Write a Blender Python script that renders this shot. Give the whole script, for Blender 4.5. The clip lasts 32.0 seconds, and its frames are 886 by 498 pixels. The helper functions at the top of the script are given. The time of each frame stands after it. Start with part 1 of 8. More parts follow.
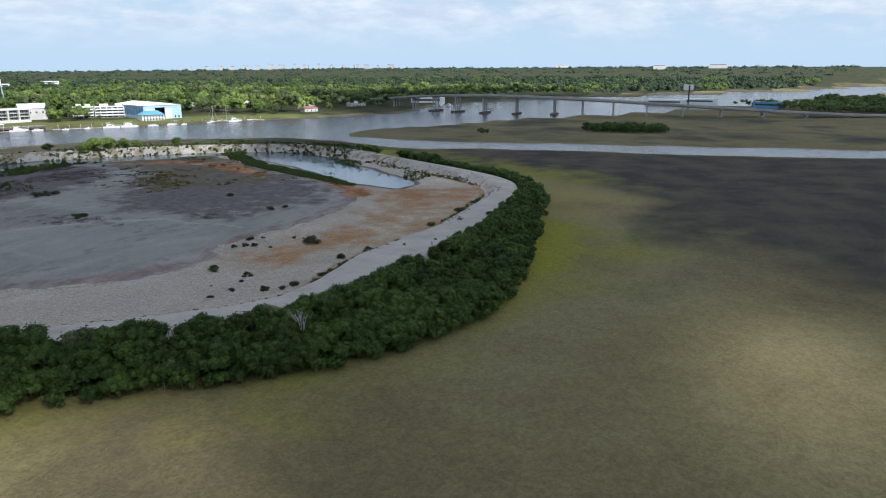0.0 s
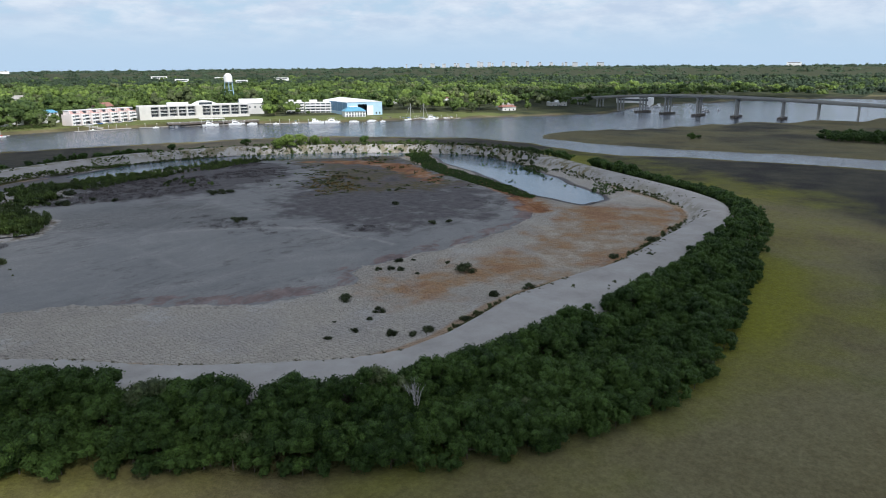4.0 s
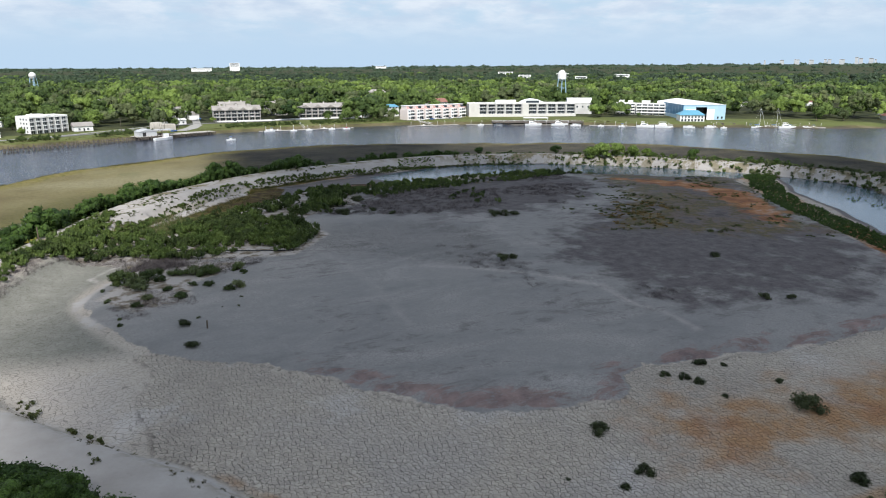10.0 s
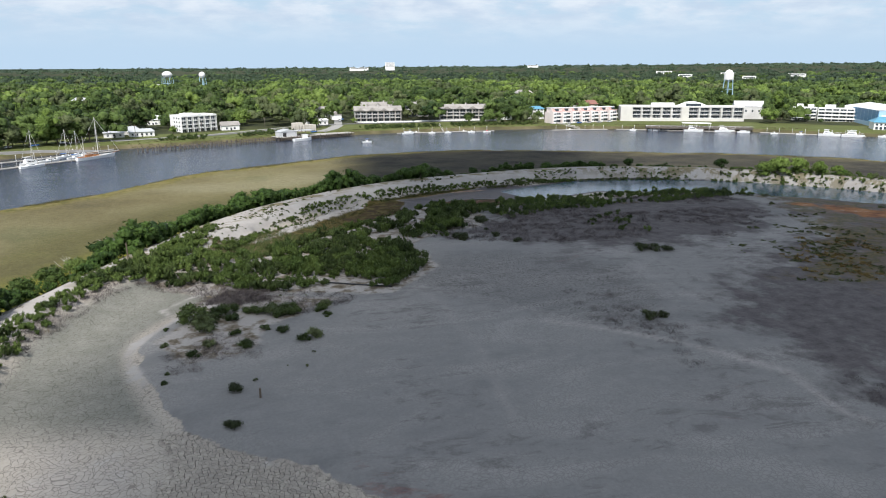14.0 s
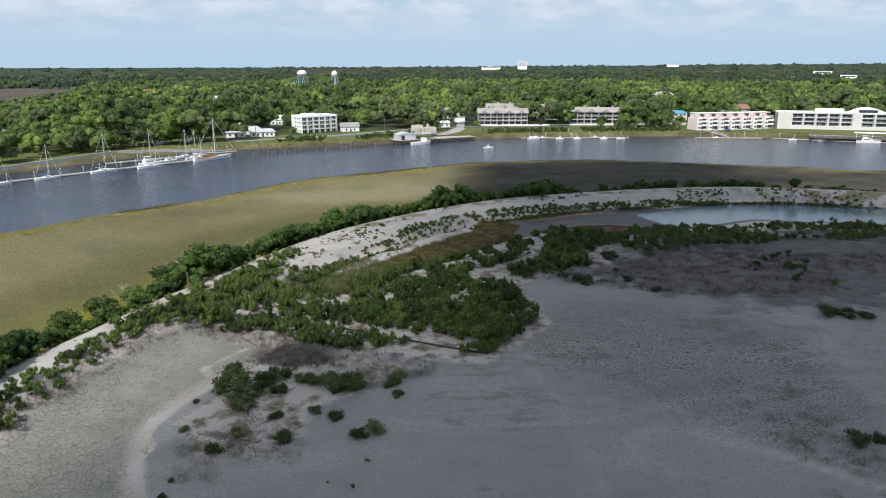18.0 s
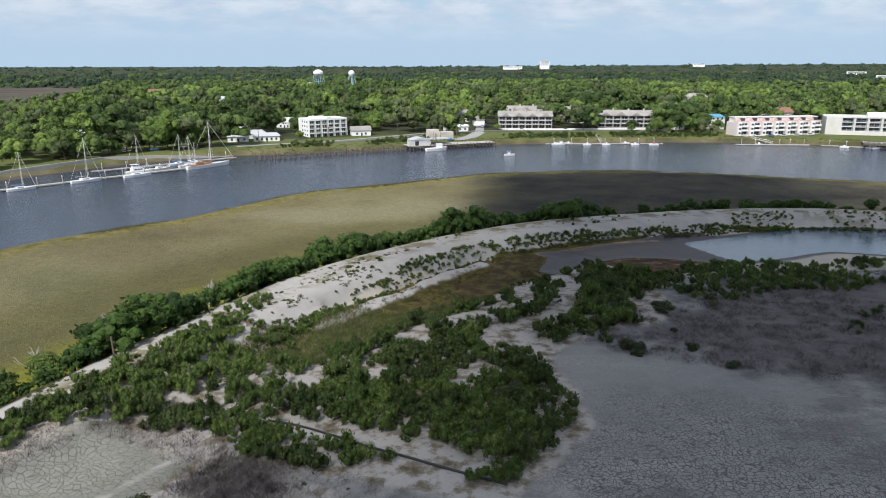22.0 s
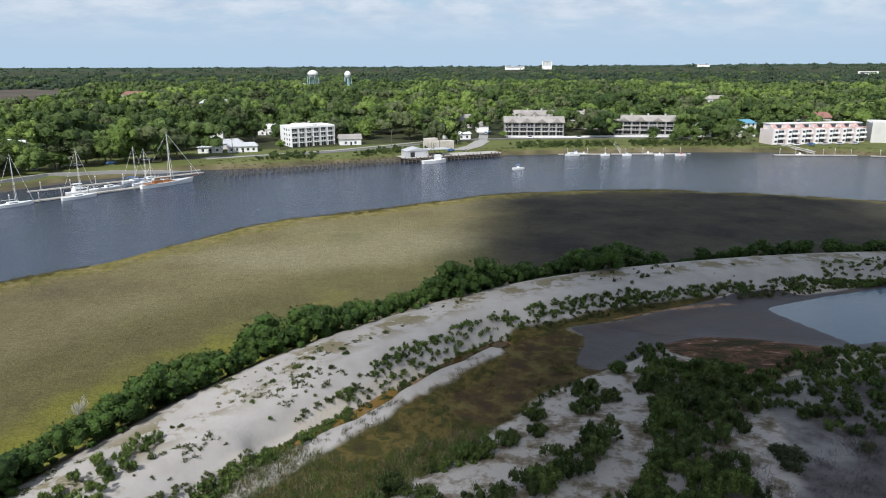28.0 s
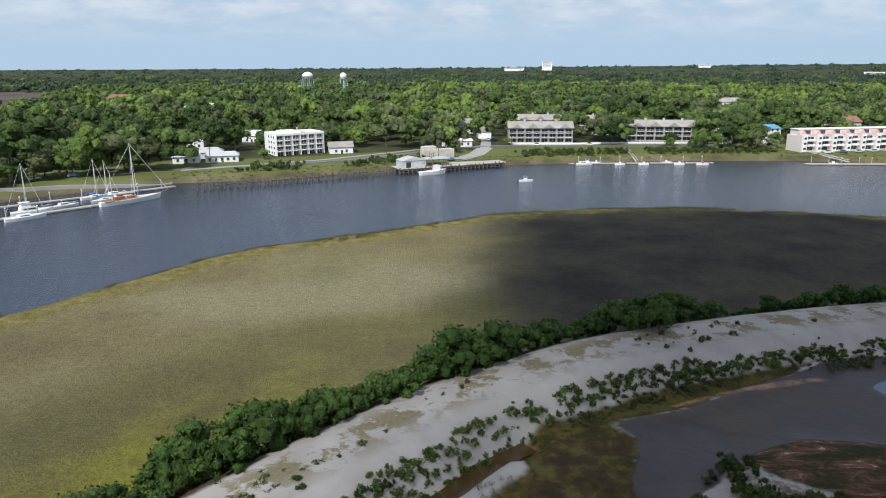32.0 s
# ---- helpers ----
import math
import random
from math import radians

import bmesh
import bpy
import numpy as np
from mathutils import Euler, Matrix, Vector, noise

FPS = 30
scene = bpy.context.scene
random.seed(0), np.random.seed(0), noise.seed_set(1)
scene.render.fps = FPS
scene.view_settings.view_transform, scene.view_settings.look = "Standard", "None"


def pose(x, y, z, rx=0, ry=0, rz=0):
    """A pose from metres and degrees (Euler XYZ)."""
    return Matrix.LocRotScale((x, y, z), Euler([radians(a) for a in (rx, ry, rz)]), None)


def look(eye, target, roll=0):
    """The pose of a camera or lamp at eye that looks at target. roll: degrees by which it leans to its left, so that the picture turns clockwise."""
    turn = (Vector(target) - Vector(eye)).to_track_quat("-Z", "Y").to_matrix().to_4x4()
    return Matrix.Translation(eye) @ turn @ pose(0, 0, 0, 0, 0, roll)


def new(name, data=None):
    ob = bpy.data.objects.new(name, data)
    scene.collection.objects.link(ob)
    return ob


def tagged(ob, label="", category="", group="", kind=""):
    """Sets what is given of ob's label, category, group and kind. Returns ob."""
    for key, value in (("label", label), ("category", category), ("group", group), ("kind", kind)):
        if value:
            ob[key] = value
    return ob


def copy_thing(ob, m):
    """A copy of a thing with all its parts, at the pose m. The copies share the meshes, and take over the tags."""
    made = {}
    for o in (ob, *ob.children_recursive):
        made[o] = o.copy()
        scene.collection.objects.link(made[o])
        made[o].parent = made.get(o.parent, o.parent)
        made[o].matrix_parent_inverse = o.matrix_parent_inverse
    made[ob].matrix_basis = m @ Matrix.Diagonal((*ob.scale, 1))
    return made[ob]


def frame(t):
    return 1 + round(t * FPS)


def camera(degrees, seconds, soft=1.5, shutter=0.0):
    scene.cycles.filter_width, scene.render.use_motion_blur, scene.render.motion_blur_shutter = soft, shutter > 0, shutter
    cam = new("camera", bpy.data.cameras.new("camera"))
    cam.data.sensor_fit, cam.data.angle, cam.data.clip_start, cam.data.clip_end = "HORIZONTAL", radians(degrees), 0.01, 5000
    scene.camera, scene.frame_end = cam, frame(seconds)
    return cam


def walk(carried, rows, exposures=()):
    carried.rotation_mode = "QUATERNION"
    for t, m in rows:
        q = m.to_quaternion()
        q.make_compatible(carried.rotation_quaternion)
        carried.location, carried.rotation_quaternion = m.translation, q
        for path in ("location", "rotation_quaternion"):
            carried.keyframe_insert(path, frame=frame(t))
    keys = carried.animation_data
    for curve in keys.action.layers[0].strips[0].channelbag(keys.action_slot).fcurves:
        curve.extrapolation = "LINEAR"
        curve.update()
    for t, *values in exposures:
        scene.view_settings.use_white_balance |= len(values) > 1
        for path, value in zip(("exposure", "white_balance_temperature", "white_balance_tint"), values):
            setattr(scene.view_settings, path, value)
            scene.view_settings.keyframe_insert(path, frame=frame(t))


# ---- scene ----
cam = camera(64.825, 32.0, soft=1.0)

# seconds, east, north, height, heading (clockwise from north), tilt below level, roll
FLIGHT = [
    (0.0, -98.36, -225.16, 48.41, 67.812, 14.485, -0.172),
    (0.5, -94.16, -224.43, 48.43, 65.810, 14.503, -0.157),
    (1.0, -90.04, -223.61, 48.39, 64.069, 14.527, -0.151),
    (1.5, -86.03, -222.67, 48.33, 62.508, 14.551, -0.146),
    (2.0, -81.98, -221.58, 48.31, 60.723, 14.575, -0.148),
    (2.5, -77.94, -220.27, 48.28, 58.181, 14.586, -0.184),
    (3.0, -73.94, -218.80, 48.26, 55.753, 14.594, -0.205),
    (3.5, -70.05, -217.19, 48.24, 53.489, 14.602, -0.164),
    (5.5, -55.51, -209.61, 48.57, 44.074, 14.649, -0.222),
    (6.0, -51.96, -207.52, 48.75, 41.396, 14.673, -0.205),
    (6.5, -48.74, -205.18, 48.95, 39.663, 14.702, -0.109),
    (7.0, -45.66, -202.68, 49.20, 37.839, 14.735, 0.007),
    (7.5, -42.70, -199.95, 49.41, 35.739, 14.766, 0.038),
    (8.0, -39.60, -197.10, 49.54, 33.507, 14.771, 0.081),
    (8.5, -36.67, -194.15, 49.64, 31.277, 14.828, 0.073),
    (9.0, -33.93, -191.14, 49.75, 28.981, 14.840, 0.085),
    (9.5, -31.32, -188.01, 49.91, 26.407, 14.876, 0.056),
    (10.0, -28.82, -184.74, 50.00, 24.413, 14.918, 0.020),
    (10.5, -26.31, -181.35, 49.99, 22.767, 14.934, -0.019),
    (11.0, -23.96, -177.69, 50.00, 20.662, 14.959, -0.074),
    (11.5, -21.73, -173.94, 50.00, 18.508, 14.973, -0.119),
    (12.0, -19.71, -170.25, 50.05, 17.765, 14.982, -0.137),
    (12.5, -17.93, -166.61, 50.09, 16.538, 14.952, -0.073),
    (13.0, -16.14, -163.14, 50.25, 15.223, 14.955, -0.062),
    (13.5, -14.44, -159.51, 50.37, 13.776, 14.958, -0.067),
    (14.0, -12.90, -155.71, 50.43, 12.278, 14.981, -0.147),
    (14.5, -11.47, -151.82, 50.52, 11.245, 14.983, -0.185),
    (16.5, -6.81, -135.63, 50.91, 6.102, 15.037, -0.125),
    (17.0, -5.88, -131.44, 50.96, 4.579, 15.044, -0.105),
    (17.5, -5.04, -127.07, 50.95, 3.108, 15.058, -0.101),
    (18.0, -4.34, -122.54, 50.83, 1.745, 15.039, -0.092),
    (18.5, -3.82, -117.81, 50.63, 0.761, 15.009, -0.107),
    (19.0, -3.25, -113.22, 50.51, 0.184, 14.998, -0.116),
    (19.5, -2.70, -108.80, 50.57, 0.171, 14.997, -0.080),
    (20.0, -2.23, -104.50, 50.69, 0.162, 15.029, -0.031),
    (20.5, -1.97, -100.14, 50.74, 0.136, 15.047, -0.071),
    (21.0, -1.74, -95.73, 50.68, 0.134, 15.040, -0.064),
    (21.5, -1.43, -91.23, 50.71, 0.108, 15.062, -0.038),
    (22.0, -1.10, -86.80, 50.68, 0.054, 15.075, -0.025),
    (22.5, -0.87, -82.60, 50.52, 0.017, 15.060, -0.019),
    (23.0, -0.69, -78.43, 50.44, -0.000, 15.041, -0.029),
    (23.5, -0.49, -74.09, 50.54, -0.025, 15.068, -0.062),
    (24.0, -0.29, -69.63, 50.60, -0.046, 15.073, -0.061),
    (24.5, -0.22, -65.26, 50.58, -0.064, 15.076, -0.077),
    (25.0, -0.11, -61.10, 50.60, -0.069, 15.075, -0.113),
    (25.5, 0.04, -56.90, 50.63, -0.107, 15.068, -0.120),
    (27.5, 0.02, -39.37, 50.59, -0.065, 15.058, -0.089),
    (28.0, 0.03, -34.97, 50.58, -0.057, 15.060, -0.110),
    (28.5, 0.05, -30.63, 50.59, -0.047, 15.056, -0.129),
    (29.0, 0.11, -26.32, 50.57, -0.070, 15.023, -0.194),
    (29.5, 0.19, -21.91, 50.55, -0.065, 15.007, -0.179),
    (30.0, 0.22, -17.46, 50.55, -0.058, 15.003, -0.179),
    (30.5, 0.32, -13.01, 50.55, -0.063, 14.989, -0.200),
    (31.0, 0.33, -8.61, 50.47, -0.064, 14.977, -0.242),
    (31.5, 0.20, -4.28, 50.39, -0.037, 14.963, -0.244),
    (32.0, 0.00, 0.00, 50.29, -0.000, 14.960, -0.221),
]


def aim(x, y, z, heading, tilt, lean):
    h, p = radians(heading), radians(tilt)
    way = Vector((math.sin(h) * math.cos(p), math.cos(h) * math.cos(p), -math.sin(p)))
    return look((x, y, z), Vector((x, y, z)) + way * 100, lean)


walk(cam, [(row[0], aim(*row[1:])) for row in FLIGHT],
     [(0.0, 0.14, 6280, 10), (3.0, 0.04, 6260, 10), (5.5, -0.02, 6260, 10), (7.0, -0.04, 6270, 10), (10.0, 0.08, 6380, 10), (13.0, 0.11, 6440, 10), (14.5, 0.09, 6420, 10), (17.0, -0.02, 6360, 10),
      (20.0, -0.05, 6340, 10), (25.0, -0.06, 6320, 10), (31.0, -0.11, 6290, 10), (32.0, -0.11, 6290, 10)])

# ---- sky, sun, clouds ----
SUN_AZIMUTH, SUN_HEIGHT = radians(206), radians(48)
SUN_WAY = Vector((math.sin(SUN_AZIMUTH) * math.cos(SUN_HEIGHT), math.cos(SUN_AZIMUTH) * math.cos(SUN_HEIGHT), math.sin(SUN_HEIGHT)))


class Graph:
    """Short hand for shader nodes."""

    def __init__(self, tree):
        self.tree = tree
        tree.nodes.clear()

    def node(self, kind, **values):
        made = self.tree.nodes.new(kind)
        for key, value in values.items():
            setattr(made, key, value)
        return made

    def put(self, socket, value):
        if isinstance(value, bpy.types.NodeSocket):
            self.tree.links.new(value, socket)
        elif isinstance(value, tuple) and socket.type == "RGBA":
            socket.default_value = (*value[:3], 1)
        else:
            socket.default_value = value

    def math(self, op, a, b=0.0, c=0.0, clamp=False):
        n = self.node("ShaderNodeMath", operation=op, use_clamp=clamp)
        for socket, value in zip(n.inputs, (a, b, c)):
            self.put(socket, value)
        return n.outputs[0]

    def vmath(self, op, a, b):
        n = self.node("ShaderNodeVectorMath", operation=op)
        self.put(n.inputs[0], a), self.put(n.inputs[1], b)
        return n.outputs[0]

    def scaled(self, vec, x, y, z):
        return self.vmath("MULTIPLY", vec, (x, y, z))

    def noise(self, vec, scale, detail=4.0, rough=0.55, twist=0.0):
        n = self.node("ShaderNodeTexNoise")
        for key, value in (("Vector", vec), ("Scale", scale), ("Detail", detail), ("Roughness", rough), ("Distortion", twist)):
            self.put(n.inputs[key], value)
        return n.outputs["Fac"]

    def cells(self, vec, scale, feature="F1", jitter=1.0, out="Distance"):
        n = self.node("ShaderNodeTexVoronoi", feature=feature)
        self.put(n.inputs["Vector"], vec), self.put(n.inputs["Scale"], scale), self.put(n.inputs["Randomness"], jitter)
        return n.outputs[out]

    def ramp(self, fac, *stops):
        n = self.node("ShaderNodeValToRGB")
        while len(n.color_ramp.elements) < len(stops):
            n.color_ramp.elements.new(0.5)
        for e, (at, colour) in zip(n.color_ramp.elements, stops):
            e.position = at
            e.color = (*colour, 1) if isinstance(colour, tuple) else (colour, colour, colour, 1)
        self.put(n.inputs[0], fac)
        return n.outputs[0]

    def step(self, value, low, high):
        n = self.node("ShaderNodeMapRange", interpolation_type="SMOOTHSTEP")
        for socket, v in zip(n.inputs, (value, low, high, 0.0, 1.0)):
            self.put(socket, v)
        return n.outputs[0]

    def mix(self, fac, a, b, blend="MIX"):
        n = self.node("ShaderNodeMix", data_type="RGBA", blend_type=blend)
        self.put(n.inputs[0], fac), self.put(n.inputs[6], a), self.put(n.inputs[7], b)
        return n.outputs[2]

    def attr(self, name):
        return self.node("ShaderNodeAttribute", attribute_name=name).outputs["Fac"]

    def place(self):
        return self.node("ShaderNodeNewGeometry").outputs["Position"]

    def bump(self, height, strength=0.5, distance=0.1):
        n = self.node("ShaderNodeBump")
        for key, value in (("Height", height), ("Strength", strength), ("Distance", distance)):
            self.put(n.inputs[key], value)
        return n.outputs[0]

    def surface(self, colour, rough=0.8, metal=0.0, normal=None, gloss=0.5, clear=0.0):
        n = self.node("ShaderNodeBsdfPrincipled")
        for key, value in (("Base Color", colour), ("Roughness", rough), ("Metallic", metal), ("Specular IOR Level", gloss), ("Transmission Weight", clear)):
            self.put(n.inputs[key], value)
        if normal is not None:
            self.put(n.inputs["Normal"], normal)
        self.out(n.outputs[0])
        return n

    def out(self, shader):
        self.put(self.node("ShaderNodeOutputMaterial").inputs[0], shader)


def sky():
    world = bpy.data.worlds.new("sky")
    scene.world = world
    world.use_nodes = True
    g = Graph(world.node_tree)
    air = g.node("ShaderNodeTexSky", sky_type="NISHITA", sun_disc=False, sun_elevation=SUN_HEIGHT, sun_rotation=SUN_AZIMUTH,
                 altitude=30, air_density=1.0, dust_density=0.3, ozone_density=2.0)
    way = g.node("ShaderNodeTexCoord").outputs["Generated"]
    parts = g.node("ShaderNodeSeparateXYZ")
    g.put(parts.inputs[0], way)
    up = g.math("MAXIMUM", parts.outputs[2], 0.0)
    flat = g.node("ShaderNodeCombineXYZ")
    low = g.math("ADD", up, 0.26)
    g.put(flat.inputs[0], g.math("DIVIDE", parts.outputs[0], low))
    g.put(flat.inputs[1], g.math("DIVIDE", parts.outputs[1], low))
    deck = flat.outputs[0]
    soft = g.noise(deck, 3.0, 9, 0.60, 0.2)
    patch = g.noise(deck, 0.7, 3, 0.5)
    cover = g.step(g.math("ADD", g.math("MULTIPLY", soft, 0.75), g.math("MULTIPLY", patch, 0.55)), 0.50, 0.66)
    cover = g.math("MULTIPLY", cover, g.step(up, 0.012, 0.085))
    shade = g.noise(deck, 4.6, 7, 0.6)
    cloud = g.mix(g.step(shade, 0.3, 0.7), (6.0, 7.0, 8.5), (8.6, 9.15, 9.9))
    hazed = g.mix(g.step(up, 0.0, 0.30), (5.4, 7.1, 8.9), air.outputs[0])
    back = g.node("ShaderNodeBackground")
    g.put(back.inputs[0], g.mix(g.math("MULTIPLY", cover, 0.85), hazed, cloud))
    back.inputs[1].default_value = 0.092
    g.put(g.node("ShaderNodeOutputWorld").inputs[0], back.outputs[0])


sky()
lamp = bpy.data.lights.new("sun", "SUN")
lamp.energy, lamp.angle, lamp.color = 5.0, radians(0.53), (1.0, 0.972, 0.93)
sun = new("sun", lamp)
sun.matrix_world = look(SUN_WAY * 100, (0, 0, 0))

# ---- materials ----
PAINTS = {}


def material(name):
    m = bpy.data.materials.new(name)
    m.use_nodes = True
    return m, Graph(m.node_tree)


def painted(name, colour, rough=0.6, metal=0.0, vary=0.12, scale=0.6, relief=0.0):
    """Paint, render, timber or metal with broad stains and fine grain."""
    if name in PAINTS:
        return PAINTS[name]
    m, g = material(name)
    at = g.place()
    broad, fine = g.noise(at, scale * 0.25, 3), g.noise(at, scale * 8, 5)
    tone = g.math("ADD", g.math("MULTIPLY", broad, 0.65), g.math("MULTIPLY", fine, 0.35))
    dark = tuple(c * (1 - 2.2 * vary) for c in colour)
    light = tuple(min(1, c * (1 + vary)) for c in colour)
    g.surface(g.ramp(tone, (0.25, dark), (0.7, light)), g.math("ADD", rough - 0.08, g.math("MULTIPLY", fine, 0.16)), metal,
              g.bump(fine, 0.25, relief) if relief else None)
    PAINTS[name] = m
    return m


def water(name, colour, wave, rough):
    m, g = material(name)
    at = g.place()
    ripple = g.math("ADD", g.noise(g.scaled(at, 1, 1.6, 1), 0.9, 4, 0.6), g.math("MULTIPLY", g.noise(at, 0.07, 3), 1.5))
    slick = g.noise(g.scaled(at, 0.35, 1, 1), 0.018, 5, 0.6, 0.6)
    g.surface(g.mix(g.noise(at, 0.01, 3), colour, tuple(c * 1.35 for c in colour)),
              g.math("ADD", rough, g.math("MULTIPLY", slick, 0.14)), 0, g.bump(ripple, wave, 0.18), 0.5)
    return m


def foliage(name, dark, light, rough=0.55, sprig=5.0, gap_shade=0.30):
    """Leaves: a tone for each leaf, one for each plant, a broad drift, and sprigs with shade painted dark between them.
    """
    m, g = material(name)
    at = g.place()
    leaf = g.node("ShaderNodeNewGeometry").outputs["Random Per Island"]
    plant = g.math("FRACT", g.math("ADD", g.node("ShaderNodeObjectInfo").outputs["Random"], g.attr("tone")))
    drift = g.noise(at, 0.02, 3)
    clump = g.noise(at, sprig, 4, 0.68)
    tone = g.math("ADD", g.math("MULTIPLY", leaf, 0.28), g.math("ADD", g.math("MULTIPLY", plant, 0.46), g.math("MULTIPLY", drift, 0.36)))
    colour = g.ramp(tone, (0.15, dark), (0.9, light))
    # hollows of the clump relief are darkened in colour, as shade between sprigs
    colour = g.mix(1.0, colour, g.ramp(clump, (0.36, gap_shade), (0.50, 0.88), (0.66, 1.65 - gap_shade)), "MULTIPLY")
    n = g.node("ShaderNodeBsdfPrincipled")
    g.put(n.inputs["Base Color"], colour), g.put(n.inputs["Roughness"], rough), g.put(n.inputs["Specular IOR Level"], 0.2)
    g.put(n.inputs["Normal"], g.bump(clump, 1.0, min(1.6 / sprig, 0.8)))
    thin = g.node("ShaderNodeBsdfTranslucent")
    g.put(thin.inputs[0], colour)
    both = g.node("ShaderNodeMixShader")
    g.put(both.inputs[0], 0.18), g.put(both.inputs[1], n.outputs[0]), g.put(both.inputs[2], thin.outputs[0])
    g.out(both.outputs[0])
    return m


def marsh_ground():
    m, g = material("marsh_grass_ground")
    at = g.place()
    near_shrub, bank = g.attr("lush"), g.attr("bank")
    big, mid, tuft = g.noise(at, 0.012, 4, 0.55, 0.4), g.noise(at, 0.05, 5, 0.6), g.noise(g.scaled(at, 1, 1, 0.3), 1.6, 5, 0.72)
    colour = g.ramp(g.math("ADD", g.math("MULTIPLY", big, 0.7), g.math("MULTIPLY", mid, 0.3)),
                    (0.32, (0.108, 0.092, 0.054)), (0.44, (0.176, 0.150, 0.077)), (0.55, (0.216, 0.191, 0.102)), (0.66, (0.128, 0.134, 0.068)))
    # dark brown marsh tone, with the cloud's shade on the marsh painted in
    peat_shade = g.ramp(mid, (0.38, (0.042, 0.038, 0.034)), (0.62, (0.084, 0.078, 0.057)))
    colour = g.mix(g.step(g.math("ADD", g.attr("peat_shade"), g.math("MULTIPLY", g.math("SUBTRACT", big, 0.5), 1.7)), 0.27, 0.72), colour, peat_shade)
    drift = g.math("MULTIPLY", g.math("SUBTRACT", mid, 0.5), 0.8)
    colour = g.mix(g.math("MULTIPLY", g.step(g.math("ADD", g.attr("olive"), drift), 0.2, 0.9), 0.8), colour, g.ramp(mid, (0.38, (0.100, 0.092, 0.038)), (0.62, (0.142, 0.130, 0.052))))
    # paler tan grass, with the sunlit patches of the marsh painted in
    colour = g.mix(g.math("MULTIPLY", g.step(g.math("ADD", g.attr("pale"), drift), 0.25, 1.0), 0.75), colour, (0.262, 0.240, 0.150))
    colour = g.mix(g.step(g.math("ADD", near_shrub, g.math("MULTIPLY", g.math("SUBTRACT", mid, 0.5), 0.9)), 0.30, 0.88), colour, (0.205, 0.205, 0.022))
    colour = g.mix(g.step(g.math("ADD", bank, g.math("MULTIPLY", g.math("SUBTRACT", mid, 0.5), 1.0)), 0.35, 0.75), colour, g.ramp(g.noise(at, 0.35, 5, 0.7), (0.36, (0.10, 0.10, 0.035)), (0.5, (0.19, 0.165, 0.045)), (0.66, (0.27, 0.215, 0.12))))
    colour = g.mix(g.step(tuft, 0.3, 0.75), g.mix(1.0, colour, (0.74, 0.74, 0.70), "MULTIPLY"), g.mix(1.0, colour, (1.17, 1.16, 1.12), "MULTIPLY"))
    tussock = g.noise(g.scaled(at, 1, 1, 0.3), 0.42, 5, 0.7)
    colour = g.mix(g.math("MULTIPLY", g.step(tussock, 0.56, 0.40), 0.28), colour, g.mix(1.0, colour, (0.62, 0.58, 0.52), "MULTIPLY"))
    mud = g.step(g.attr("shore"), 0.45, 0.25)
    colour = g.mix(mud, colour, (0.075, 0.06, 0.047))
    g.surface(colour, 0.9, 0, g.bump(g.math("ADD", tuft, g.math("MULTIPLY", mid, 0.8)), 1.0, 0.5), 0.15)
    return m


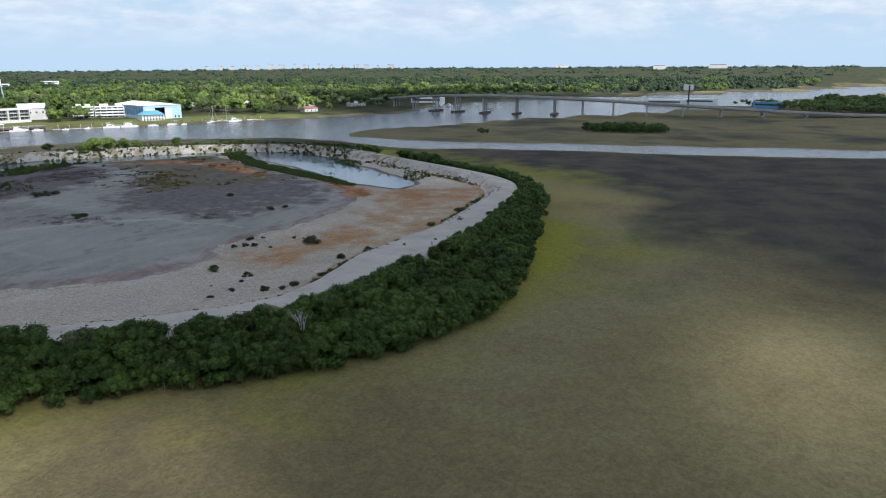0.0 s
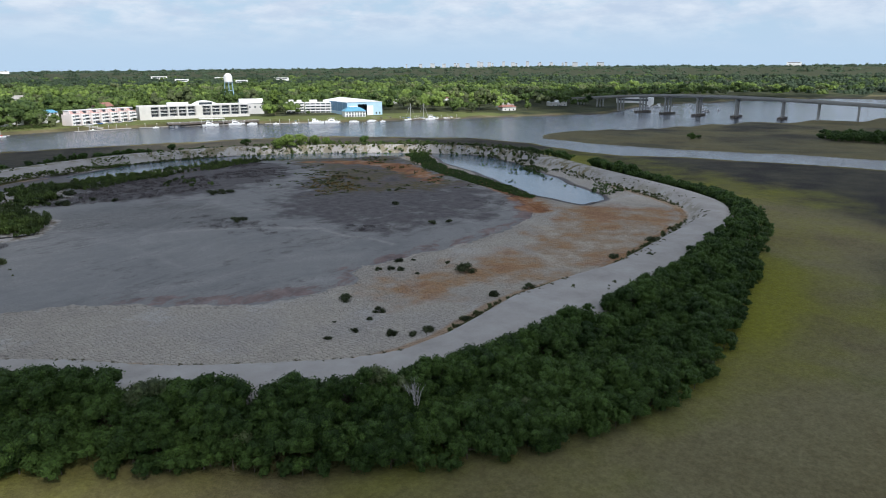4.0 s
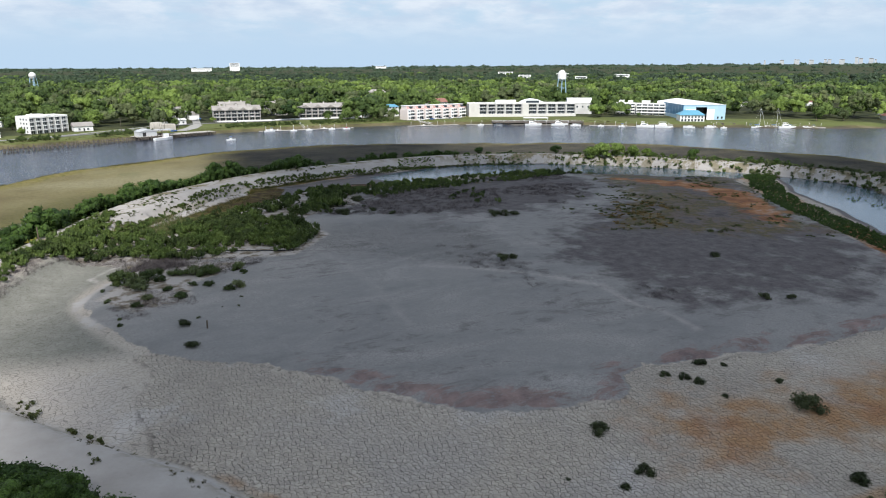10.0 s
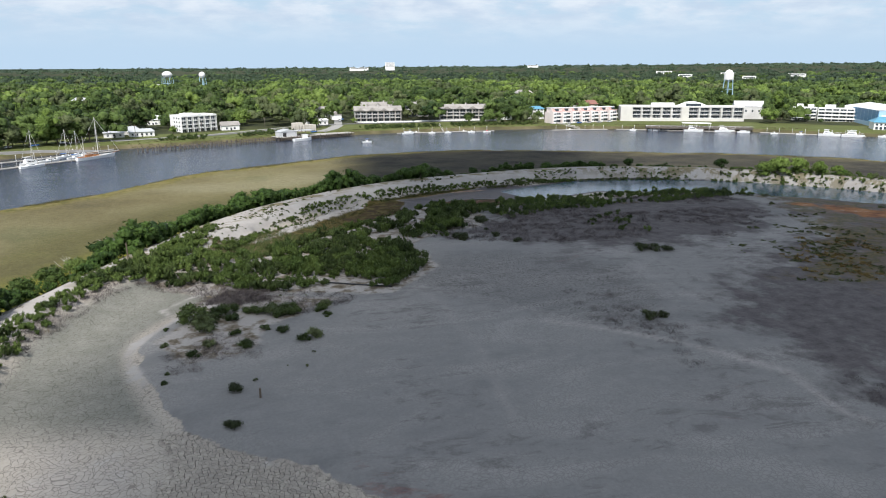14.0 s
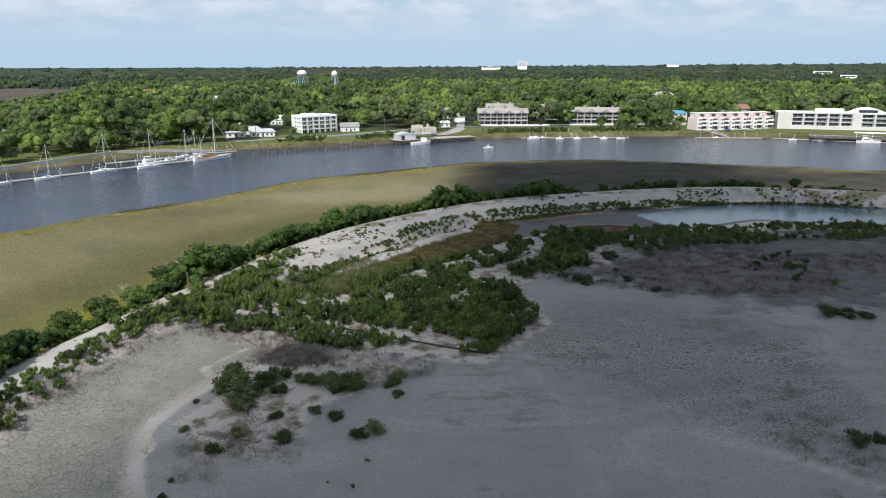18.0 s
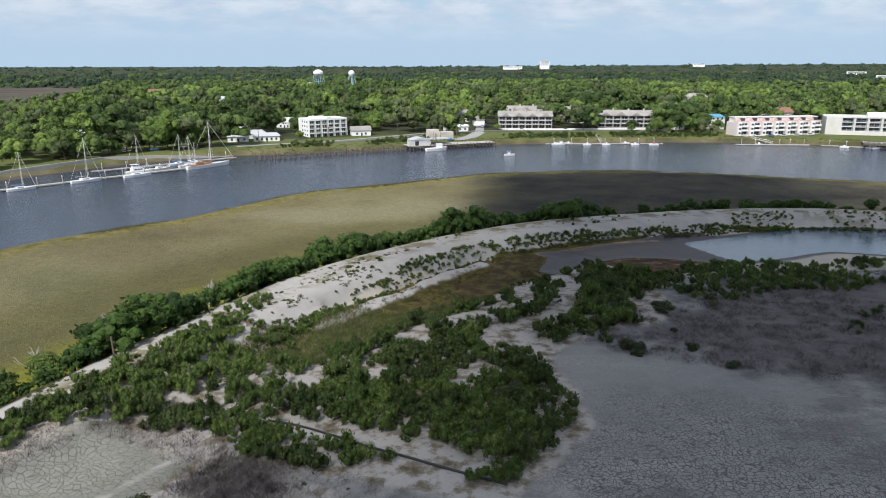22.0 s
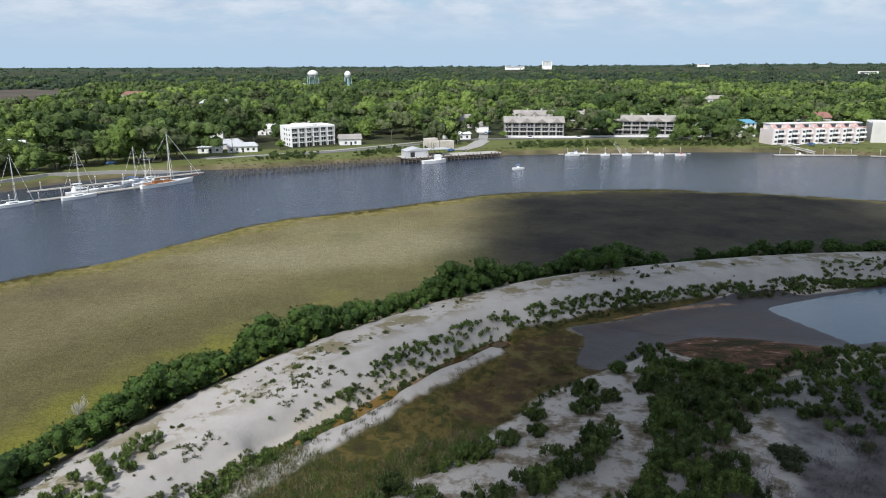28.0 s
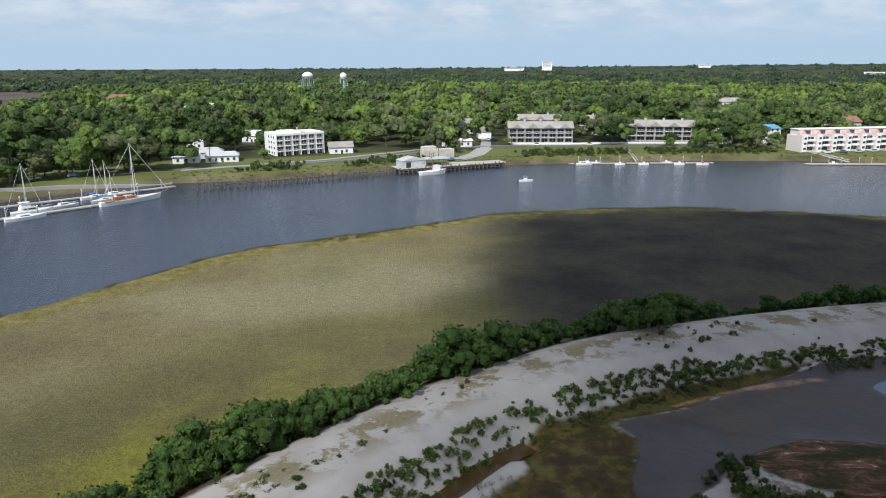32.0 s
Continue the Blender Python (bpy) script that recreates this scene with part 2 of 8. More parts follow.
def island_ground():
    m, g = material("dredge_fill_ground")
    at = g.place()
    fine, mid, big = g.noise(at, 2.2, 5, 0.65), g.noise(at, 0.14, 5, 0.6), g.noise(at, 0.03, 4, 0.55, 0.5)
    patch = g.noise(at, 0.35, 5, 0.65)
    wobble = g.math("SUBTRACT", mid, 0.5)
    bend = g.node("ShaderNodeTexNoise")
    g.put(bend.inputs["Vector"], at), g.put(bend.inputs["Scale"], 0.35)
    warp = g.vmath("ADD", at, g.scaled(bend.outputs["Color"], 2.6, 2.6, 0))

    def zone(name, jag, low, high):
        return g.step(g.math("ADD", g.attr(name), g.math("MULTIPLY", wobble, jag)), low, high)

    # cracked pale mud: plates in relief on the south side, finer cracks elsewhere
    small = g.cells(g.scaled(warp, 1, 1, 0), 1.35, "DISTANCE_TO_EDGE")
    crack = g.math("SUBTRACT", 1.0, g.math("MULTIPLY", g.math("MULTIPLY", g.step(small, 0.06, 0.0), g.attr("cracked")), 0.5))
    mud = g.ramp(big, (0.3, (0.34, 0.305, 0.265)), (0.5, (0.44, 0.395, 0.335)), (0.72, (0.39, 0.36, 0.33)))
    salt = g.math("MULTIPLY", g.step(g.noise(at, 0.07, 5, 0.6), 0.54, 0.66), 0.55)
    mud = g.mix(salt, mud, (0.50, 0.475, 0.45))
    stain = g.ramp(g.noise(at, 0.09, 5, 0.6), (0.35, (0.30, 0.125, 0.035)), (0.47, (0.38, 0.20, 0.075)), (0.56, (0.37, 0.27, 0.18)), (0.66, (0.50, 0.42, 0.33)))
    mud = g.mix(g.math("MULTIPLY", zone("rust", 1.3, 0.30, 0.80), 0.78), mud, stain)
    mud = g.mix(g.math("MULTIPLY", zone("orange", 1.3, 0.40, 0.85), 0.6), mud, g.ramp(patch, (0.35, (0.26, 0.13, 0.05)), (0.65, (0.44, 0.27, 0.13))))
    mud = g.mix(g.step(g.attr("westwet"), 0.4, 0.8), mud, g.ramp(patch, (0.35, (0.20, 0.197, 0.165)), (0.65, (0.25, 0.243, 0.21))))
    plate_tone = g.ramp(g.node("ShaderNodeNewGeometry").outputs["Random Per Island"], (0.0, 0.86), (1.0, 1.06))
    mud = g.mix(g.attr("plate"), mud, g.mix(1.0, mud, plate_tone, "MULTIPLY"))
    whole = g.math("MAXIMUM", g.math("MULTIPLY", crack, g.math("SUBTRACT", 1.0, g.math("MULTIPLY", g.attr("plated"), 0.72))), g.attr("plate"))
    colour = g.mix(whole, (0.07, 0.062, 0.054), mud)
    # smooth silt mound
    streak = g.noise(g.scaled(at, 0.5, 1.3, 1), 0.05, 6, 0.6, 1.2)
    silt = g.ramp(streak, (0.3, (0.172, 0.170, 0.168)), (0.5, (0.228, 0.223, 0.215)), (0.72, (0.305, 0.294, 0.279)))
    silt = g.mix(g.math("MULTIPLY", g.step(patch, 0.42, 0.66), 0.22), silt, (0.30, 0.29, 0.275))
    blot = g.math("MULTIPLY", g.step(g.noise(at, 0.16, 6, 0.72), 0.56, 0.68), g.step(big, 0.42, 0.58))
    silt = g.mix(g.math("MULTIPLY", blot, 0.6), silt, (0.115, 0.105, 0.105))
    silt = g.mix(g.math("MULTIPLY", g.attr("track"), g.math("MULTIPLY", patch, 0.55)), silt, (0.34, 0.32, 0.30))
    silt = g.mix(g.math("MULTIPLY", g.attr("ridge"), g.math("ADD", 0.2, g.math("MULTIPLY", patch, 0.9))), silt, (0.40, 0.37, 0.34))
    scuff = g.noise(g.scaled(at, 0.45, 1.0, 1), 0.35, 7, 0.75, 0.8)
    silt = g.mix(g.math("MULTIPLY", g.step(g.math("ADD", scuff, g.math("MULTIPLY", g.math("SUBTRACT", big, 0.5), 0.7)), 0.56, 0.70), 0.55), silt, (0.125, 0.115, 0.113))
    crazed = g.step(g.cells(g.scaled(warp, 1, 1, 0), 1.9, "DISTANCE_TO_EDGE"), 0.0, 0.14)
    crazing = g.math("MULTIPLY", g.math("SUBTRACT", 1.0, crazed), g.math("ADD", g.math("MULTIPLY", g.step(streak, 0.42, 0.6), 0.30), g.math("MULTIPLY", zone("crazed", 0.6, 0.4, 0.8), 0.70)))
    silt = g.mix(crazing, silt, (0.085, 0.08, 0.076))
    edge = g.attr("mound")
    on_mound = g.step(g.math("ADD", edge, g.math("MULTIPLY", wobble, 0.30)), 0.49, 0.515)
    rim = g.math("MULTIPLY", g.math("MULTIPLY", g.step(edge, 0.47, 0.53), g.step(edge, 0.98, 0.60)), g.attr("rim"))
    blotch = g.math("ADD", g.math("MULTIPLY", rim, 0.62), g.math("ADD", g.math("MULTIPLY", g.math("SUBTRACT", g.noise(g.scaled(at, 0.6, 1.2, 1), 0.22, 6, 0.75, 0.6), 0.5), 2.3), g.math("MULTIPLY", g.math("SUBTRACT", big, 0.5), 1.2)))
    silt = g.mix(g.math("MULTIPLY", g.step(blotch, 0.44, 0.74), 0.75), silt, g.ramp(patch, (0.35, (0.13, 0.085, 0.08)), (0.65, (0.25, 0.165, 0.15))))
    colour = g.mix(on_mound, colour, silt)
    # weeds and litter on the far part
    soil = g.ramp(g.noise(at, 0.09, 7, 0.72), (0.34, (0.055, 0.049, 0.050)), (0.43, (0.115, 0.102, 0.098)), (0.48, (0.135, 0.098, 0.078)), (0.52, (0.062, 0.066, 0.032)), (0.57, (0.135, 0.100, 0.040)), (0.62, (0.115, 0.096, 0.089)), (0.70, (0.16, 0.145, 0.138)))
    ember = g.ramp(g.noise(at, 0.13, 6, 0.7), (0.34, (0.11, 0.055, 0.035)), (0.46, (0.25, 0.105, 0.045)), (0.55, (0.33, 0.155, 0.065)), (0.66, (0.36, 0.26, 0.20)))
    litter = g.ramp(g.math("ADD", g.math("MULTIPLY", fine, 0.4), g.math("MULTIPLY", patch, 0.6)), (0.36, (0.042, 0.036, 0.038)), (0.62, (0.128, 0.113, 0.114)))
    colour = g.mix(g.math("MULTIPLY", zone("brush", 1.7, 0.38, 0.80), 0.85), colour, litter)
    colour = g.mix(g.math("MULTIPLY", zone("weeds", 1.9, 0.42, 0.75), 0.85), colour, soil)
    colour = g.mix(g.math("MULTIPLY", zone("rustfar", 1.2, 0.42, 0.66), 0.9), colour, ember)
    # pale sand under the shrubs, with drifts of brown litter
    sand = g.ramp(g.math("ADD", g.math("MULTIPLY", fine, 0.35), g.math("MULTIPLY", mid, 0.65)), (0.3, (0.285, 0.262, 0.238)), (0.5, (0.375, 0.350, 0.325)), (0.7, (0.44, 0.418, 0.392)))
    floor_litter = g.ramp(patch, (0.34, (0.10, 0.08, 0.05)), (0.44, (0.20, 0.17, 0.135)), (0.53, (0.36, 0.335, 0.31)))
    loose = zone("sandy", 0.5, 0.44, 0.60)
    colour = g.mix(loose, colour, floor_litter)
    # the wet hollow behind the north dike
    rush = g.ramp(g.noise(at, 0.22, 6, 0.68, 0.5), (0.34, (0.034, 0.026, 0.010)), (0.45, (0.050, 0.047, 0.012)), (0.53, (0.106, 0.078, 0.024)), (0.61, (0.037, 0.040, 0.010)))
    colour = g.mix(zone("meadow", 0.6, 0.44, 0.58), colour, rush)
    sump = g.ramp(g.noise(at, 0.3, 5, 0.65), (0.36, (0.035, 0.025, 0.014)), (0.5, (0.062, 0.042, 0.016)), (0.62, (0.10, 0.085, 0.03)))
    colour = g.mix(zone("pool", 0.7, 0.46, 0.54), colour, sump)
    red = g.ramp(g.noise(g.scaled(at, 0.55, 1.25, 1), 0.42, 7, 0.74, 0.5), (0.40, (0.026, 0.028, 0.011)), (0.48, (0.048, 0.034, 0.016)), (0.56, (0.125, 0.064, 0.040)), (0.61, (0.16, 0.09, 0.062)), (0.66, (0.42, 0.33, 0.28)))
    colour = g.mix(zone("red", 0.5, 0.44, 0.56), colour, red)
    wet = g.math("ADD", g.attr("pond"), g.math("MULTIPLY", wobble, 0.10))
    soak = g.math("MAXIMUM", g.step(wet, 0.30, 0.38), zone("wetflat", 0.35, 0.46, 0.53))
    colour = g.mix(soak, colour, g.ramp(g.noise(at, 0.1, 5, 0.6), (0.38, (0.060, 0.043, 0.034)), (0.5, (0.046, 0.038, 0.041)), (0.62, (0.058, 0.049, 0.052))))
    colour = g.mix(g.math("MULTIPLY", zone("toe", 1.2, 0.45, 0.8), 0.9), colour, g.ramp(patch, (0.36, (0.13, 0.065, 0.03)), (0.60, (0.34, 0.20, 0.11))))
    # sand dike
    dry = g.math("MULTIPLY", g.step(g.noise(g.scaled(at, 1, 1, 0), 0.17, 6, 0.72), 0.48, 0.55), g.attr("crest_weed"))
    sand = g.mix(g.math("MULTIPLY", dry, 0.85), sand, g.ramp(fine, (0.3, (0.11, 0.095, 0.04)), (0.7, (0.22, 0.18, 0.095))))
    gully = g.noise(g.scaled(at, 1, 1, 0), 0.5, 4, 0.6)
    band = zone("dike", 0.14, 0.47, 0.53)
    colour = g.mix(band, colour, sand)
    colour = g.mix(g.step(g.math("ADD", g.attr("outer"), g.math("MULTIPLY", wobble, 0.3)), 0.45, 0.6), colour, (0.06, 0.047, 0.03))
    colour = g.mix(g.math("MULTIPLY", g.step(fine, 0.35, 0.7), 0.12), colour, (0.05, 0.045, 0.04))
    flat = g.math("MAXIMUM", g.math("MAXIMUM", on_mound, band), loose)
    height = g.math("ADD", g.math("MULTIPLY", fine, 0.35), g.math("ADD", g.math("MULTIPLY", mid, 0.5), g.math("MULTIPLY", crack, g.math("SUBTRACT", 1.0, flat))))
    height = g.math("ADD", height, g.math("MULTIPLY", gully, 0.9))
    g.surface(colour, g.math("SUBTRACT", 0.92, g.math("MULTIPLY", soak, 0.44)), 0, g.bump(height, 0.8, 0.14), g.math("ADD", 0.12, g.math("MULTIPLY", soak, 0.16)))
    return m


def land_ground():
    m, g = material("mainland_ground")
    at = g.place()
    mid, fine = g.noise(at, 0.05, 5, 0.6), g.noise(at, 1.5, 4, 0.65)
    floor = g.ramp(mid, (0.38, (0.022, 0.028, 0.012)), (0.62, (0.055, 0.06, 0.024)))
    lawn = g.ramp(g.math("ADD", g.math("MULTIPLY", mid, 0.6), g.math("MULTIPLY", fine, 0.4)), (0.32, (0.085, 0.08, 0.03)), (0.5, (0.10, 0.12, 0.035)), (0.68, (0.15, 0.15, 0.06)))
    lawn = g.mix(g.step(g.attr("inland"), 0.5, 0.75), lawn, floor)
    shore = g.step(g.attr("shore"), 0.68, 0.54)
    colour = g.mix(shore, lawn, g.ramp(mid, (0.35, (0.062, 0.058, 0.030)), (0.5, (0.105, 0.092, 0.045)), (0.65, (0.16, 0.135, 0.08))))
    colour = g.mix(g.step(g.attr("shore"), 0.42, 0.36), colour, (0.085, 0.072, 0.058))
    tide = g.ramp(g.noise(g.scaled(at, 1, 3, 1), 0.012, 4), (0.4, (0.055, 0.045, 0.038)), (0.6, (0.10, 0.085, 0.06)))
    colour = g.mix(g.step(g.attr("saltmarsh"), 0.45, 0.55), colour, tide)
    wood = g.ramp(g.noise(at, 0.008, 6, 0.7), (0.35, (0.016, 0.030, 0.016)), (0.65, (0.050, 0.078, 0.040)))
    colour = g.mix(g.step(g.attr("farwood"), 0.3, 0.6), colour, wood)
    g.surface(colour, 0.9, 0, g.bump(fine, 0.6, 0.2), 0.2)
    return m


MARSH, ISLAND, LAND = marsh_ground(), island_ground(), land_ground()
RIVER = water("river_water", (0.017, 0.027, 0.050), 1.0, 0.06)
POND = water("pond_water", (0.070, 0.105, 0.135), 0.22, 0.04)
TEA = water("tea_brown_water", (0.050, 0.030, 0.010), 0.08, 0.10)
OCHRE_WATER = water("ochre_water", (0.16, 0.095, 0.026), 0.06, 0.08)
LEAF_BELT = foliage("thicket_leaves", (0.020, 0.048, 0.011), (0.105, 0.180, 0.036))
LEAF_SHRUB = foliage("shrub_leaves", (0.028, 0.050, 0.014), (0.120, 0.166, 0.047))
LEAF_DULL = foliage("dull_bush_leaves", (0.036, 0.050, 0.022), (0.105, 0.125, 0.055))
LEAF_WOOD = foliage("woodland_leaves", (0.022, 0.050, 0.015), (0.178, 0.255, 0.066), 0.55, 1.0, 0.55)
# far leaves: air haze put into the colour as a duller, bluer green
LEAF_HAZY = foliage("hazy_distant_leaves", (0.026, 0.046, 0.030), (0.085, 0.125, 0.065), 0.6, 0.4, 0.5)
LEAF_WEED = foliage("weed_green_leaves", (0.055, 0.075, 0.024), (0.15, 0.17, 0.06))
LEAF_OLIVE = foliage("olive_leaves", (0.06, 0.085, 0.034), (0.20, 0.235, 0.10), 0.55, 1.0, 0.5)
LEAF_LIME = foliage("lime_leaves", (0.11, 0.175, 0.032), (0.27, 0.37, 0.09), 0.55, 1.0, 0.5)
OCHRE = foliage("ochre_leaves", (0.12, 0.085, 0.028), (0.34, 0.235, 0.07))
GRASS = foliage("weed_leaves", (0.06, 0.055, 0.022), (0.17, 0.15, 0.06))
# fresh growth; its paler tone also carries painted sunlight in the western thicket
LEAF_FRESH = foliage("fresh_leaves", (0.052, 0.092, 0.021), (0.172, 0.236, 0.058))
STRAW = foliage("straw", (0.14, 0.11, 0.06), (0.34, 0.28, 0.17), 0.8, 1.0)
BRUSH = foliage("dead_brush", (0.085, 0.073, 0.074), (0.20, 0.172, 0.168), 0.8, 0.7)
BARK = painted("bark", (0.13, 0.10, 0.075), 0.9, relief=0.05)
DEADWOOD = painted("bleached_wood", (0.46, 0.44, 0.41), 0.8)

# ---- plan ----
# outer edge of the dike's crest, round the spoil basin
DIKE = [(-65, -28), (-59, -12), (-52, 7), (-45, 25), (-37, 41), (-30, 54), (-20, 68), (-8, 80), (4, 91), (25, 105), (52, 114), (80, 121), (110, 124),
        (143, 116), (172, 101), (200, 76), (222, 50), (238, 22), (243, -8), (227, -46), (207, -76), (186, -110), (166, -140), (146, -153), (120, -158), (84, -161),
        (55, -161), (29, -159), (7, -155), (-10, -146), (-25, -130), (-33, -116), (-43, -104), (-53, -90), (-62, -72), (-67, -50)]
HOME_BANK = [(-107, 123), (-92, 136), (-78, 154), (-62, 180), (-53, 190), (-37, 198), (-18, 210), (3, 225), (15, 231), (35, 239), (64, 244), (95, 241), (120, 235),
             (150, 224), (191, 207), (215, 198), (240, 186), (279, 161), (307, 110), (330, 76), (326, 25), (306, -17), (300, -50), (314, -85), (321, -134),
             (322, -183), (333, -258), (346, -305)]
HOME = HOME_BANK + [(430, -650), (800, -2200), (1500, -6500), (-6500, -6500), (-6500, -4600), (-2600, -2100), (-600, -420), (-220, -20)]
ISLET = [(361, 37), (350, -6), (349, -50), (363, -124), (367, -161), (378, -229), (390, -313), (470, -650), (860, -2100), (1700, -6500), (6500, -6500), (6500, -2500),
         (2600, -1000), (1500, -480), (1000, -260), (760, -150), (660, -95), (620, -50), (560, -18), (477, 8), (435, 44), (387, 52)]
MAIN_BANK = [(-6500, -4300), (-2700, -1900), (-700, -260), (-300, 90), (-205, 205), (-165, 262), (-122, 298), (-76, 308), (-20, 332), (34, 352), (86, 360), (141, 365),
             (188, 362), (240, 345), (280, 325), (321, 304), (372, 258), (415, 236), (460, 207), (500, 190), (570, 152), (635, 120), (690, 130), (760, 150)]
MAIN = MAIN_BANK + [(950, 120), (1250, -60), (1700, -380), (2700, -800), (6500, -2200), (19500, -6500), (19500, 19500), (-19500, 19500), (-19500, -12800)]
MOUND = [(-40, -38), (-38, -47), (-33, -60), (-27, -72), (-16, -79), (-6, -89), (5, -104), (17, -111), (33, -115), (37, -105), (55, -109), (80, -112), (107, -110),
         (125, -100), (138, -82), (150, -60), (170, -20), (190, 14), (202, 34), (165, 58), (130, 70), (100, 66), (75, 66), (47, 62), (25, 52), (2, 40), (-30, 19),
         (-44, 4), (-38, -6), (-26, -13), (-33, -22), (-38, -30)]
POND_EAST = [(229, 31), (202, -3), (176, -50), (150, -86), (146, -106), (158, -106), (166, -101), (189, -71), (212, -39), (232, -6)]
POND_WEST = [(66, 95), (72, 79), (100, 88), (134, 82), (150, 71), (179, 47), (204, 32), (226, 34), (222, 44), (205, 62), (180, 84), (156, 101), (124, 110), (99, 109), (80, 103)]
WET_FLAT = [(26, 80), (23.2, 84.2), (29, 86.1), (35, 88), (42, 91.6), (50, 96), (60, 102), (70, 106), (80, 100), (78, 86), (72, 75), (64.4, 76.2), (58.6, 78.2), (53, 80), (46, 80.7), (41.4, 79.6), (36, 76.5), (30, 70.6), (24.7, 67), (22.4, 69.4), (24.6, 76)]
RED_FLAT = [(40, 77.5), (44, 79.5), (52, 79), (58, 77.5), (64.4, 73), (59, 69.3), (53, 66), (47, 61), (46.3, 64), (46, 68), (43.8, 70.5), (39.5, 72.5)]
TRACKS = [[(11, -21), (14, -34), (15, -53), (14, -76)], [(4, -30), (11, -21), (22, -30), (40, -52)], [(11, -21), (20, -24), (30, -22)]]
RIDGE = [(30, -45), (40, -52), (48, -59), (53, -66), (58, -73), (57, -84), (60, -91), (59, -99)]
MEADOW = [(-36, 18), (-29, 30), (-17, 43), (-9, 53), (0.4, 62), (6, 73), (10, 79), (13, 85), (19, 89.5), (24, 92), (34, 94.5), (46, 99), (56, 103), (62, 105), (54, 98.5), (46, 94.5), (39, 91), (35, 88), (29, 86), (23, 84), (26, 80), (24, 75), (22.6, 69.4), (24.7, 67.3), (19, 60.4), (16, 58.5), (11.4, 52.6), (7, 48), (3.2, 44), (0, 39.4), (-7, 33), (-15, 22), (-22, 16)]
POOL = [(2, 53), (6.6, 52.3), (13.6, 58), (19, 62), (24.2, 67), (22.7, 69.6), (24, 75.4), (26, 80.4), (22.7, 84), (20, 82.5), (14.5, 80.5), (10.5, 75), (8, 68), (3, 61)]
ISLES = [(13.2, 77.4, 1.5), (10, 72.6, 1.8), (21.6, 75, 2.3), (16.7, 70.8, 1.6), (18.9, 67.5, 2.2), (13.5, 64, 1.5), (15.2, 60.6, 1.7), (7.2, 61, 1.6), (22, 80, 1.0)]
DITCH = [(-22, 43), (-18, 47), (-11, 55), (-7, 61), (-1, 68), (6, 76), (11, 80)]
SAND_WEST = [(-40, -38), (-35, -26), (-38, -20), (-32, -11), (-23, -12), (-4, -20), (5, -21), (-8, -29), (-16, -37), (-20, -50), (-32, -52)]
WEST_EDGE = [(-36, -54), (-41, -42), (-40, -36), (-35, -26), (-39, -20), (-33, -11)]
BERM = [(-24, 34), (-18, 41), (-15, 46), (-10, 53), (-5, 59), (1, 66), (8, 74)]
SCRUB_EAST = [(60, -62), (96, -48), (120, -62), (146, -66), (138, -84), (116, -98), (84, -92), (66, -84)]
EAST_MOUND = [(58, -48), (90, -14), (120, 0), (160, 22), (190, 30), (165, -30), (144, -76), (100, -102), (62, -90)]
# marsh zones darkened in colour where the cloud's shade falls
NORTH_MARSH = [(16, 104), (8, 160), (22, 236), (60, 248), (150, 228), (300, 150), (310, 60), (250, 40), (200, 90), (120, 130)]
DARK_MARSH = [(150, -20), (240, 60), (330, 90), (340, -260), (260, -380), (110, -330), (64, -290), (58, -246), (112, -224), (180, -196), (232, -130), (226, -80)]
EAST_MARGIN = [(218, 38), (198, 12), (172, -26), (162, -50), (142, -84), (122, -102)]
FINGERS = [([(-1, 33), (5, 35), (9, 38), (14, 44), (20, 50), (27, 57)], 2.5), ([(6.5, 20), (10, 25.5), (13, 29), (17, 32.5), (23, 40)], 2.0), ([(-8, 20), (-7, 23), (-4.5, 28)], 1.2), ([(-21, 6), (-20, 11), (-17, 14.5)], 1.3),
           ([(-29, 7), (-26, 9)], 1.0), ([(2, 7), (5, 10)], 1.6), ([(-30, -1), (-26, -3), (-21, -5), (-14, -8.5), (-6, -12), (2, -16.5)], 1.4), ([(-36.5, 1), (-34, 1.5)], 1.4), ([(25, 62), (30, 67), (32, 71)], 2.2), ([(39, 70), (44, 68)], 1.8),
           ([(8, 48), (13, 52)], 1.0), ([(-13, 17), (-11, 18.5)], 0.8)]
FAR_MARSH = [(-815, 1200), (-600, 1190), (-425, 748), (-395, 650), (-430, 560), (-900, 540)]
SAND_NORTH = [(-45, 14), (-30, 34), (-8, 58), (24, 90), (44, 80), (47, 62), (30, 40), (10, 20), (-20, 8)]
CRAZED = [(8, -18), (20, 4), (40, 6), (62, -14), (58, -40), (46, -52), (30, -44), (16, -30)]
THICKET = [(-64, -22), (-55, -13), (-49, -5), (-43, -3), (-37, -5), (-31, -9), (-26, -12), (-15, -15), (5, -21), (17, -6), (14, 15), (21, 24), (28, 30), (37, 31), (41, 45), (45, 61), (38, 75), (27, 66), (10, 48), (-2, 38), (-18, 22), (-30, 24), (-44, 20), (-56, 4)]
SCRUB = [(24, 22), (47, 8), (76, -5), (110, 5), (140, 35), (134, 70), (100, 66), (60, 62), (44, 45)]
RUST = [(30, -116), (28, -130), (49, -134), (56, -143), (84, -150), (132, -147), (150, -138), (140, -108), (126, -106), (105, -116), (80, -122), (58, -122)]
WEEDS = [(92, -32), (108, -44), (123, -56), (148, -62), (168, -22), (196, 18), (208, 34), (180, 54), (152, 62), (136, 30), (128, 8), (110, -14)]
RUST_FAR = [(147, 44), (174, 20), (176, -4), (152, -42), (137, -50), (150, -22), (160, 4), (150, 26)]
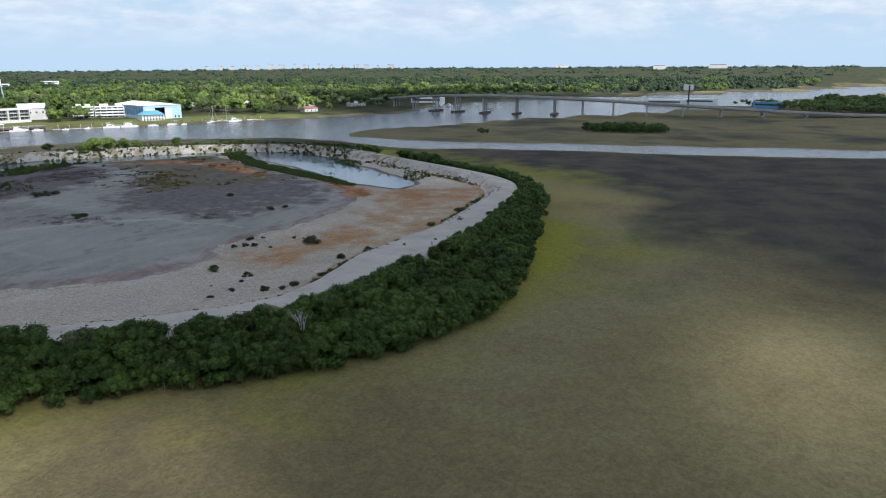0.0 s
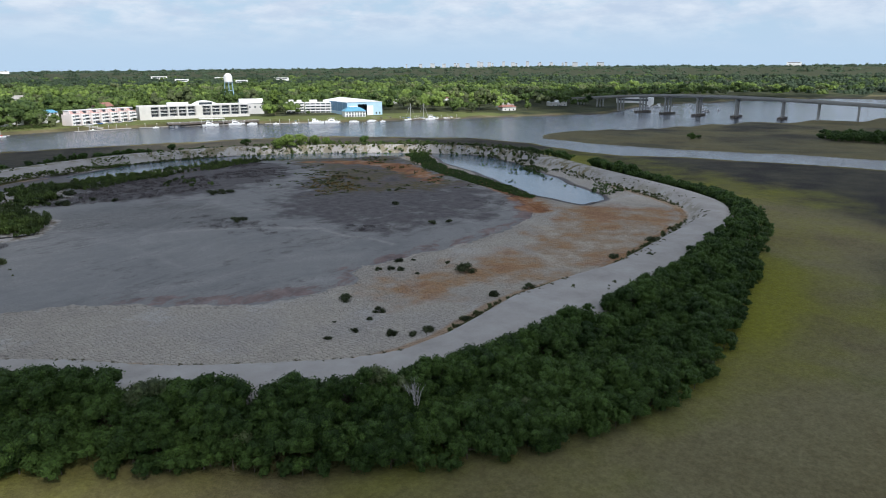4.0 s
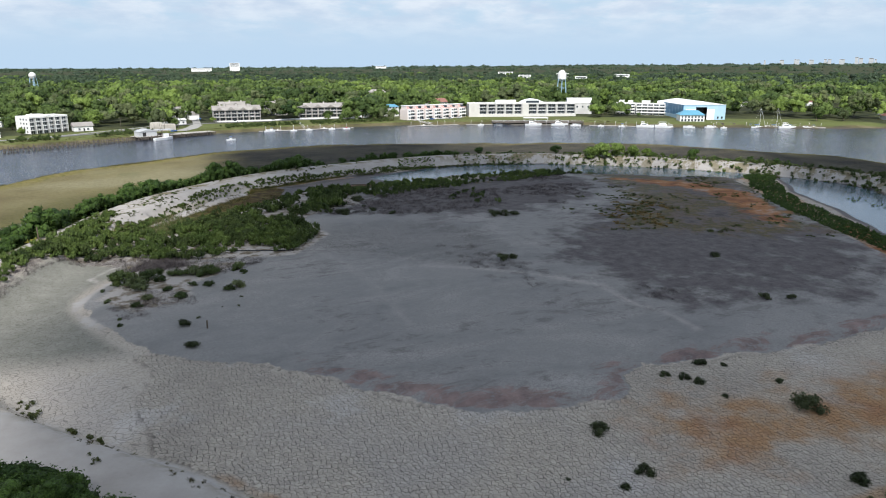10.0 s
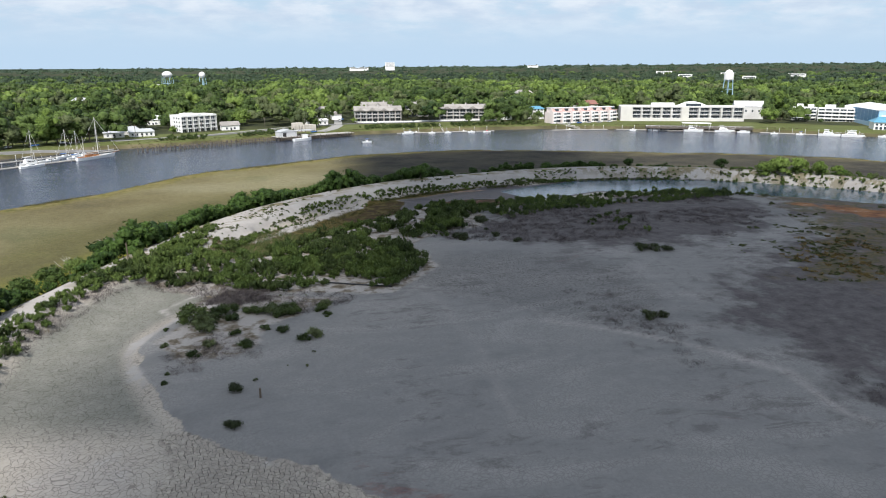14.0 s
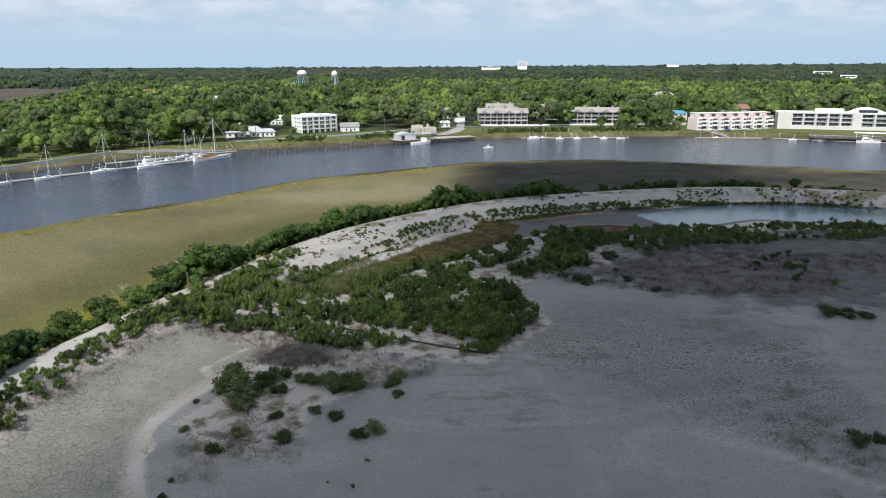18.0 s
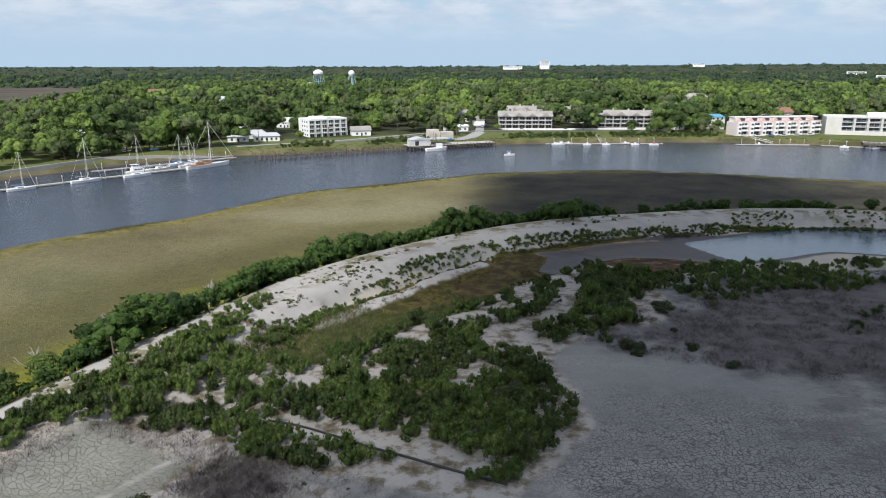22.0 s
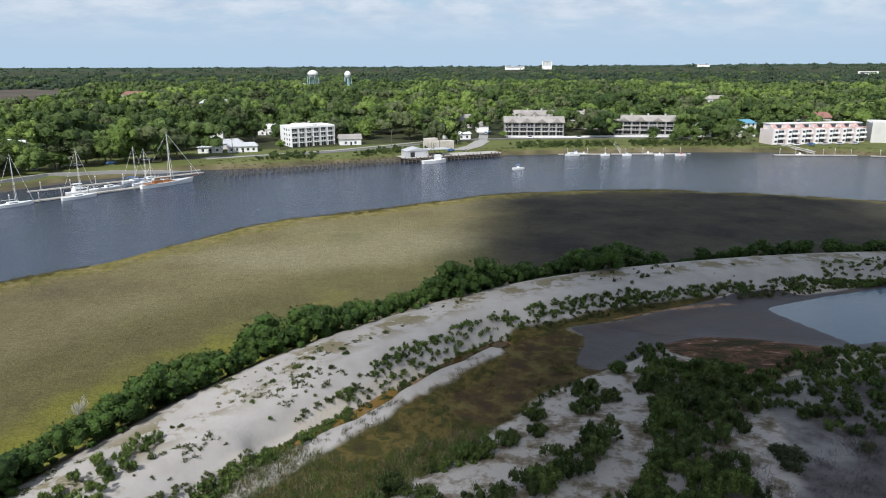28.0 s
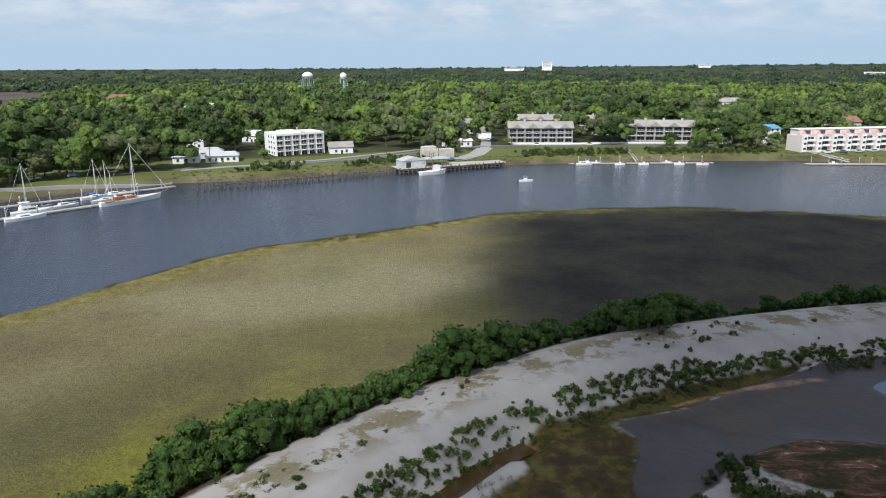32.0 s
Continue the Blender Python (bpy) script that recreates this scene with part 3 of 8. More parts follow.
WEST_FLAT = [(-62, -60), (-58, -37), (-56, -25), (-51, -14), (-46, -9), (-40, -6), (-31, -10), (-33, -17), (-36, -24), (-38, -36), (-38, -46), (-33, -60), (-27, -70), (-32, -84), (-50, -84)]


def outline_distance(px, py, line, closed=True):
    """Distance to a line, positive inside when it is closed."""
    far = np.full(px.shape, 1e9)
    inside = np.zeros(px.shape, bool)
    count = len(line)
    for i in range(count if closed else count - 1):
        (ax, ay), (bx, by) = line[i], line[(i + 1) % count]
        dx, dy = bx - ax, by - ay
        along = np.clip(((px - ax) * dx + (py - ay) * dy) / (dx * dx + dy * dy + 1e-9), 0, 1)
        far = np.minimum(far, (px - ax - along * dx) ** 2 + (py - ay - along * dy) ** 2)
        if closed:
            crosses = (ay > py) != (by > py)
            inside ^= crosses & (px < dx * (py - ay) / (dy if dy else 1e-9) + ax)
    far = np.sqrt(far)
    return np.where(inside, far, -far) if closed else far


def rounded(line, times=2):
    """The closed line with its corners cut."""
    for _ in range(times):
        line = [q for (ax, ay), (bx, by) in zip(line, line[1:] + line[:1]) for q in ((ax * 0.75 + bx * 0.25, ay * 0.75 + by * 0.25), (ax * 0.25 + bx * 0.75, ay * 0.25 + by * 0.75))]
    return line


def smooth(v, low, high):
    k = np.clip((v - low) / (high - low), 0, 1)
    return k * k * (3 - 2 * k)


def ripple(px, py, scale, seed):
    """Soft uneven values about 0, from a few crossed waves."""
    rng = np.random.default_rng(seed)
    total = np.zeros(px.shape)
    for k in range(7):
        a, s = rng.uniform(0, 6.28), scale * rng.uniform(0.6, 2.2)
        total += np.sin((px * math.cos(a) + py * math.sin(a)) / s + rng.uniform(0, 6.28)) / 7
    return total * 1.6


DIKE_R = rounded(DIKE)


def land_distance(px, py):
    wob = ripple(px, py, 5, 3) * 1.6
    return (outline_distance(px, py, HOME) + wob, outline_distance(px, py, ISLET) + wob, outline_distance(px, py, MAIN) + wob * 0.6)


def toe(px):
    """Width of the southern dike, from its outer edge to the mud."""
    return np.interp(px, [-45, -25, -7, 0, 6, 18, 30, 40, 56, 72, 106, 140], [9.8, 11.2, 10.2, 9.0, 8.4, 10.2, 13.0, 15.2, 14.4, 11.0, 11.0, 8.8])


def pool_depth(px, py):
    """Metres inside the brown pool, less its grassy islets."""
    far = outline_distance(px, py, POOL) + ripple(px, py, 2.2, 18) * 2.2
    for x, y, r in ISLES:
        far = np.minimum(far, np.hypot(px - x, (py - y) * 1.2) - r + 0.6 * ripple(px, py, 1.5, 28))
    return far


def ground_height(px, py):
    home, islet, main = land_distance(px, py)
    base = -1.2 + 2.0 * smooth(np.maximum(home, islet), -5, 4)
    main_h = -1.2 + 4.2 * smooth(main, -4, 9) + 1.2 * smooth(main, 20, 90)
    z = np.maximum(base, main_h)
    d = outline_distance(px, py, DIKE_R)          # positive inside
    south = smooth(-py - px * 0.2, 30, 80) * smooth(px, 150, 90) + smooth(-px, 40, 60) * smooth(-py, 30, 60)
    south = np.clip(south, 0, 1)
    crest = 7.0 + 0.35 * ripple(px, py, 9, 5) * smooth(d, -2, 2)
    floor_z = 4.15 + 0.10 * ripple(px, py, 12, 9)
    mound = outline_distance(px, py, rounded(MOUND, 1))
    floor_z = floor_z + 0.75 * smooth(mound, -1.5, 3) + 0.8 * smooth(mound, 5, 40)
    pond = np.maximum(outline_distance(px, py, POND_EAST), outline_distance(px, py, POND_WEST)) + ripple(px, py, 4, 8) * 1.5
    wet = outline_distance(px, py, WET_FLAT)
    pool = pool_depth(px, py)
    meadow = outline_distance(px, py, MEADOW)
    floor_z = floor_z + (3.05 - floor_z) * smooth(np.maximum(np.maximum(wet, meadow), pond + 6), -5, 3)
    floor_z = floor_z - 0.9 * smooth(pond, -1.5, 3)
    floor_z = np.where(meadow > -4, floor_z + 0.22 * smooth(meadow, -4, 0) - 0.2 * smooth(pool, -1.2, 1.2), floor_z)
    ditch = outline_distance(px, py, DITCH, False)
    floor_z = floor_z + 0.9 * np.exp(-(outline_distance(px, py, BERM, False) / 1.6) ** 2)
    east = smooth(px, 60, 100) * (1 - south)
    inner = d - (7 * (1 - south) + (toe(px) - 4.0) * south - 3.5 * east)
    dike_in = crest + (floor_z - crest) * smooth(inner, 0, 9 - 4.6 * south - 3 * east - 3 * smooth(py, 24, 34) * (1 - east))
    dike_in = dike_in + (2.2 - dike_in) * smooth(ditch, 3.0, 1.6)
    dike_out = 0.8 + (crest - 0.8) * smooth(d, -17 + 5 * south, 0)
    island = np.where(d > 0, dike_in, dike_out)
    return np.where(d > -17, np.maximum(island, z), z), d, mound, pond, wet, meadow, south, home, islet, main


def far_lift(px, py):
    """The wooded land rises gently inland, more towards the east."""
    way = np.degrees(np.arctan2(px + 30, py + 100))
    return np.interp(way, [-20, 0, 20, 40, 60, 85], [8.0, 9.5, 20.0, 34.0, 46.5, 50.0]) * smooth(np.hypot(px, py), 1300, 4600)


def axis(low, high, step, far, near_low, near_high):
    core = list(np.arange(low, near_low, step)) + list(np.arange(near_low, near_high, 1.2)) + list(np.arange(near_high, high + 0.1, step))
    left, right, s = [low], [high], step
    while left[-1] > -far:
        s *= 1.2
        left.append(left[-1] - s)
        right.append(right[-1] + s)
    return np.array(left[:0:-1] + core + right[1:])


def unit(v, reach=20.0):
    """Signed metres as a value about one half, for the materials."""
    return np.clip(0.5 + v / reach, 0, 1)


def plate_zone(px, py, d, mound):
    """Metres inside the southern mud, where it has dried into plates."""
    inside = np.minimum(d - toe(px) - 0.4, -mound - 0.3 + 1.2 * ripple(px, py, 4, 14))
    far = np.minimum(152 - px, np.minimum(-py - 62 + 0.25 * np.minimum(px, 0), 1e3))
    return np.minimum(inside, np.minimum(far, px + 30 + 5 * ripple(px, py, 5, 13)))


def ground_values(px, py, d, mound, pond, wet, meadow, south, home, islet, main):
    sandy = np.maximum(np.maximum(outline_distance(px, py, THICKET) + 2, outline_distance(px, py, SAND_NORTH)), np.where(px < 20, 4 - np.abs(d - 20), -20))
    sandy = np.maximum(np.where((py > -24) & (px < 60), sandy, -20), outline_distance(px, py, SAND_WEST) - 2.5)
    sandy = np.minimum(sandy, 0.8 - outline_distance(px, py, WEST_FLAT))
    return {
        "lush": np.clip(1.15 - (-d - 14) / (34.0 + 42 * smooth(px, 0, 120)), 0, 1) * (d < -8) * np.where(py > 0, 0.70 * smooth(-px, 0, 30), 0.5 + 0.5 * np.clip(ripple(px, py, 14, 4) + 0.4, 0, 1)),
        "olive": np.exp(-((-d - 34) / 22) ** 2) * (d < 0) * smooth(-px, -28, 2) * smooth(py, -20, 10),
        # two soft blobs where sunlight on the marsh is put into the colour
        "pale": np.clip(np.exp(-(((px + 42) / 34) ** 2 + ((py - 142) / 16) ** 2)) + 0.9 * np.exp(-(((px + 6) / 18) ** 2 + ((py - 162) / 20) ** 2)), 0, 1),
        "bank": np.clip(1 - np.maximum(home, islet) / np.where(px < 60, 22.0, 14.0), 0, 1) * (home > -12),
        "shore": np.clip(0.5 + np.maximum(np.maximum(home, islet) - 2, main - 3) / 20.0, 0, 1),
        "inland": np.clip(0.5 + np.maximum((main - 46) / 30.0, (np.hypot(px, py) - 560) / 60), 0, 1),
        "mound": unit(mound), "pond": unit(pond), "outer": unit(-d - 3.2, 12),
        "dike": unit(np.maximum(np.minimum(d + 4, (14.5 - 8.0 * smooth(-px, 34, 44) - (3.3 - 0.8 * smooth(px, 12, 24)) * smooth(py, 24, 34) * smooth(px, 90, 60) * smooth(-px, 44, 34) - 6 * smooth(px, 60, 100) * (1 - south)) * (1 - south * smooth(-px, 47, 40)) + toe(px) * south * smooth(-px, 47, 40) - d), np.maximum(2.1 - outline_distance(px, py, BERM, False), 0.7 - outline_distance(px, py, WEST_EDGE, False)) + 0.45 * ripple(px, py, 3, 19))),
        "crest_weed": np.clip(1.3 - np.abs(d - 1.5) / (4.2 + 7 * smooth(px, 100, 140)), 0, 1) * smooth(py + 0.3 * px, -40, -10) + 0.6 * np.exp(-((d - toe(px) + 2.0) / 1.6) ** 2) * smooth(-py, 50, 70),
        "rust": np.maximum(unit(outline_distance(px, py, RUST), 30), unit(7 - outline_distance(px, py, EAST_MARGIN, False), 14)),
        "pool": unit(pool_depth(px, py) + 0.6, 10), "peat_shade": np.maximum(np.maximum(unit(outline_distance(px, py, DARK_MARSH), 90), unit(outline_distance(px, py, NORTH_MARSH), 70)), np.clip(islet / 12, 0, 0.42)),
        "orange": np.exp(-((d - toe(px) - 1.0) / 2.0) ** 2) * smooth(-py, 90, 110) * smooth(px, -40, -10),
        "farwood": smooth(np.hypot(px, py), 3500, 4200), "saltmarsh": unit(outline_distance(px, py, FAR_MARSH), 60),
        "plate": np.zeros(px.shape), "plated": smooth(plate_zone(px, py, d, mound), -0.2, 0.6),
        "crazed": unit(outline_distance(px, py, CRAZED), 24), "sandy": unit(sandy, 12), "wetflat": unit(wet + 0.9, 10), "red": unit(outline_distance(px, py, RED_FLAT) + 2.4, 10),
        "toe": np.clip(0.8 * np.exp(-((d - 16.6) / 1.0) ** 2) * smooth(py, 30, 50) * smooth(px, 72, 56) * smooth(px, 24, 34) + 0.9 * np.exp(-(outline_distance(px, py, DITCH, False) / 1.7) ** 2), 0, 1),
        "track": np.exp(-(np.minimum.reduce([outline_distance(px, py, t, False) for t in TRACKS]) / 0.8) ** 2), "ridge": np.exp(-((outline_distance(px, py, RIDGE, False) + 0.5 * ripple(px, py, 3, 66)) / 0.7) ** 2),
        "rim": smooth(-py, 40, 80) * smooth(px, -30, 10),
        "weeds": unit(outline_distance(px, py, WEEDS), 24),
        "brush": np.maximum(unit(outline_distance(px, py, SCRUB), 24), np.maximum(0.85 * unit(outline_distance(px, py, SCRUB_EAST), 24), 0.90 * unit(outline_distance(px, py, EAST_MOUND), 30))),
        "meadow": unit(meadow, 10), "cracked": smooth(-py, -6, 12),
        "rustfar": np.maximum(unit(outline_distance(px, py, RUST_FAR), 20), unit(5 - outline_distance(px, py, EAST_MARGIN[3:], False), 14)),
        "westwet": unit(np.minimum(np.minimum(d - 8.5, -mound - 1.5), np.minimum(-26 - px, np.minimum(0.3 * (py + 66 + 7 * ripple(px, py, 6, 78)), 4 - py))), 8),
    }


def build_ground():
    xs, ys = axis(-120, 330, 2.0, 19000, -70, 86), axis(-240, 380, 2.0, 19000, -165, 112)
    px, py = np.meshgrid(xs, ys)
    z, d, mound, pond, wet, meadow, south, home, islet, main = ground_height(px, py)
    # the far land drops with the curve of the earth
    z = z + far_lift(px, py) * (main > 100) - (px ** 2 + py ** 2) / 12.74e6
    rows, cols = px.shape
    verts = np.stack([px.ravel(), py.ravel(), z.ravel()], 1)
    idx = np.arange(rows * cols).reshape(rows, cols)
    quads = np.stack([idx[:-1, :-1].ravel(), idx[:-1, 1:].ravel(), idx[1:, 1:].ravel(), idx[1:, :-1].ravel()], 1)
    mesh = bpy.data.meshes.new("ground")
    mesh.from_pydata(verts.tolist(), [], quads.tolist())
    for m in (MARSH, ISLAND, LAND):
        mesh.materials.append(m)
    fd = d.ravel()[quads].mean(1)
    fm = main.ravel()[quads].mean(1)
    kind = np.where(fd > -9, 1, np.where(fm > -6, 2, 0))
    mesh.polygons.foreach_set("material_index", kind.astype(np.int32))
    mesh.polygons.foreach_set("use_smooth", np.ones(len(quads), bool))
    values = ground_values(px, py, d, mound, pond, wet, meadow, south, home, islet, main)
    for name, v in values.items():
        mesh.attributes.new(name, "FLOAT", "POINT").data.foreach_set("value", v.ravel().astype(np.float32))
    ob = new("ground", mesh)
    tagged(ob, "salt marsh, sand dike, cracked mud basin and wooded riverbank", "ground", kind="structure")
    return ob


GROUND = build_ground()


def sheet(name, line, z, mat_, label, category):
    bm = bmesh.new()
    face = bm.faces.new([bm.verts.new((x, y, z)) for x, y in line])
    if face.normal.z < 0:
        face.normal_flip()
    bmesh.ops.triangulate(bm, faces=bm.faces[:])
    mesh = bpy.data.meshes.new(name)
    bm.to_mesh(mesh)
    bm.free()
    mesh.materials.append(mat_)
    return tagged(new(name, mesh), label, category, kind="structure")


sheet("water_river", [(-5500, -5500), (5500, -5500), (5500, 5500), (-5500, 5500)], 0.0, RIVER, "calm blue-grey tidal river and side creek", "river")
sheet("water_pond", [(60, 120), (62, 60), (120, 62), (180, 30), (130, -80), (138, -118), (165, -118), (245, -20), (245, 40), (200, 80), (140, 118)], 3.0, POND,
      "shallow still pond inside the spoil basin", "pond")


def water_strip(name, line, half, z, mat_, label, category):
    """A narrow sheet of water along a line."""
    left, right = [], []
    for i, (x, y) in enumerate(line):
        (ax, ay), (bx, by) = line[max(i - 1, 0)], line[min(i + 1, len(line) - 1)]
        n = Vector((ay - by, bx - ax)).normalized() * half
        left.append((x + n.x, y + n.y))
        right.append((x - n.x, y - n.y))
    sheet(name, left + right[::-1], z, mat_, label, category)


water_strip("water_ditch", DITCH[:4], 1.35, 2.55, OCHRE_WATER, "ochre water in the narrow ditch at the dike's foot", "ditch")
water_strip("water_ditch", DITCH[4:], 1.35, 2.55, TEA, "dark still water in the narrow ditch at the dike's foot", "ditch")


def height_at(points):
    p = np.array(points, float)
    return ground_height(p[:, 0], p[:, 1])[0] + far_lift(p[:, 0], p[:, 1]) - (p[:, 0] ** 2 + p[:, 1] ** 2) / 12.74e6


def cloud():
    """The broken cloud whose shade lies on the basin and the eastern marsh: a lens of haze, thin at its ragged edge."""
    high = 1100.0
    shift = SUN_WAY * (high / SUN_WAY.z)
    rim = [(-44, -99), (-54, -81), (-59, -60), (-56, -42), (-46, -26), (-30, -9), (-14, 8), (-3, 24), (-2, 60), (2, 92), (10, 122), (12, 172), (22, 246), (130, 244), (156, 180), (138, 144), (156, 117), (178, 88), (198, 64), (212, 42), (224, 38), (262, 70), (300, 130), (420, 130), (560, 110), (700, 330),
           (1000, 260), (1400, -200), (1100, -700), (500, -640), (180, -560), (-40, -420), (-110, -300), (-100, -200), (-74, -150), (-56, -124)]
    xs, ys = np.arange(-190, 1500, 9.0), np.arange(-760, 420, 9.0)
    px, py = np.meshgrid(xs, ys)
    d = outline_distance(px, py, rim) + 10 * ripple(px, py, 11, 61) + 7 * ripple(px, py, 5, 62)
    dense = smooth(d, -20, 24) * (0.985 - 0.08 * smooth(ripple(px, py, 30, 63), 0.4, 0.9))
    holes = 0.72 * np.maximum(1 - np.hypot(px - 20, (py + 240) * 1.8) / 50, 0) + 1.2 * np.maximum(1 - np.hypot(px + 54, py + 158) / 36, 0)
    dense = np.maximum(dense * (1 - 0.97 * smooth(holes, 0, 0.75)), 0.15 * smooth(np.maximum(1 - np.hypot((px + 84) / 62, (py - 84) / 50), 0), 0.0, 0.5))
    thick = 4 + 8 * smooth(d, 0, 120)
    rows, cols = px.shape
    idx = np.arange(rows * cols).reshape(rows, cols)
    quads = np.stack([idx[:-1, :-1].ravel(), idx[:-1, 1:].ravel(), idx[1:, 1:].ravel(), idx[1:, :-1].ravel()], 1)
    keep = dense.ravel()[quads].max(1) > 0.004
    quads = quads[keep]
    verts, faces, soft = [], [], []
    for side in (-0.35, 0.65):
        z = high + side * thick * (1 + 0.4 * ripple(px, py, 20, 64 + int(side * 10)))
        base = rows * cols * len(verts)
        verts.append(np.stack([(px + shift.x).ravel(), (py + shift.y).ravel(), z.ravel()], 1))
        faces.append(quads + base)
        soft.append(1 - np.sqrt(np.clip(1 - dense.ravel(), 0, 1)))
    mesh = bpy.data.meshes.new("cloud")
    mesh.from_pydata(np.concatenate(verts).tolist(), [], np.concatenate(faces).tolist())
    mesh.attributes.new("dense", "FLOAT", "POINT").data.foreach_set("value", np.concatenate(soft).astype(np.float32))
    m, g = material("cloud_haze")
    white = g.node("ShaderNodeBsdfTranslucent")
    white.inputs[0].default_value = (0.9, 0.92, 0.95, 1)
    matt = g.node("ShaderNodeBsdfDiffuse")
    matt.inputs[0].default_value = (0.9, 0.91, 0.93, 1)
    lit = g.node("ShaderNodeMixShader")
    g.put(lit.inputs[0], 0.5), g.put(lit.inputs[1], white.outputs[0]), g.put(lit.inputs[2], matt.outputs[0])
    body = g.node("ShaderNodeMixShader")
    g.put(body.inputs[0], g.attr("dense")), g.put(body.inputs[1], g.node("ShaderNodeBsdfTransparent").outputs[0]), g.put(body.inputs[2], lit.outputs[0])
    g.out(body.outputs[0])
    mesh.materials.append(m)
    tagged(new("cloud", mesh), "ragged white cloud drifting high above the marsh", "cloud", kind="stuff")


cloud()


# ---- dried mud, plate by plate ----
def mud_plates():
    pitch, rows_high = 0.48, 0.56
    us, vs = np.meshgrid(np.arange(-70, 156, pitch), np.arange(-166, -60, rows_high))
    us = us + pitch * 0.5 * (np.arange(us.shape[0]) % 2)[:, None]

    def bent(u, v):
        return (u + 0.55 * np.sin(v * 0.55 + 1.1 * np.sin(u * 0.21)) + 0.13 * np.sin(u * 3.4 + v * 4.3) + 0.10 * np.sin(u * 6.3 - v * 5.1) + 0.9 * ripple(u, v, 7, 15),
                v + 0.50 * np.sin(u * 0.47 + 1.3 * np.sin(v * 0.17)) + 0.13 * np.sin(v * 3.9 - u * 3.1) + 0.10 * np.sin(v * 6.9 + u * 5.7) + 0.9 * ripple(u, v, 6, 16))

    cx, cy = bent(us, vs)
    _, d, mound, *_rest = ground_height(cx, cy)
    keep = plate_zone(cx, cy, d, mound) > 0.2
    u, v, cx, cy = us[keep], vs[keep], cx[keep], cy[keep]
    angle = math.tau * (np.arange(6) / 6 + 1 / 12)
    hx, hy = bent(u[:, None] + pitch * 0.577 * np.cos(angle), v[:, None] + rows_high * 0.66 * np.sin(angle))
    rng_ = np.random.default_rng(17)
    wide, deep = rng_.uniform(0.76, 0.92, (len(u), 1)), rng_.uniform(0.80, 0.97, (len(u), 1))
    tx, ty = cx[:, None] + (hx - cx[:, None]) * wide, cy[:, None] + (hy - cy[:, None]) * deep
    n = len(u)
    z = ground_height(tx.ravel(), ty.ravel())[0].reshape(n, 6)
    rise = rng_.uniform(0.05, 0.09, (n, 1))
    top = np.stack([tx, ty, z + rise + rng_.uniform(-0.015, 0.015, (n, 6))], 2)
    foot = np.stack([cx[:, None] + (tx - cx[:, None]) * 1.03, cy[:, None] + (ty - cy[:, None]) * 1.03, z - 0.05], 2)
    verts = np.concatenate([top, foot], 1)
    faces = [tuple(range(6))] + [(i + 6, (i + 1) % 6 + 6, (i + 1) % 6, i) for i in range(6)]

    def attributes(mesh, flat):
        fx, fy = flat[:, 0], flat[:, 1]
        _z, *others = ground_height(fx, fy)
        values = ground_values(fx, fy, *others)
        values["plate"] = np.ones(len(fx))
        for name in ("plate", "plated", "rust", "cracked", "orange", "westwet", "mound", "rim", "pond", "dike", "outer", "crest_weed", "weeds", "rustfar", "brush", "wetflat"):
            mesh.attributes.new(name, "FLOAT", "POINT").data.foreach_set("value", values[name].astype(np.float32))

    single = np.zeros(n, bool)
    zone = np.where((cx > -12) & (cx < 30) & (cy < -118))[0]
    single[zone[np.argsort(cy[zone])][:280]] = True
    joined = verts[~single].reshape(-1, 3)
    count = int((~single).sum())
    all_faces = [tuple(i + 12 * k for i in f) for k in range(count) for f in faces]
    mesh = bpy.data.meshes.new("mud_plates")
    mesh.from_pydata(joined.tolist(), [], all_faces)
    mesh.materials.append(ISLAND)
    attributes(mesh, joined)
    tagged(new("mud_plates", mesh), "pale dried mud cracked into small plates", "mud", kind="stuff")
    for one in verts[single]:
        mesh = bpy.data.meshes.new("mud_plate")
        mesh.from_pydata(one.tolist(), [], faces)
        mesh.materials.append(ISLAND)
        attributes(mesh, one)
        new("mud_plate", mesh).parent = GROUND

# ---- plants ----
def mesh_of(name, verts, faces, mats, index=None, smooth_faces=False):
    mesh = bpy.data.meshes.new(name)
    mesh.from_pydata(verts if isinstance(verts, list) else verts.tolist(), [], faces if isinstance(faces, list) else faces.tolist())
    for m in mats:
        mesh.materials.append(m)
    if index is not None:
        mesh.polygons.foreach_set("material_index", np.asarray(index, np.int32))
    if smooth_faces:
        mesh.polygons.foreach_set("use_smooth", np.ones(len(mesh.polygons), bool))
    return mesh


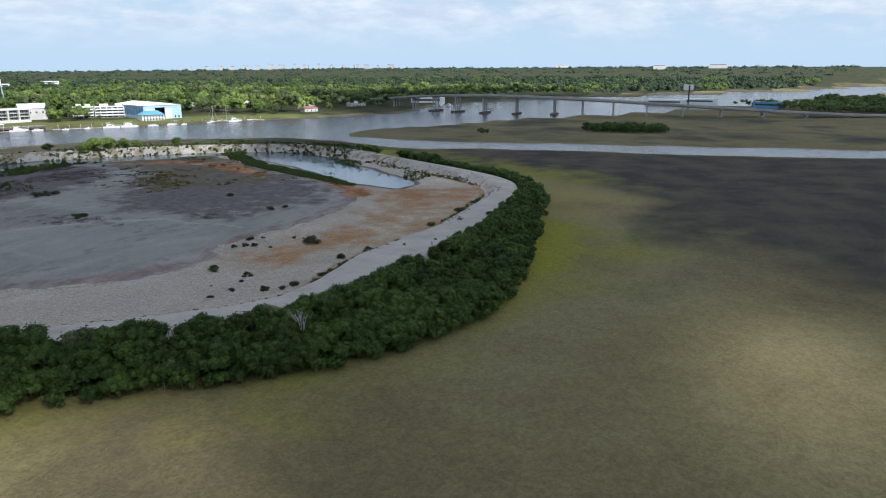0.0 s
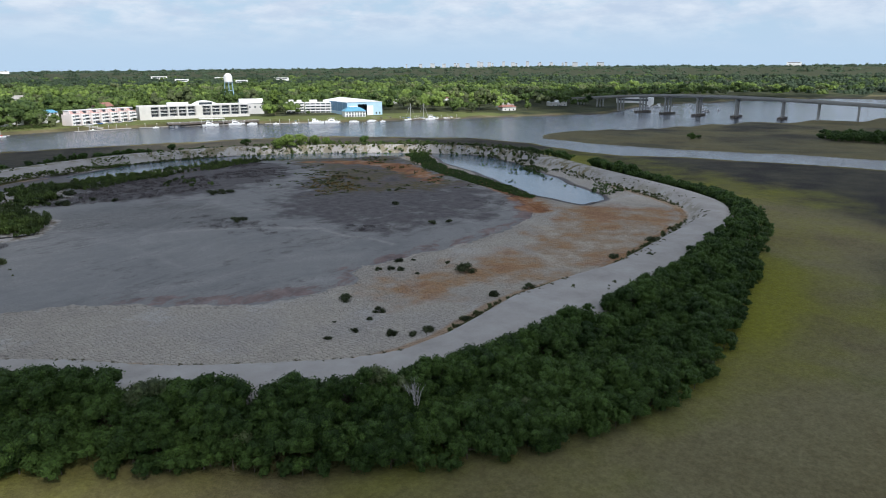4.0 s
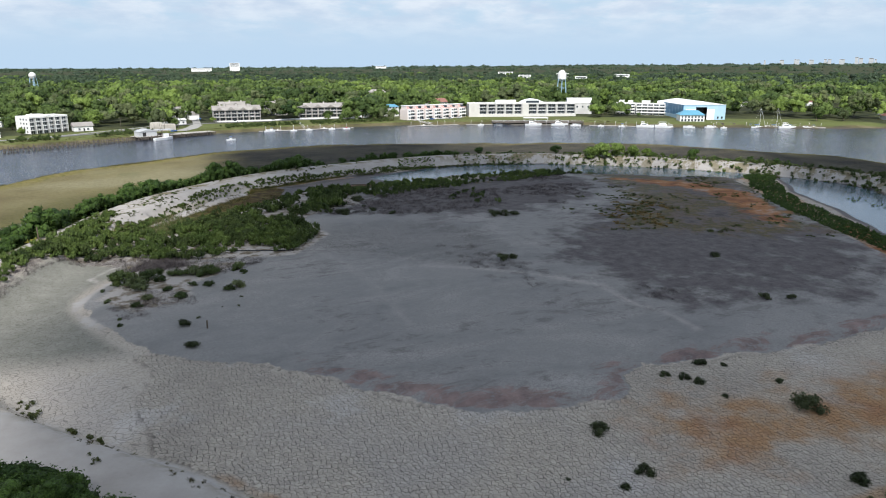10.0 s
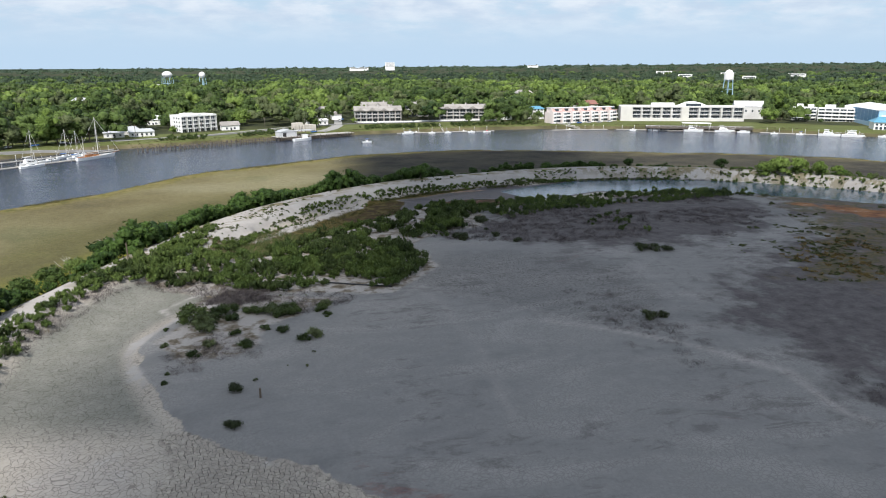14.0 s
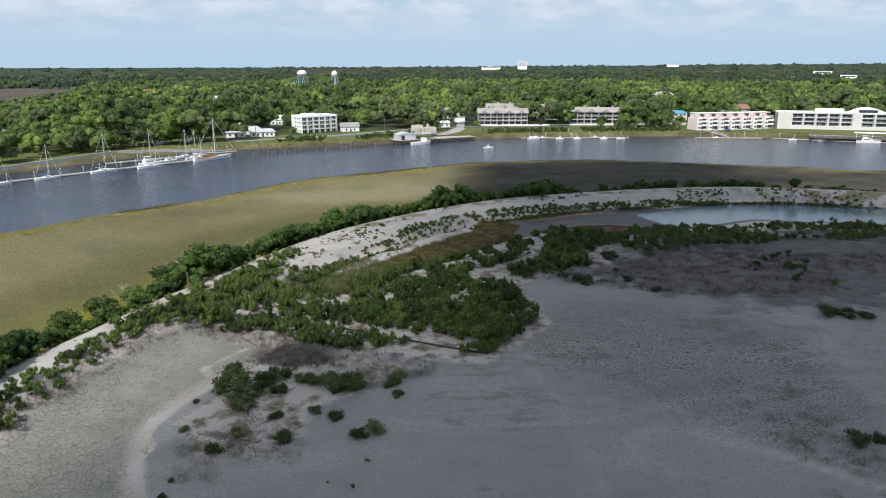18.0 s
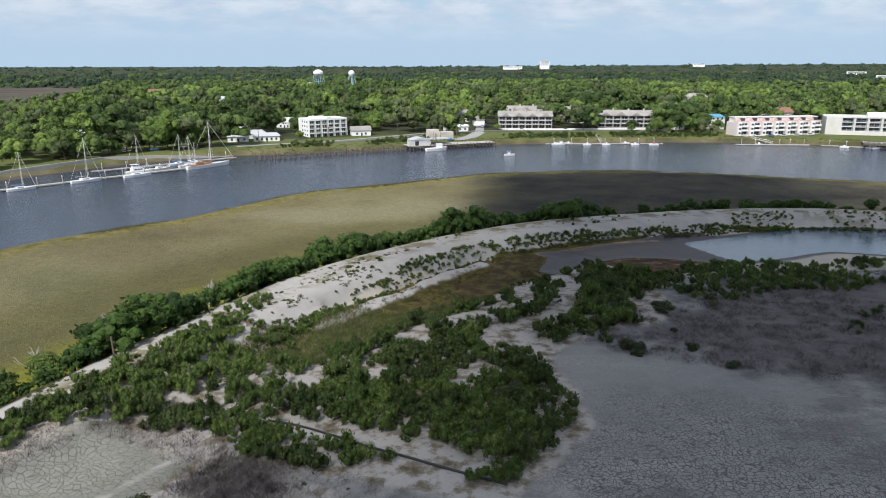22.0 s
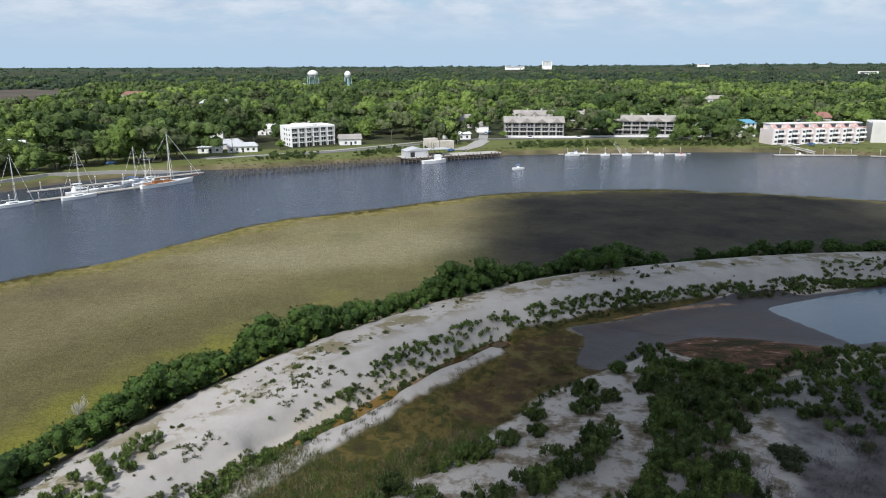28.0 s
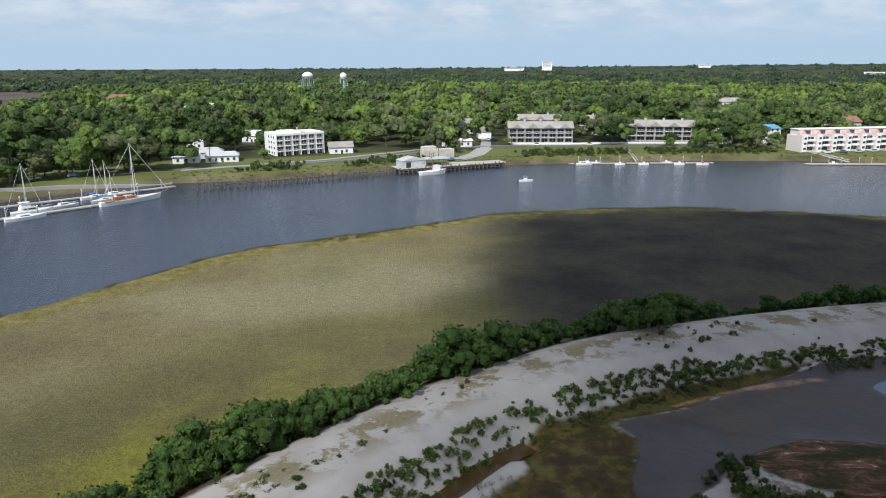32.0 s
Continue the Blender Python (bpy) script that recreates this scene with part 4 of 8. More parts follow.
def leaves(rng, lobes, count, size, lift=0.35, spiky=False):
    """Small bent leaf sprays over a heap of lobes: (x, y, z, radius, squash)."""
    lobes = np.array(lobes)
    weight = lobes[:, 3] ** 2
    pick = rng.choice(len(lobes), count, p=weight / weight.sum())
    way = rng.normal(size=(count, 3))
    way[:, 2] = way[:, 2] * 0.8 + lift
    way /= np.linalg.norm(way, axis=1)[:, None]
    reach = lobes[pick, 3] * rng.uniform(0.70, 1.16, count)
    at = lobes[pick, :3] + way * reach[:, None] * np.stack([np.ones(count), np.ones(count), lobes[pick, 4]], 1)
    out = way + rng.normal(size=(count, 3)) * 0.7
    out /= np.linalg.norm(out, axis=1)[:, None]
    side = np.cross(out, rng.normal(size=(count, 3)))
    side /= np.linalg.norm(side, axis=1)[:, None]
    if spiky:
        side = way * 0.6 + rng.normal(size=(count, 3)) * 0.3 + np.array([0, 0, 0.8])
        side /= np.linalg.norm(side, axis=1)[:, None]
    up = np.cross(out, side)
    s = size * rng.uniform(0.55, 1.3, count)[:, None]
    a, b = side * s, up * s * 0.52
    verts = np.stack([at - a * 0.7 - b, at - a * 0.7 + b + out * s * 0.2, at + a], 1).reshape(-1, 3)
    faces = np.arange(count * 3).reshape(-1, 3)
    return verts, faces


def lobe_core(lobes, shrink, sides):
    """A closed, lumpy heart of a crown, so that no light falls through the middle."""
    verts, faces = [], []
    for n, (x, y, z, r, q) in enumerate(lobes):
        b = len(verts)
        for k, (h, w) in enumerate(((-0.45, 0.85), (0.45, 0.86))):
            for i in range(sides):
                a = i * math.tau / sides + k * 0.5 + n
                w2 = w * (1 + 0.14 * math.sin(i * 2.7 + n * 1.9 + k))
                verts.append((x + math.cos(a) * r * w2 * shrink, y + math.sin(a) * r * w2 * shrink, z + h * r * q * shrink))
        verts.append((x, y, z + r * q * shrink))
        for i in range(sides):
            j = (i + 1) % sides
            faces.append((b + i, b + j, b + sides + j, b + sides + i))
            faces.append((b + sides + i, b + sides + j, b + 2 * sides))
    return np.array(verts), faces


def limb(verts, faces, a, b, ra, rb, sides=5):
    a, b = Vector(a), Vector(b)
    q = (b - a).to_track_quat("Z", "Y")
    base = len(verts)
    for p, r in ((a, ra), (b, rb)):
        for i in range(sides):
            t = i * math.tau / sides
            verts.append(tuple(p + q @ Vector((math.cos(t) * r, math.sin(t) * r, 0))))
    for i in range(sides):
        j = (i + 1) % sides
        faces.append((base + i, base + j, base + sides + j, base + sides + i))
    faces.append(tuple(base + sides + i for i in range(sides)))


def plant(seed, height, radius, lobes_n, count, size, low=0.35, squash=0.8, trunk=True, core=0.78, sides=5, lump=1.0, spiky=False):
    """Arrays of one plant: (trunk verts, faces), (crown verts, faces)."""
    rng = np.random.default_rng(seed)
    lobes = []
    for i in range(lobes_n):
        a, r = rng.uniform(0, 6.28), radius * math.sqrt(rng.uniform(0, 1)) * 0.72
        rr = radius * rng.uniform(0.34, 0.58) * lump
        top = height * (1.0 - 0.40 * (r / radius) ** 1.5) * rng.uniform(0.86, 1.02)
        z = max(height * low, top - rr * squash) if i % 3 else height * rng.uniform(low, 0.62)
        lobes.append((math.cos(a) * r, math.sin(a) * r, z, rr, squash))
    tv, tf = [], []
    if trunk:
        fork = height * 0.35
        w = height * 0.026
        limb(tv, tf, (0, 0, -0.3), (0, 0, fork), w, w * 0.7)
        for x, y, z, r, q in lobes[:5]:
            limb(tv, tf, (0, 0, fork * 0.9), (x * 0.8, y * 0.8, z), w * 0.55, w * 0.15, 4)
    cv, cf = leaves(rng, lobes, count, size, 0.35, spiky)
    if core:
        kv, kf = lobe_core(lobes, core, sides)
        cf = cf.tolist() + [tuple(i + len(cv) for i in f) for f in kf]
        cv = np.concatenate([cv, kv])
    else:
        cf = cf.tolist()
    return (np.array(tv) if tv else np.zeros((0, 3)), tf), (cv, cf)


def plant_things(kind, variants, leaf_mats, spots, labels, category, group):
    """Plants that stand singly: trunk with its crown as a part."""
    made = {}
    for (x, y, z, turn, scale, v, m) in spots:
        key = (v, m)
        if key not in made:
            (tv, tf), (cv, cf) = variants[v]
            stem = mesh_of("trunk", tv, tf, [BARK])
            crown = mesh_of("crown", cv, cf, [leaf_mats[m]], None, True)
            made[key] = (stem, crown)
        stem, crown = made[key]
        ob = tagged(new(kind, stem), labels[m], category, group)
        ob.matrix_world = pose(x, y, z, 0, 0, turn) @ Matrix.Diagonal((scale, scale, scale * (0.9 + 0.2 * ((x * 7 + y * 3) % 1)), 1))
        new("crown", crown).parent = ob


def plant_stuff(name, variants, leaf_mat, spots, label, category):
    """Plants past counting, joined: spots of (x, y, z, turn, scale, variant)."""
    all_v, all_f, idx, tones, base = [], [], [], [], 0
    for (x, y, z, turn, scale, v) in spots:
        (tv, tf), (cv, cf) = variants[v]
        c, s = math.cos(radians(turn)), math.sin(radians(turn))
        rot = np.array([[c, s, 0], [-s, c, 0], [0, 0, 1]]) * scale
        tone = (x * 12.9898 + y * 78.233) % 1.0
        for part_v, part_f, m in ((tv, tf, 1), (cv, cf, 0)):
            if len(part_v) == 0:
                continue
            all_v.append(part_v @ rot + np.array([x, y, z]))
            all_f.extend([tuple(i + base for i in f) for f in part_f])
            idx.extend([m] * len(part_f))
            tones.append(np.full(len(part_v), tone))
            base += len(part_v)
    if not all_v:
        return
    mesh = mesh_of(name, np.concatenate(all_v), all_f, [leaf_mat, BARK], idx, True)
    mesh.attributes.new("tone", "FLOAT", "POINT").data.foreach_set("value", np.concatenate(tones).astype(np.float32))
    return tagged(new(name, mesh), label, category, kind="stuff")


def sprinkle(rng, low, high, gap, keep, thin=1.0):
    """Uneven points about gap apart in a rectangle, where keep() is true."""
    xs, ys = np.arange(low[0], high[0], gap), np.arange(low[1], high[1], gap)
    px, py = np.meshgrid(xs, ys)
    reach = 0.48 if thin == 1.0 else 1.2
    px, py = px + rng.uniform(-reach, reach, px.shape) * gap, py + rng.uniform(-reach, reach, px.shape) * gap
    ok = keep(px, py) & (rng.uniform(0, 1, px.shape) < thin)
    return np.stack([px[ok], py[ok]], 1)


def twigs(seed, count, height, radius, width=0.03, spread=0.35):
    """A clump of thin bare stalks, one sliver each."""
    r = np.random.default_rng(seed)
    a, q = r.uniform(0, 6.28, count), radius * np.sqrt(r.uniform(0, 1, count))
    foot = np.stack([np.cos(a) * q, np.sin(a) * q, np.zeros(count) - 0.05], 1)
    lean = r.normal(size=(count, 3)) * spread
    lean[:, 2] = 1
    tip = foot + lean * (height * r.uniform(0.4, 1.1, count) * (1 - 0.5 * (q / radius) ** 2))[:, None]
    side = np.stack([np.cos(a * 3), np.sin(a * 3), np.zeros(count)], 1) * width
    verts = np.stack([foot - side, foot + side, tip], 1).reshape(-1, 3)
    return (np.zeros((0, 3)), []), (verts, [(3 * i, 3 * i + 1, 3 * i + 2) for i in range(count)])
rng = np.random.default_rng(11)
BELT_KINDS = [plant(100 + i, 4.0 + 0.45 * (i % 4), 2.75 + 0.25 * (i % 3), 20, 950, 0.20, 0.16, 0.85, True, 0.86, 4, 0.70) for i in range(7)]
BELT_FAR = [plant(120 + i, 4.3 + 0.6 * (i % 4), 2.5 + 0.25 * (i % 3), 11, 190, 0.30, 0.14, 0.85, False, 0.86, 4, 0.80) for i in range(7)]
# outer edge of the thicket on the marsh side
BELT_EDGE = [(-60, -100), (-42, -131), (-33, -141), (-25, -150), (-16, -161), (-8, -170), (5, -178), (23, -185), (42, -186), (62, -183), (98, -177), (146, -168), (178, -156), (196, -136), (214, -108),
             (200, -60), (60, -100), (-30, -90)]


def belt_zone(px, py):
    d = -outline_distance(px, py, DIKE_R)
    south = smooth(-py - px * 0.15, 40, 70)
    wide = 10.4 + 2.0 * ripple(px, py, 8, 21) - 2 * smooth(px, 100, 200)
    edge = outline_distance(px, py, BELT_EDGE) + 0.9 * ripple(px, py, 4, 27)
    gap = (ripple(px, py, 5, 22) < np.where(px > 40, 0.62, 0.95)) | (south > 0.3) | (px < 20)
    inner = np.where(py < -60, 2.6, np.where(px < 10, 3.3, 3.8)) + 0.9 * ripple(px, py, 7, 23)
    return (d > inner) & np.where((py < -104) & (px < 205), edge > 1.2, d < wide) & gap


belt = sprinkle(rng, (-95, -190), (262, 146), 2.45, belt_zone)
bz = height_at(belt)
edges = outline_distance(belt[:, 0], belt[:, 1], BELT_EDGE)
swell = ripple(belt[:, 0], belt[:, 1], 6, 26)
near, rest = [], []
for (x, y), z, e, w, out_ in zip(belt, bz, edges, swell, -outline_distance(belt[:, 0], belt[:, 1], DIKE_R)):
    v = int(rng.integers(7))
    tall = (4.0 if y < -104 and x < 130 else 4.3) + 0.45 * (v % 4)
    s = rng.uniform(0.74, 1.08) + 0.16 * w
    if y < -104 and x < 205:
        far = min(1.0, max(0.0, (x - 10) / 80))
        s = s * (0.55 + 0.45 * min(1.0, max(0.0, (e - 1.0) / (2.5 + 4.5 * far)))) * (1.22 - 0.16 * far)
        cap = 7.3 + (0.55 - 0.33 * far) * out_ + (1.6 if x < -6 else 0.2) + rng.uniform(-0.6, 0.6)
        s = min(s, max(0.35, (cap - z) / tall))
    elif y > -40:
        s = s * (1.0 if x < 20 else 0.66 if x > 40 else 0.85) * (0.86 + 0.42 * w + (0.26 if w > 0.35 and x < 60 else 0))
    row = (x, y, z - 0.1, rng.uniform(0, 360), s, v)
    (near if (-45 < x < 42 and y < -120 and len(near) < 290) else rest).append(row)
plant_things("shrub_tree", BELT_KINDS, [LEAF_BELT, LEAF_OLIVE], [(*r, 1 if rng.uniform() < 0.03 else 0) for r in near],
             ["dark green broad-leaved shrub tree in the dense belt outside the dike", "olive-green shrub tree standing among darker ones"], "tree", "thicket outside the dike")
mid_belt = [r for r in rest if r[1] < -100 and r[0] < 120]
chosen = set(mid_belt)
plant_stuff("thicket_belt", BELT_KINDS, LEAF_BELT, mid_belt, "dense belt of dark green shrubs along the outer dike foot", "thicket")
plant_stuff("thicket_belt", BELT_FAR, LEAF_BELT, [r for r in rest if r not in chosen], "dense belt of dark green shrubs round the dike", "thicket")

SHRUB_KINDS = [plant(200 + i, 2.0 + 0.5 * (i % 3), 1.45 + 0.2 * (i % 2), 9, 400, 0.165, 0.12, 1.3, False, 0.78, 4, 0.70, True) for i in range(5)]
STRAW_KINDS = [twigs(260 + i, 60, 0.9, 0.9, 0.03, 0.5) for i in range(4)]
TUFT_KINDS = [plant(230 + i, 0.75, 0.6, 3, 46, 0.16, 0.1, 0.9, False, 0.70, 4) for i in range(4)]
MAT_KINDS = [plant(240 + i, 0.42, 0.85, 5, 60, 0.15, 0.1, 0.7, False, 0.45, 4) for i in range(4)]
BRUSH_KINDS = [twigs(250 + i, 120, 1.15, 1.7, 0.022, 0.7) for i in range(4)]


def thicket_zone(px, py):
    t = outline_distance(px, py, THICKET) + 3 * ripple(px, py, 5, 31)
    open_sand = np.minimum.reduce([outline_distance(px, py, f, False) - w * 1.15 for f, w in FINGERS]) + 0.8 * ripple(px, py, 2, 33)
    return (t > 0) & (outline_distance(px, py, DIKE_R) > 3.0 + 1.4 * ripple(px, py, 4, 37)) & (open_sand > 0.6) & (outline_distance(px, py, MEADOW) < -0.5) & (ripple(px, py, 3, 32) < np.where((px > 22) & (py > 24), 0.22, np.where((px > -4) & (py > 18), 0.5, 0.72)))


def spots_of(points, low, high, kinds, sink=0.05):
    zs = height_at(points) if len(points) else []
    return [(x, y, z - sink, rng.uniform(0, 360), rng.uniform(low, high), int(rng.integers(kinds))) for (x, y), z in zip(points, zs)]


rows = spots_of(sprinkle(rng, (-70, -30), (50, 64), 1.75, thicket_zone), 0.6, 1.4, 5)
near = [r for r in rows if -50 < r[0] < 10 and r[1] < 8][:290]
chosen = set(near)
rest = [r for r in rows if r not in chosen]
# the paler leaf tone mixes fresh growth with painted sunlight
plant_things("shrub", SHRUB_KINDS, [LEAF_SHRUB, LEAF_FRESH], [(*r, 1 if math.sin(r[0] * 0.4) + math.sin(r[1] * 0.5) > -0.3 else 0) for r in near],
             ["rounded dark green shrub growing on pale sand", "fresh green shrub growing on pale sand"], "shrub", "thicket in the basin")
# dark scrub on the northern rim of the mound, reeds along the ponds, the west slope
rest += spots_of(sprinkle(rng, (24, 8), (90, 64), 3.2, lambda px, py: (outline_distance(px, py, SCRUB) > 0) & (ripple(px, py, 6, 34) > 0.10) & (px < 84) & (py > 12), 0.75), 0.4, 0.95, 5)
NORTH_RIM = [(44, 48), (63, 48), (83, 48), (106, 52), (142, 58), (138, 72), (108, 76), (82, 71), (60, 68), (42, 58)]
rest += spots_of(sprinkle(rng, (40, 40), (146, 80), 2.0, lambda px, py: (outline_distance(px, py, NORTH_RIM) + 4 * ripple(px, py, 6, 35) > 0) & (ripple(px, py, 4, 36) < 0.55)), 0.45, 1.0, 5)
rest += spots_of(sprinkle(rng, (-70, -60), (5, 75), 1.7, lambda px, py: (outline_distance(px, py, DIKE_R) > 3.0 + 1.4 * ripple(px, py, 4, 37)) & (outline_distance(px, py, DIKE_R) < 9.0 + 1.5 * ripple(px, py, 6, 30)) & (px < -34) & (py > -60) & (ripple(px, py, 3, 38) < 0.55)), 0.4, 0.95, 5)
hedge = spots_of(sprinkle(rng, (-34, 20), (100, 124), 0.95, lambda px, py: (np.abs(outline_distance(px, py, DIKE_R) - np.interp(px, [-27, -17, -11, 0, 24, 50], [12.8, 13.6, 11.3, 10.5, 10.2, 11.5])) < 1.3 + 0.8 * ripple(px, py, 5, 39)) & (py > 30) & (ripple(px, py, 3, 40) < 0.62)), 0.26, 0.6, 5)
rest += hedge[::4]
plant_stuff("foot_hedge", TUFT_KINDS, LEAF_FRESH, [(x, y, z, a, k * 3.2, v % 4) for i, (x, y, z, a, k, v) in enumerate(hedge) if i % 4], "leafy green growth along the dike's inner foot", "hedge")
CLUMPS = [(34, 72.5, 2.6), (33.7, 67.5, 2.2), (36.5, 64.8, 2.2), (40.4, 64, 2.2), (43.5, 63, 2.0), (20.2, 57.4, 1.7), (19.3, 52, 1.7), (23.6, 55, 1.4), (29, 58, 1.2), (12.3, 49.6, 1.1), (12, 45, 1.1), (4, 39.5, 1.4), (27, 64.5, 1.0)]
rest += spots_of([(x + r * math.sqrt(k / 9) * math.cos(k * 2.4), y + r * math.sqrt(k / 9) * math.sin(k * 2.4)) for x, y, r in CLUMPS for k in range(9)], 0.5, 0.9, 5)
rest += spots_of(sprinkle(rng, (8, 40), (38, 80), 0.9, lambda px, py: (outline_distance(px, py, [(11, 52), (16, 58), (19, 60), (24.7, 66.6), (30, 70), (35, 76)], False) < 0.9 + 0.5 * ripple(px, py, 3, 84)) & (ripple(px, py, 3, 85) < 0.4)), 0.15, 0.42, 5)
corner = spots_of(sprinkle(rng, (150, -50), (250, 100), 2.3, lambda px, py: (outline_distance(px, py, DIKE_R) > -3) & (outline_distance(px, py, DIKE_R) < 11) & (px + 0.4 * py > 178) & (py > -45) & (ripple(px, py, 5, 72) < 0.5)), 0.35, 1.0, 5)
rest += corner[::2]
plant_stuff("corner_scrub", SHRUB_KINDS, LEAF_OLIVE, corner[1::4], "olive scrub over the far corner of the dike", "scrub")
plant_stuff("corner_brush", BRUSH_KINDS, STRAW, [(*r[:5], r[5] % 4) for r in corner[3::4]], "dry brown brush over the far corner of the dike", "brush")
LOW_SLOPE = [(-53, 6), (-48, 13), (-43, 19), (-39, 26), (-32, 28), (-27, 33), (-22, 41), (-16, 51), (-13, 50), (-19, 40), (-24, 31), (-27, 20), (-38, 10), (-46, 3)]
rest += spots_of(sprinkle(rng, (-56, 0), (-10, 56), 1.5, lambda px, py: (outline_distance(px, py, LOW_SLOPE) + 1.5 * ripple(px, py, 4, 24) > 0) & (ripple(px, py, 2.5, 25) < 0.35)), 0.35, 0.85, 5)
bare = [r for r in rest if (r[0] * 7.13 + r[1] * 3.77) % 1 < (0.17 if r[0] < -8 and r[1] > 2 else 0.07)]
chosen = set(bare)
rest = [r for r in rest if r not in chosen]
plant_stuff("dry_shrubs", BRUSH_KINDS, STRAW, [(*r[:5], r[5] % 4) for r in bare], "dry brown leafless shrubs among green ones", "shrubs")
# shrubs given the paler leaves, sunlight put into their colour
lit = [r for r in rest if math.sin(r[0] * 0.31) + math.sin(r[1] * 0.37 + r[0] * 0.1) + rng.normal() * 0.6 > (-1.2 if r[1] > 66 - 0.2 * r[0] or (r[1] > 32 and r[0] < -8) else -0.5 if r[0] < -12 and r[1] < 30 else 0.75)]
chosen = set(lit)
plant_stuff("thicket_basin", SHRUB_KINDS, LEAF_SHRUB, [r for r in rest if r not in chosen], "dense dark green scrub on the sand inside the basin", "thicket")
plant_stuff("thicket_basin", SHRUB_KINDS, LEAF_FRESH, lit, "fresh green scrub in a paler, sunlit leaf tone on the sand inside the basin", "thicket")
straw = spots_of(sprinkle(rng, (-62, -20), (30, 60), 1.5, lambda px, py: (outline_distance(px, py, THICKET) + 5 > 0) & (ripple(px, py, 4, 29) > 0.2) & (outline_distance(px, py, MOUND) < 8) & (px < 12), 0.6), 0.5, 1.1, 4)
straw += spots_of(sprinkle(rng, (-56, 0), (-10, 56), 0.9, lambda px, py: (outline_distance(px, py, LOW_SLOPE) + 1.5 * ripple(px, py, 4, 24) > 0) & (ripple(px, py, 3, 20) > -0.1), 0.6), 0.5, 1.1, 4)
plant_stuff("dry_grass", STRAW_KINDS, STRAW, straw, "dry straw-coloured grass between the shrubs", "grass")
brush = spots_of(sprinkle(rng, (20, -12), (150, 72), 1.7, lambda px, py: (outline_distance(px, py, SCRUB) + 8 * ripple(px, py, 7, 41) > 0) & (ripple(px, py, 6, 42) < 0.1), 0.55), 0.4, 1.2, 4)
brush += spots_of(sprinkle(rng, (-62, -45), (-15, -2), 1.7, lambda px, py: (np.abs(outline_distance(px, py, [(-58, -38), (-54, -18), (-47, -8), (-40, -5), (-32, -9), (-20, -13)], False)) < 2.0 + 1.5 * ripple(px, py, 5, 43))), 0.6, 1.2, 4)
brush += spots_of(sprinkle(rng, (40, -104), (80, -25), 1.3, lambda px, py: (outline_distance(px, py, [(44, -50), (56, -60), (64, -68), (64, -80), (70, -84)], False) < 3.2 + 2.5 * ripple(px, py, 5, 46)) & (ripple(px, py, 4, 47) > -0.1), 0.6), 0.3, 0.8, 4)
brush += spots_of(sprinkle(rng, (40, -112), (160, -20), 4.2, lambda px, py: (outline_distance(px, py, MOUND) > 3) & (ripple(px, py, 7, 44) > 0.62)), 0.4, 1.0, 4)
brush += spots_of(sprinkle(rng, (-34, -26), (-14, -8), 1.0, lambda px, py: outline_distance(px, py, [(-31, -19), (-29, -11), (-22, -13), (-17, -21), (-26, -22)]) + ripple(px, py, 3, 48) > 0), 0.7, 1.5, 4)
brush += spots_of(sprinkle(rng, (-42, -56), (8, -8), 1.7, lambda px, py: (outline_distance(px, py, SAND_WEST) > 0) & (ripple(px, py, 5, 45) > 0.05)), 0.4, 1.0, 4)
plant_stuff("dead_scrub", BRUSH_KINDS, BRUSH, brush, "grey leafless brush over the silt", "brush")


def fringe(px, py):
    d = outline_distance(px, py, DIKE_R)
    south = (py < -60) | (px > 150)
    band = np.abs(d - np.where(south, np.where(py < -60, toe(px) + 0.1, 12.5), np.where(px > 80, 11.5, 12.6))) < np.where(south, 0.8, 1.9) + 1.2 * ripple(px, py, 6, 51)
    return band & (ripple(px, py, 5, 52) < 0.45) & ~((px < -34) & (py > -58) & (py < 24)) & (px > -46)


tufts = spots_of(sprinkle(rng, (-70, -165), (245, 125), 0.8, fringe, 0.62), 0.3, 1.3, 4)
tufts += spots_of(sprinkle(rng, (-70, -165), (245, 125), 2.6, lambda px, py: (outline_distance(px, py, DIKE_R) > 0) & (outline_distance(px, py, DIKE_R) < np.where(px < -34, 7.5, 13)) & (ripple(px, py, 5, 53) > 0.4) & ((py > -40) | (ripple(px, py, 3, 54) > 0.5)), 0.6), 0.35, 1.4, 4)
tufts += spots_of(sprinkle(rng, (-40, -80), (10, 0), 2.4, lambda px, py: (outline_distance(px, py, MOUND) > 1) & (px < -10) & (ripple(px, py, 4, 55) > 0.40), 0.2), 0.25, 0.8, 4)
wrack = spots_of(sprinkle(rng, (-66, -162), (190, -60), 1.3, lambda px, py: (np.abs(outline_distance(px, py, DIKE_R) - toe(px) + 2.2) < np.where(px > 40, 3.4, 2.4)) & (py < -60) & (ripple(px, py, 3, 59) > np.where(px > 40, -0.12, 0.12)), 0.42), 0.15, 0.65, 4)
plant_stuff("wrack", MAT_KINDS, GRASS, wrack, "low dry weeds and wrack scattered on the inner slope of the dike", "weeds")
foot = spots_of(sprinkle(rng, (85, 20), (225, 124), 1.15, lambda px, py: (outline_distance(px, py, DIKE_R) > 4.5 + 2 * ripple(px, py, 6, 86)) & (outline_distance(px, py, DIKE_R) < 12.5) & (py > 24) & (ripple(px, py, 5, 87) > -0.15), 0.7), 0.5, 1.5, 4)
plant_stuff("foot_grass", TUFT_KINDS, LEAF_FRESH, foot, "yellow-green grass and weeds along the inner foot of the dike", "grass")
plant_stuff("low_weeds", TUFT_KINDS, LEAF_WEED, tufts, "scattered low green weeds along the sand dike", "weeds")
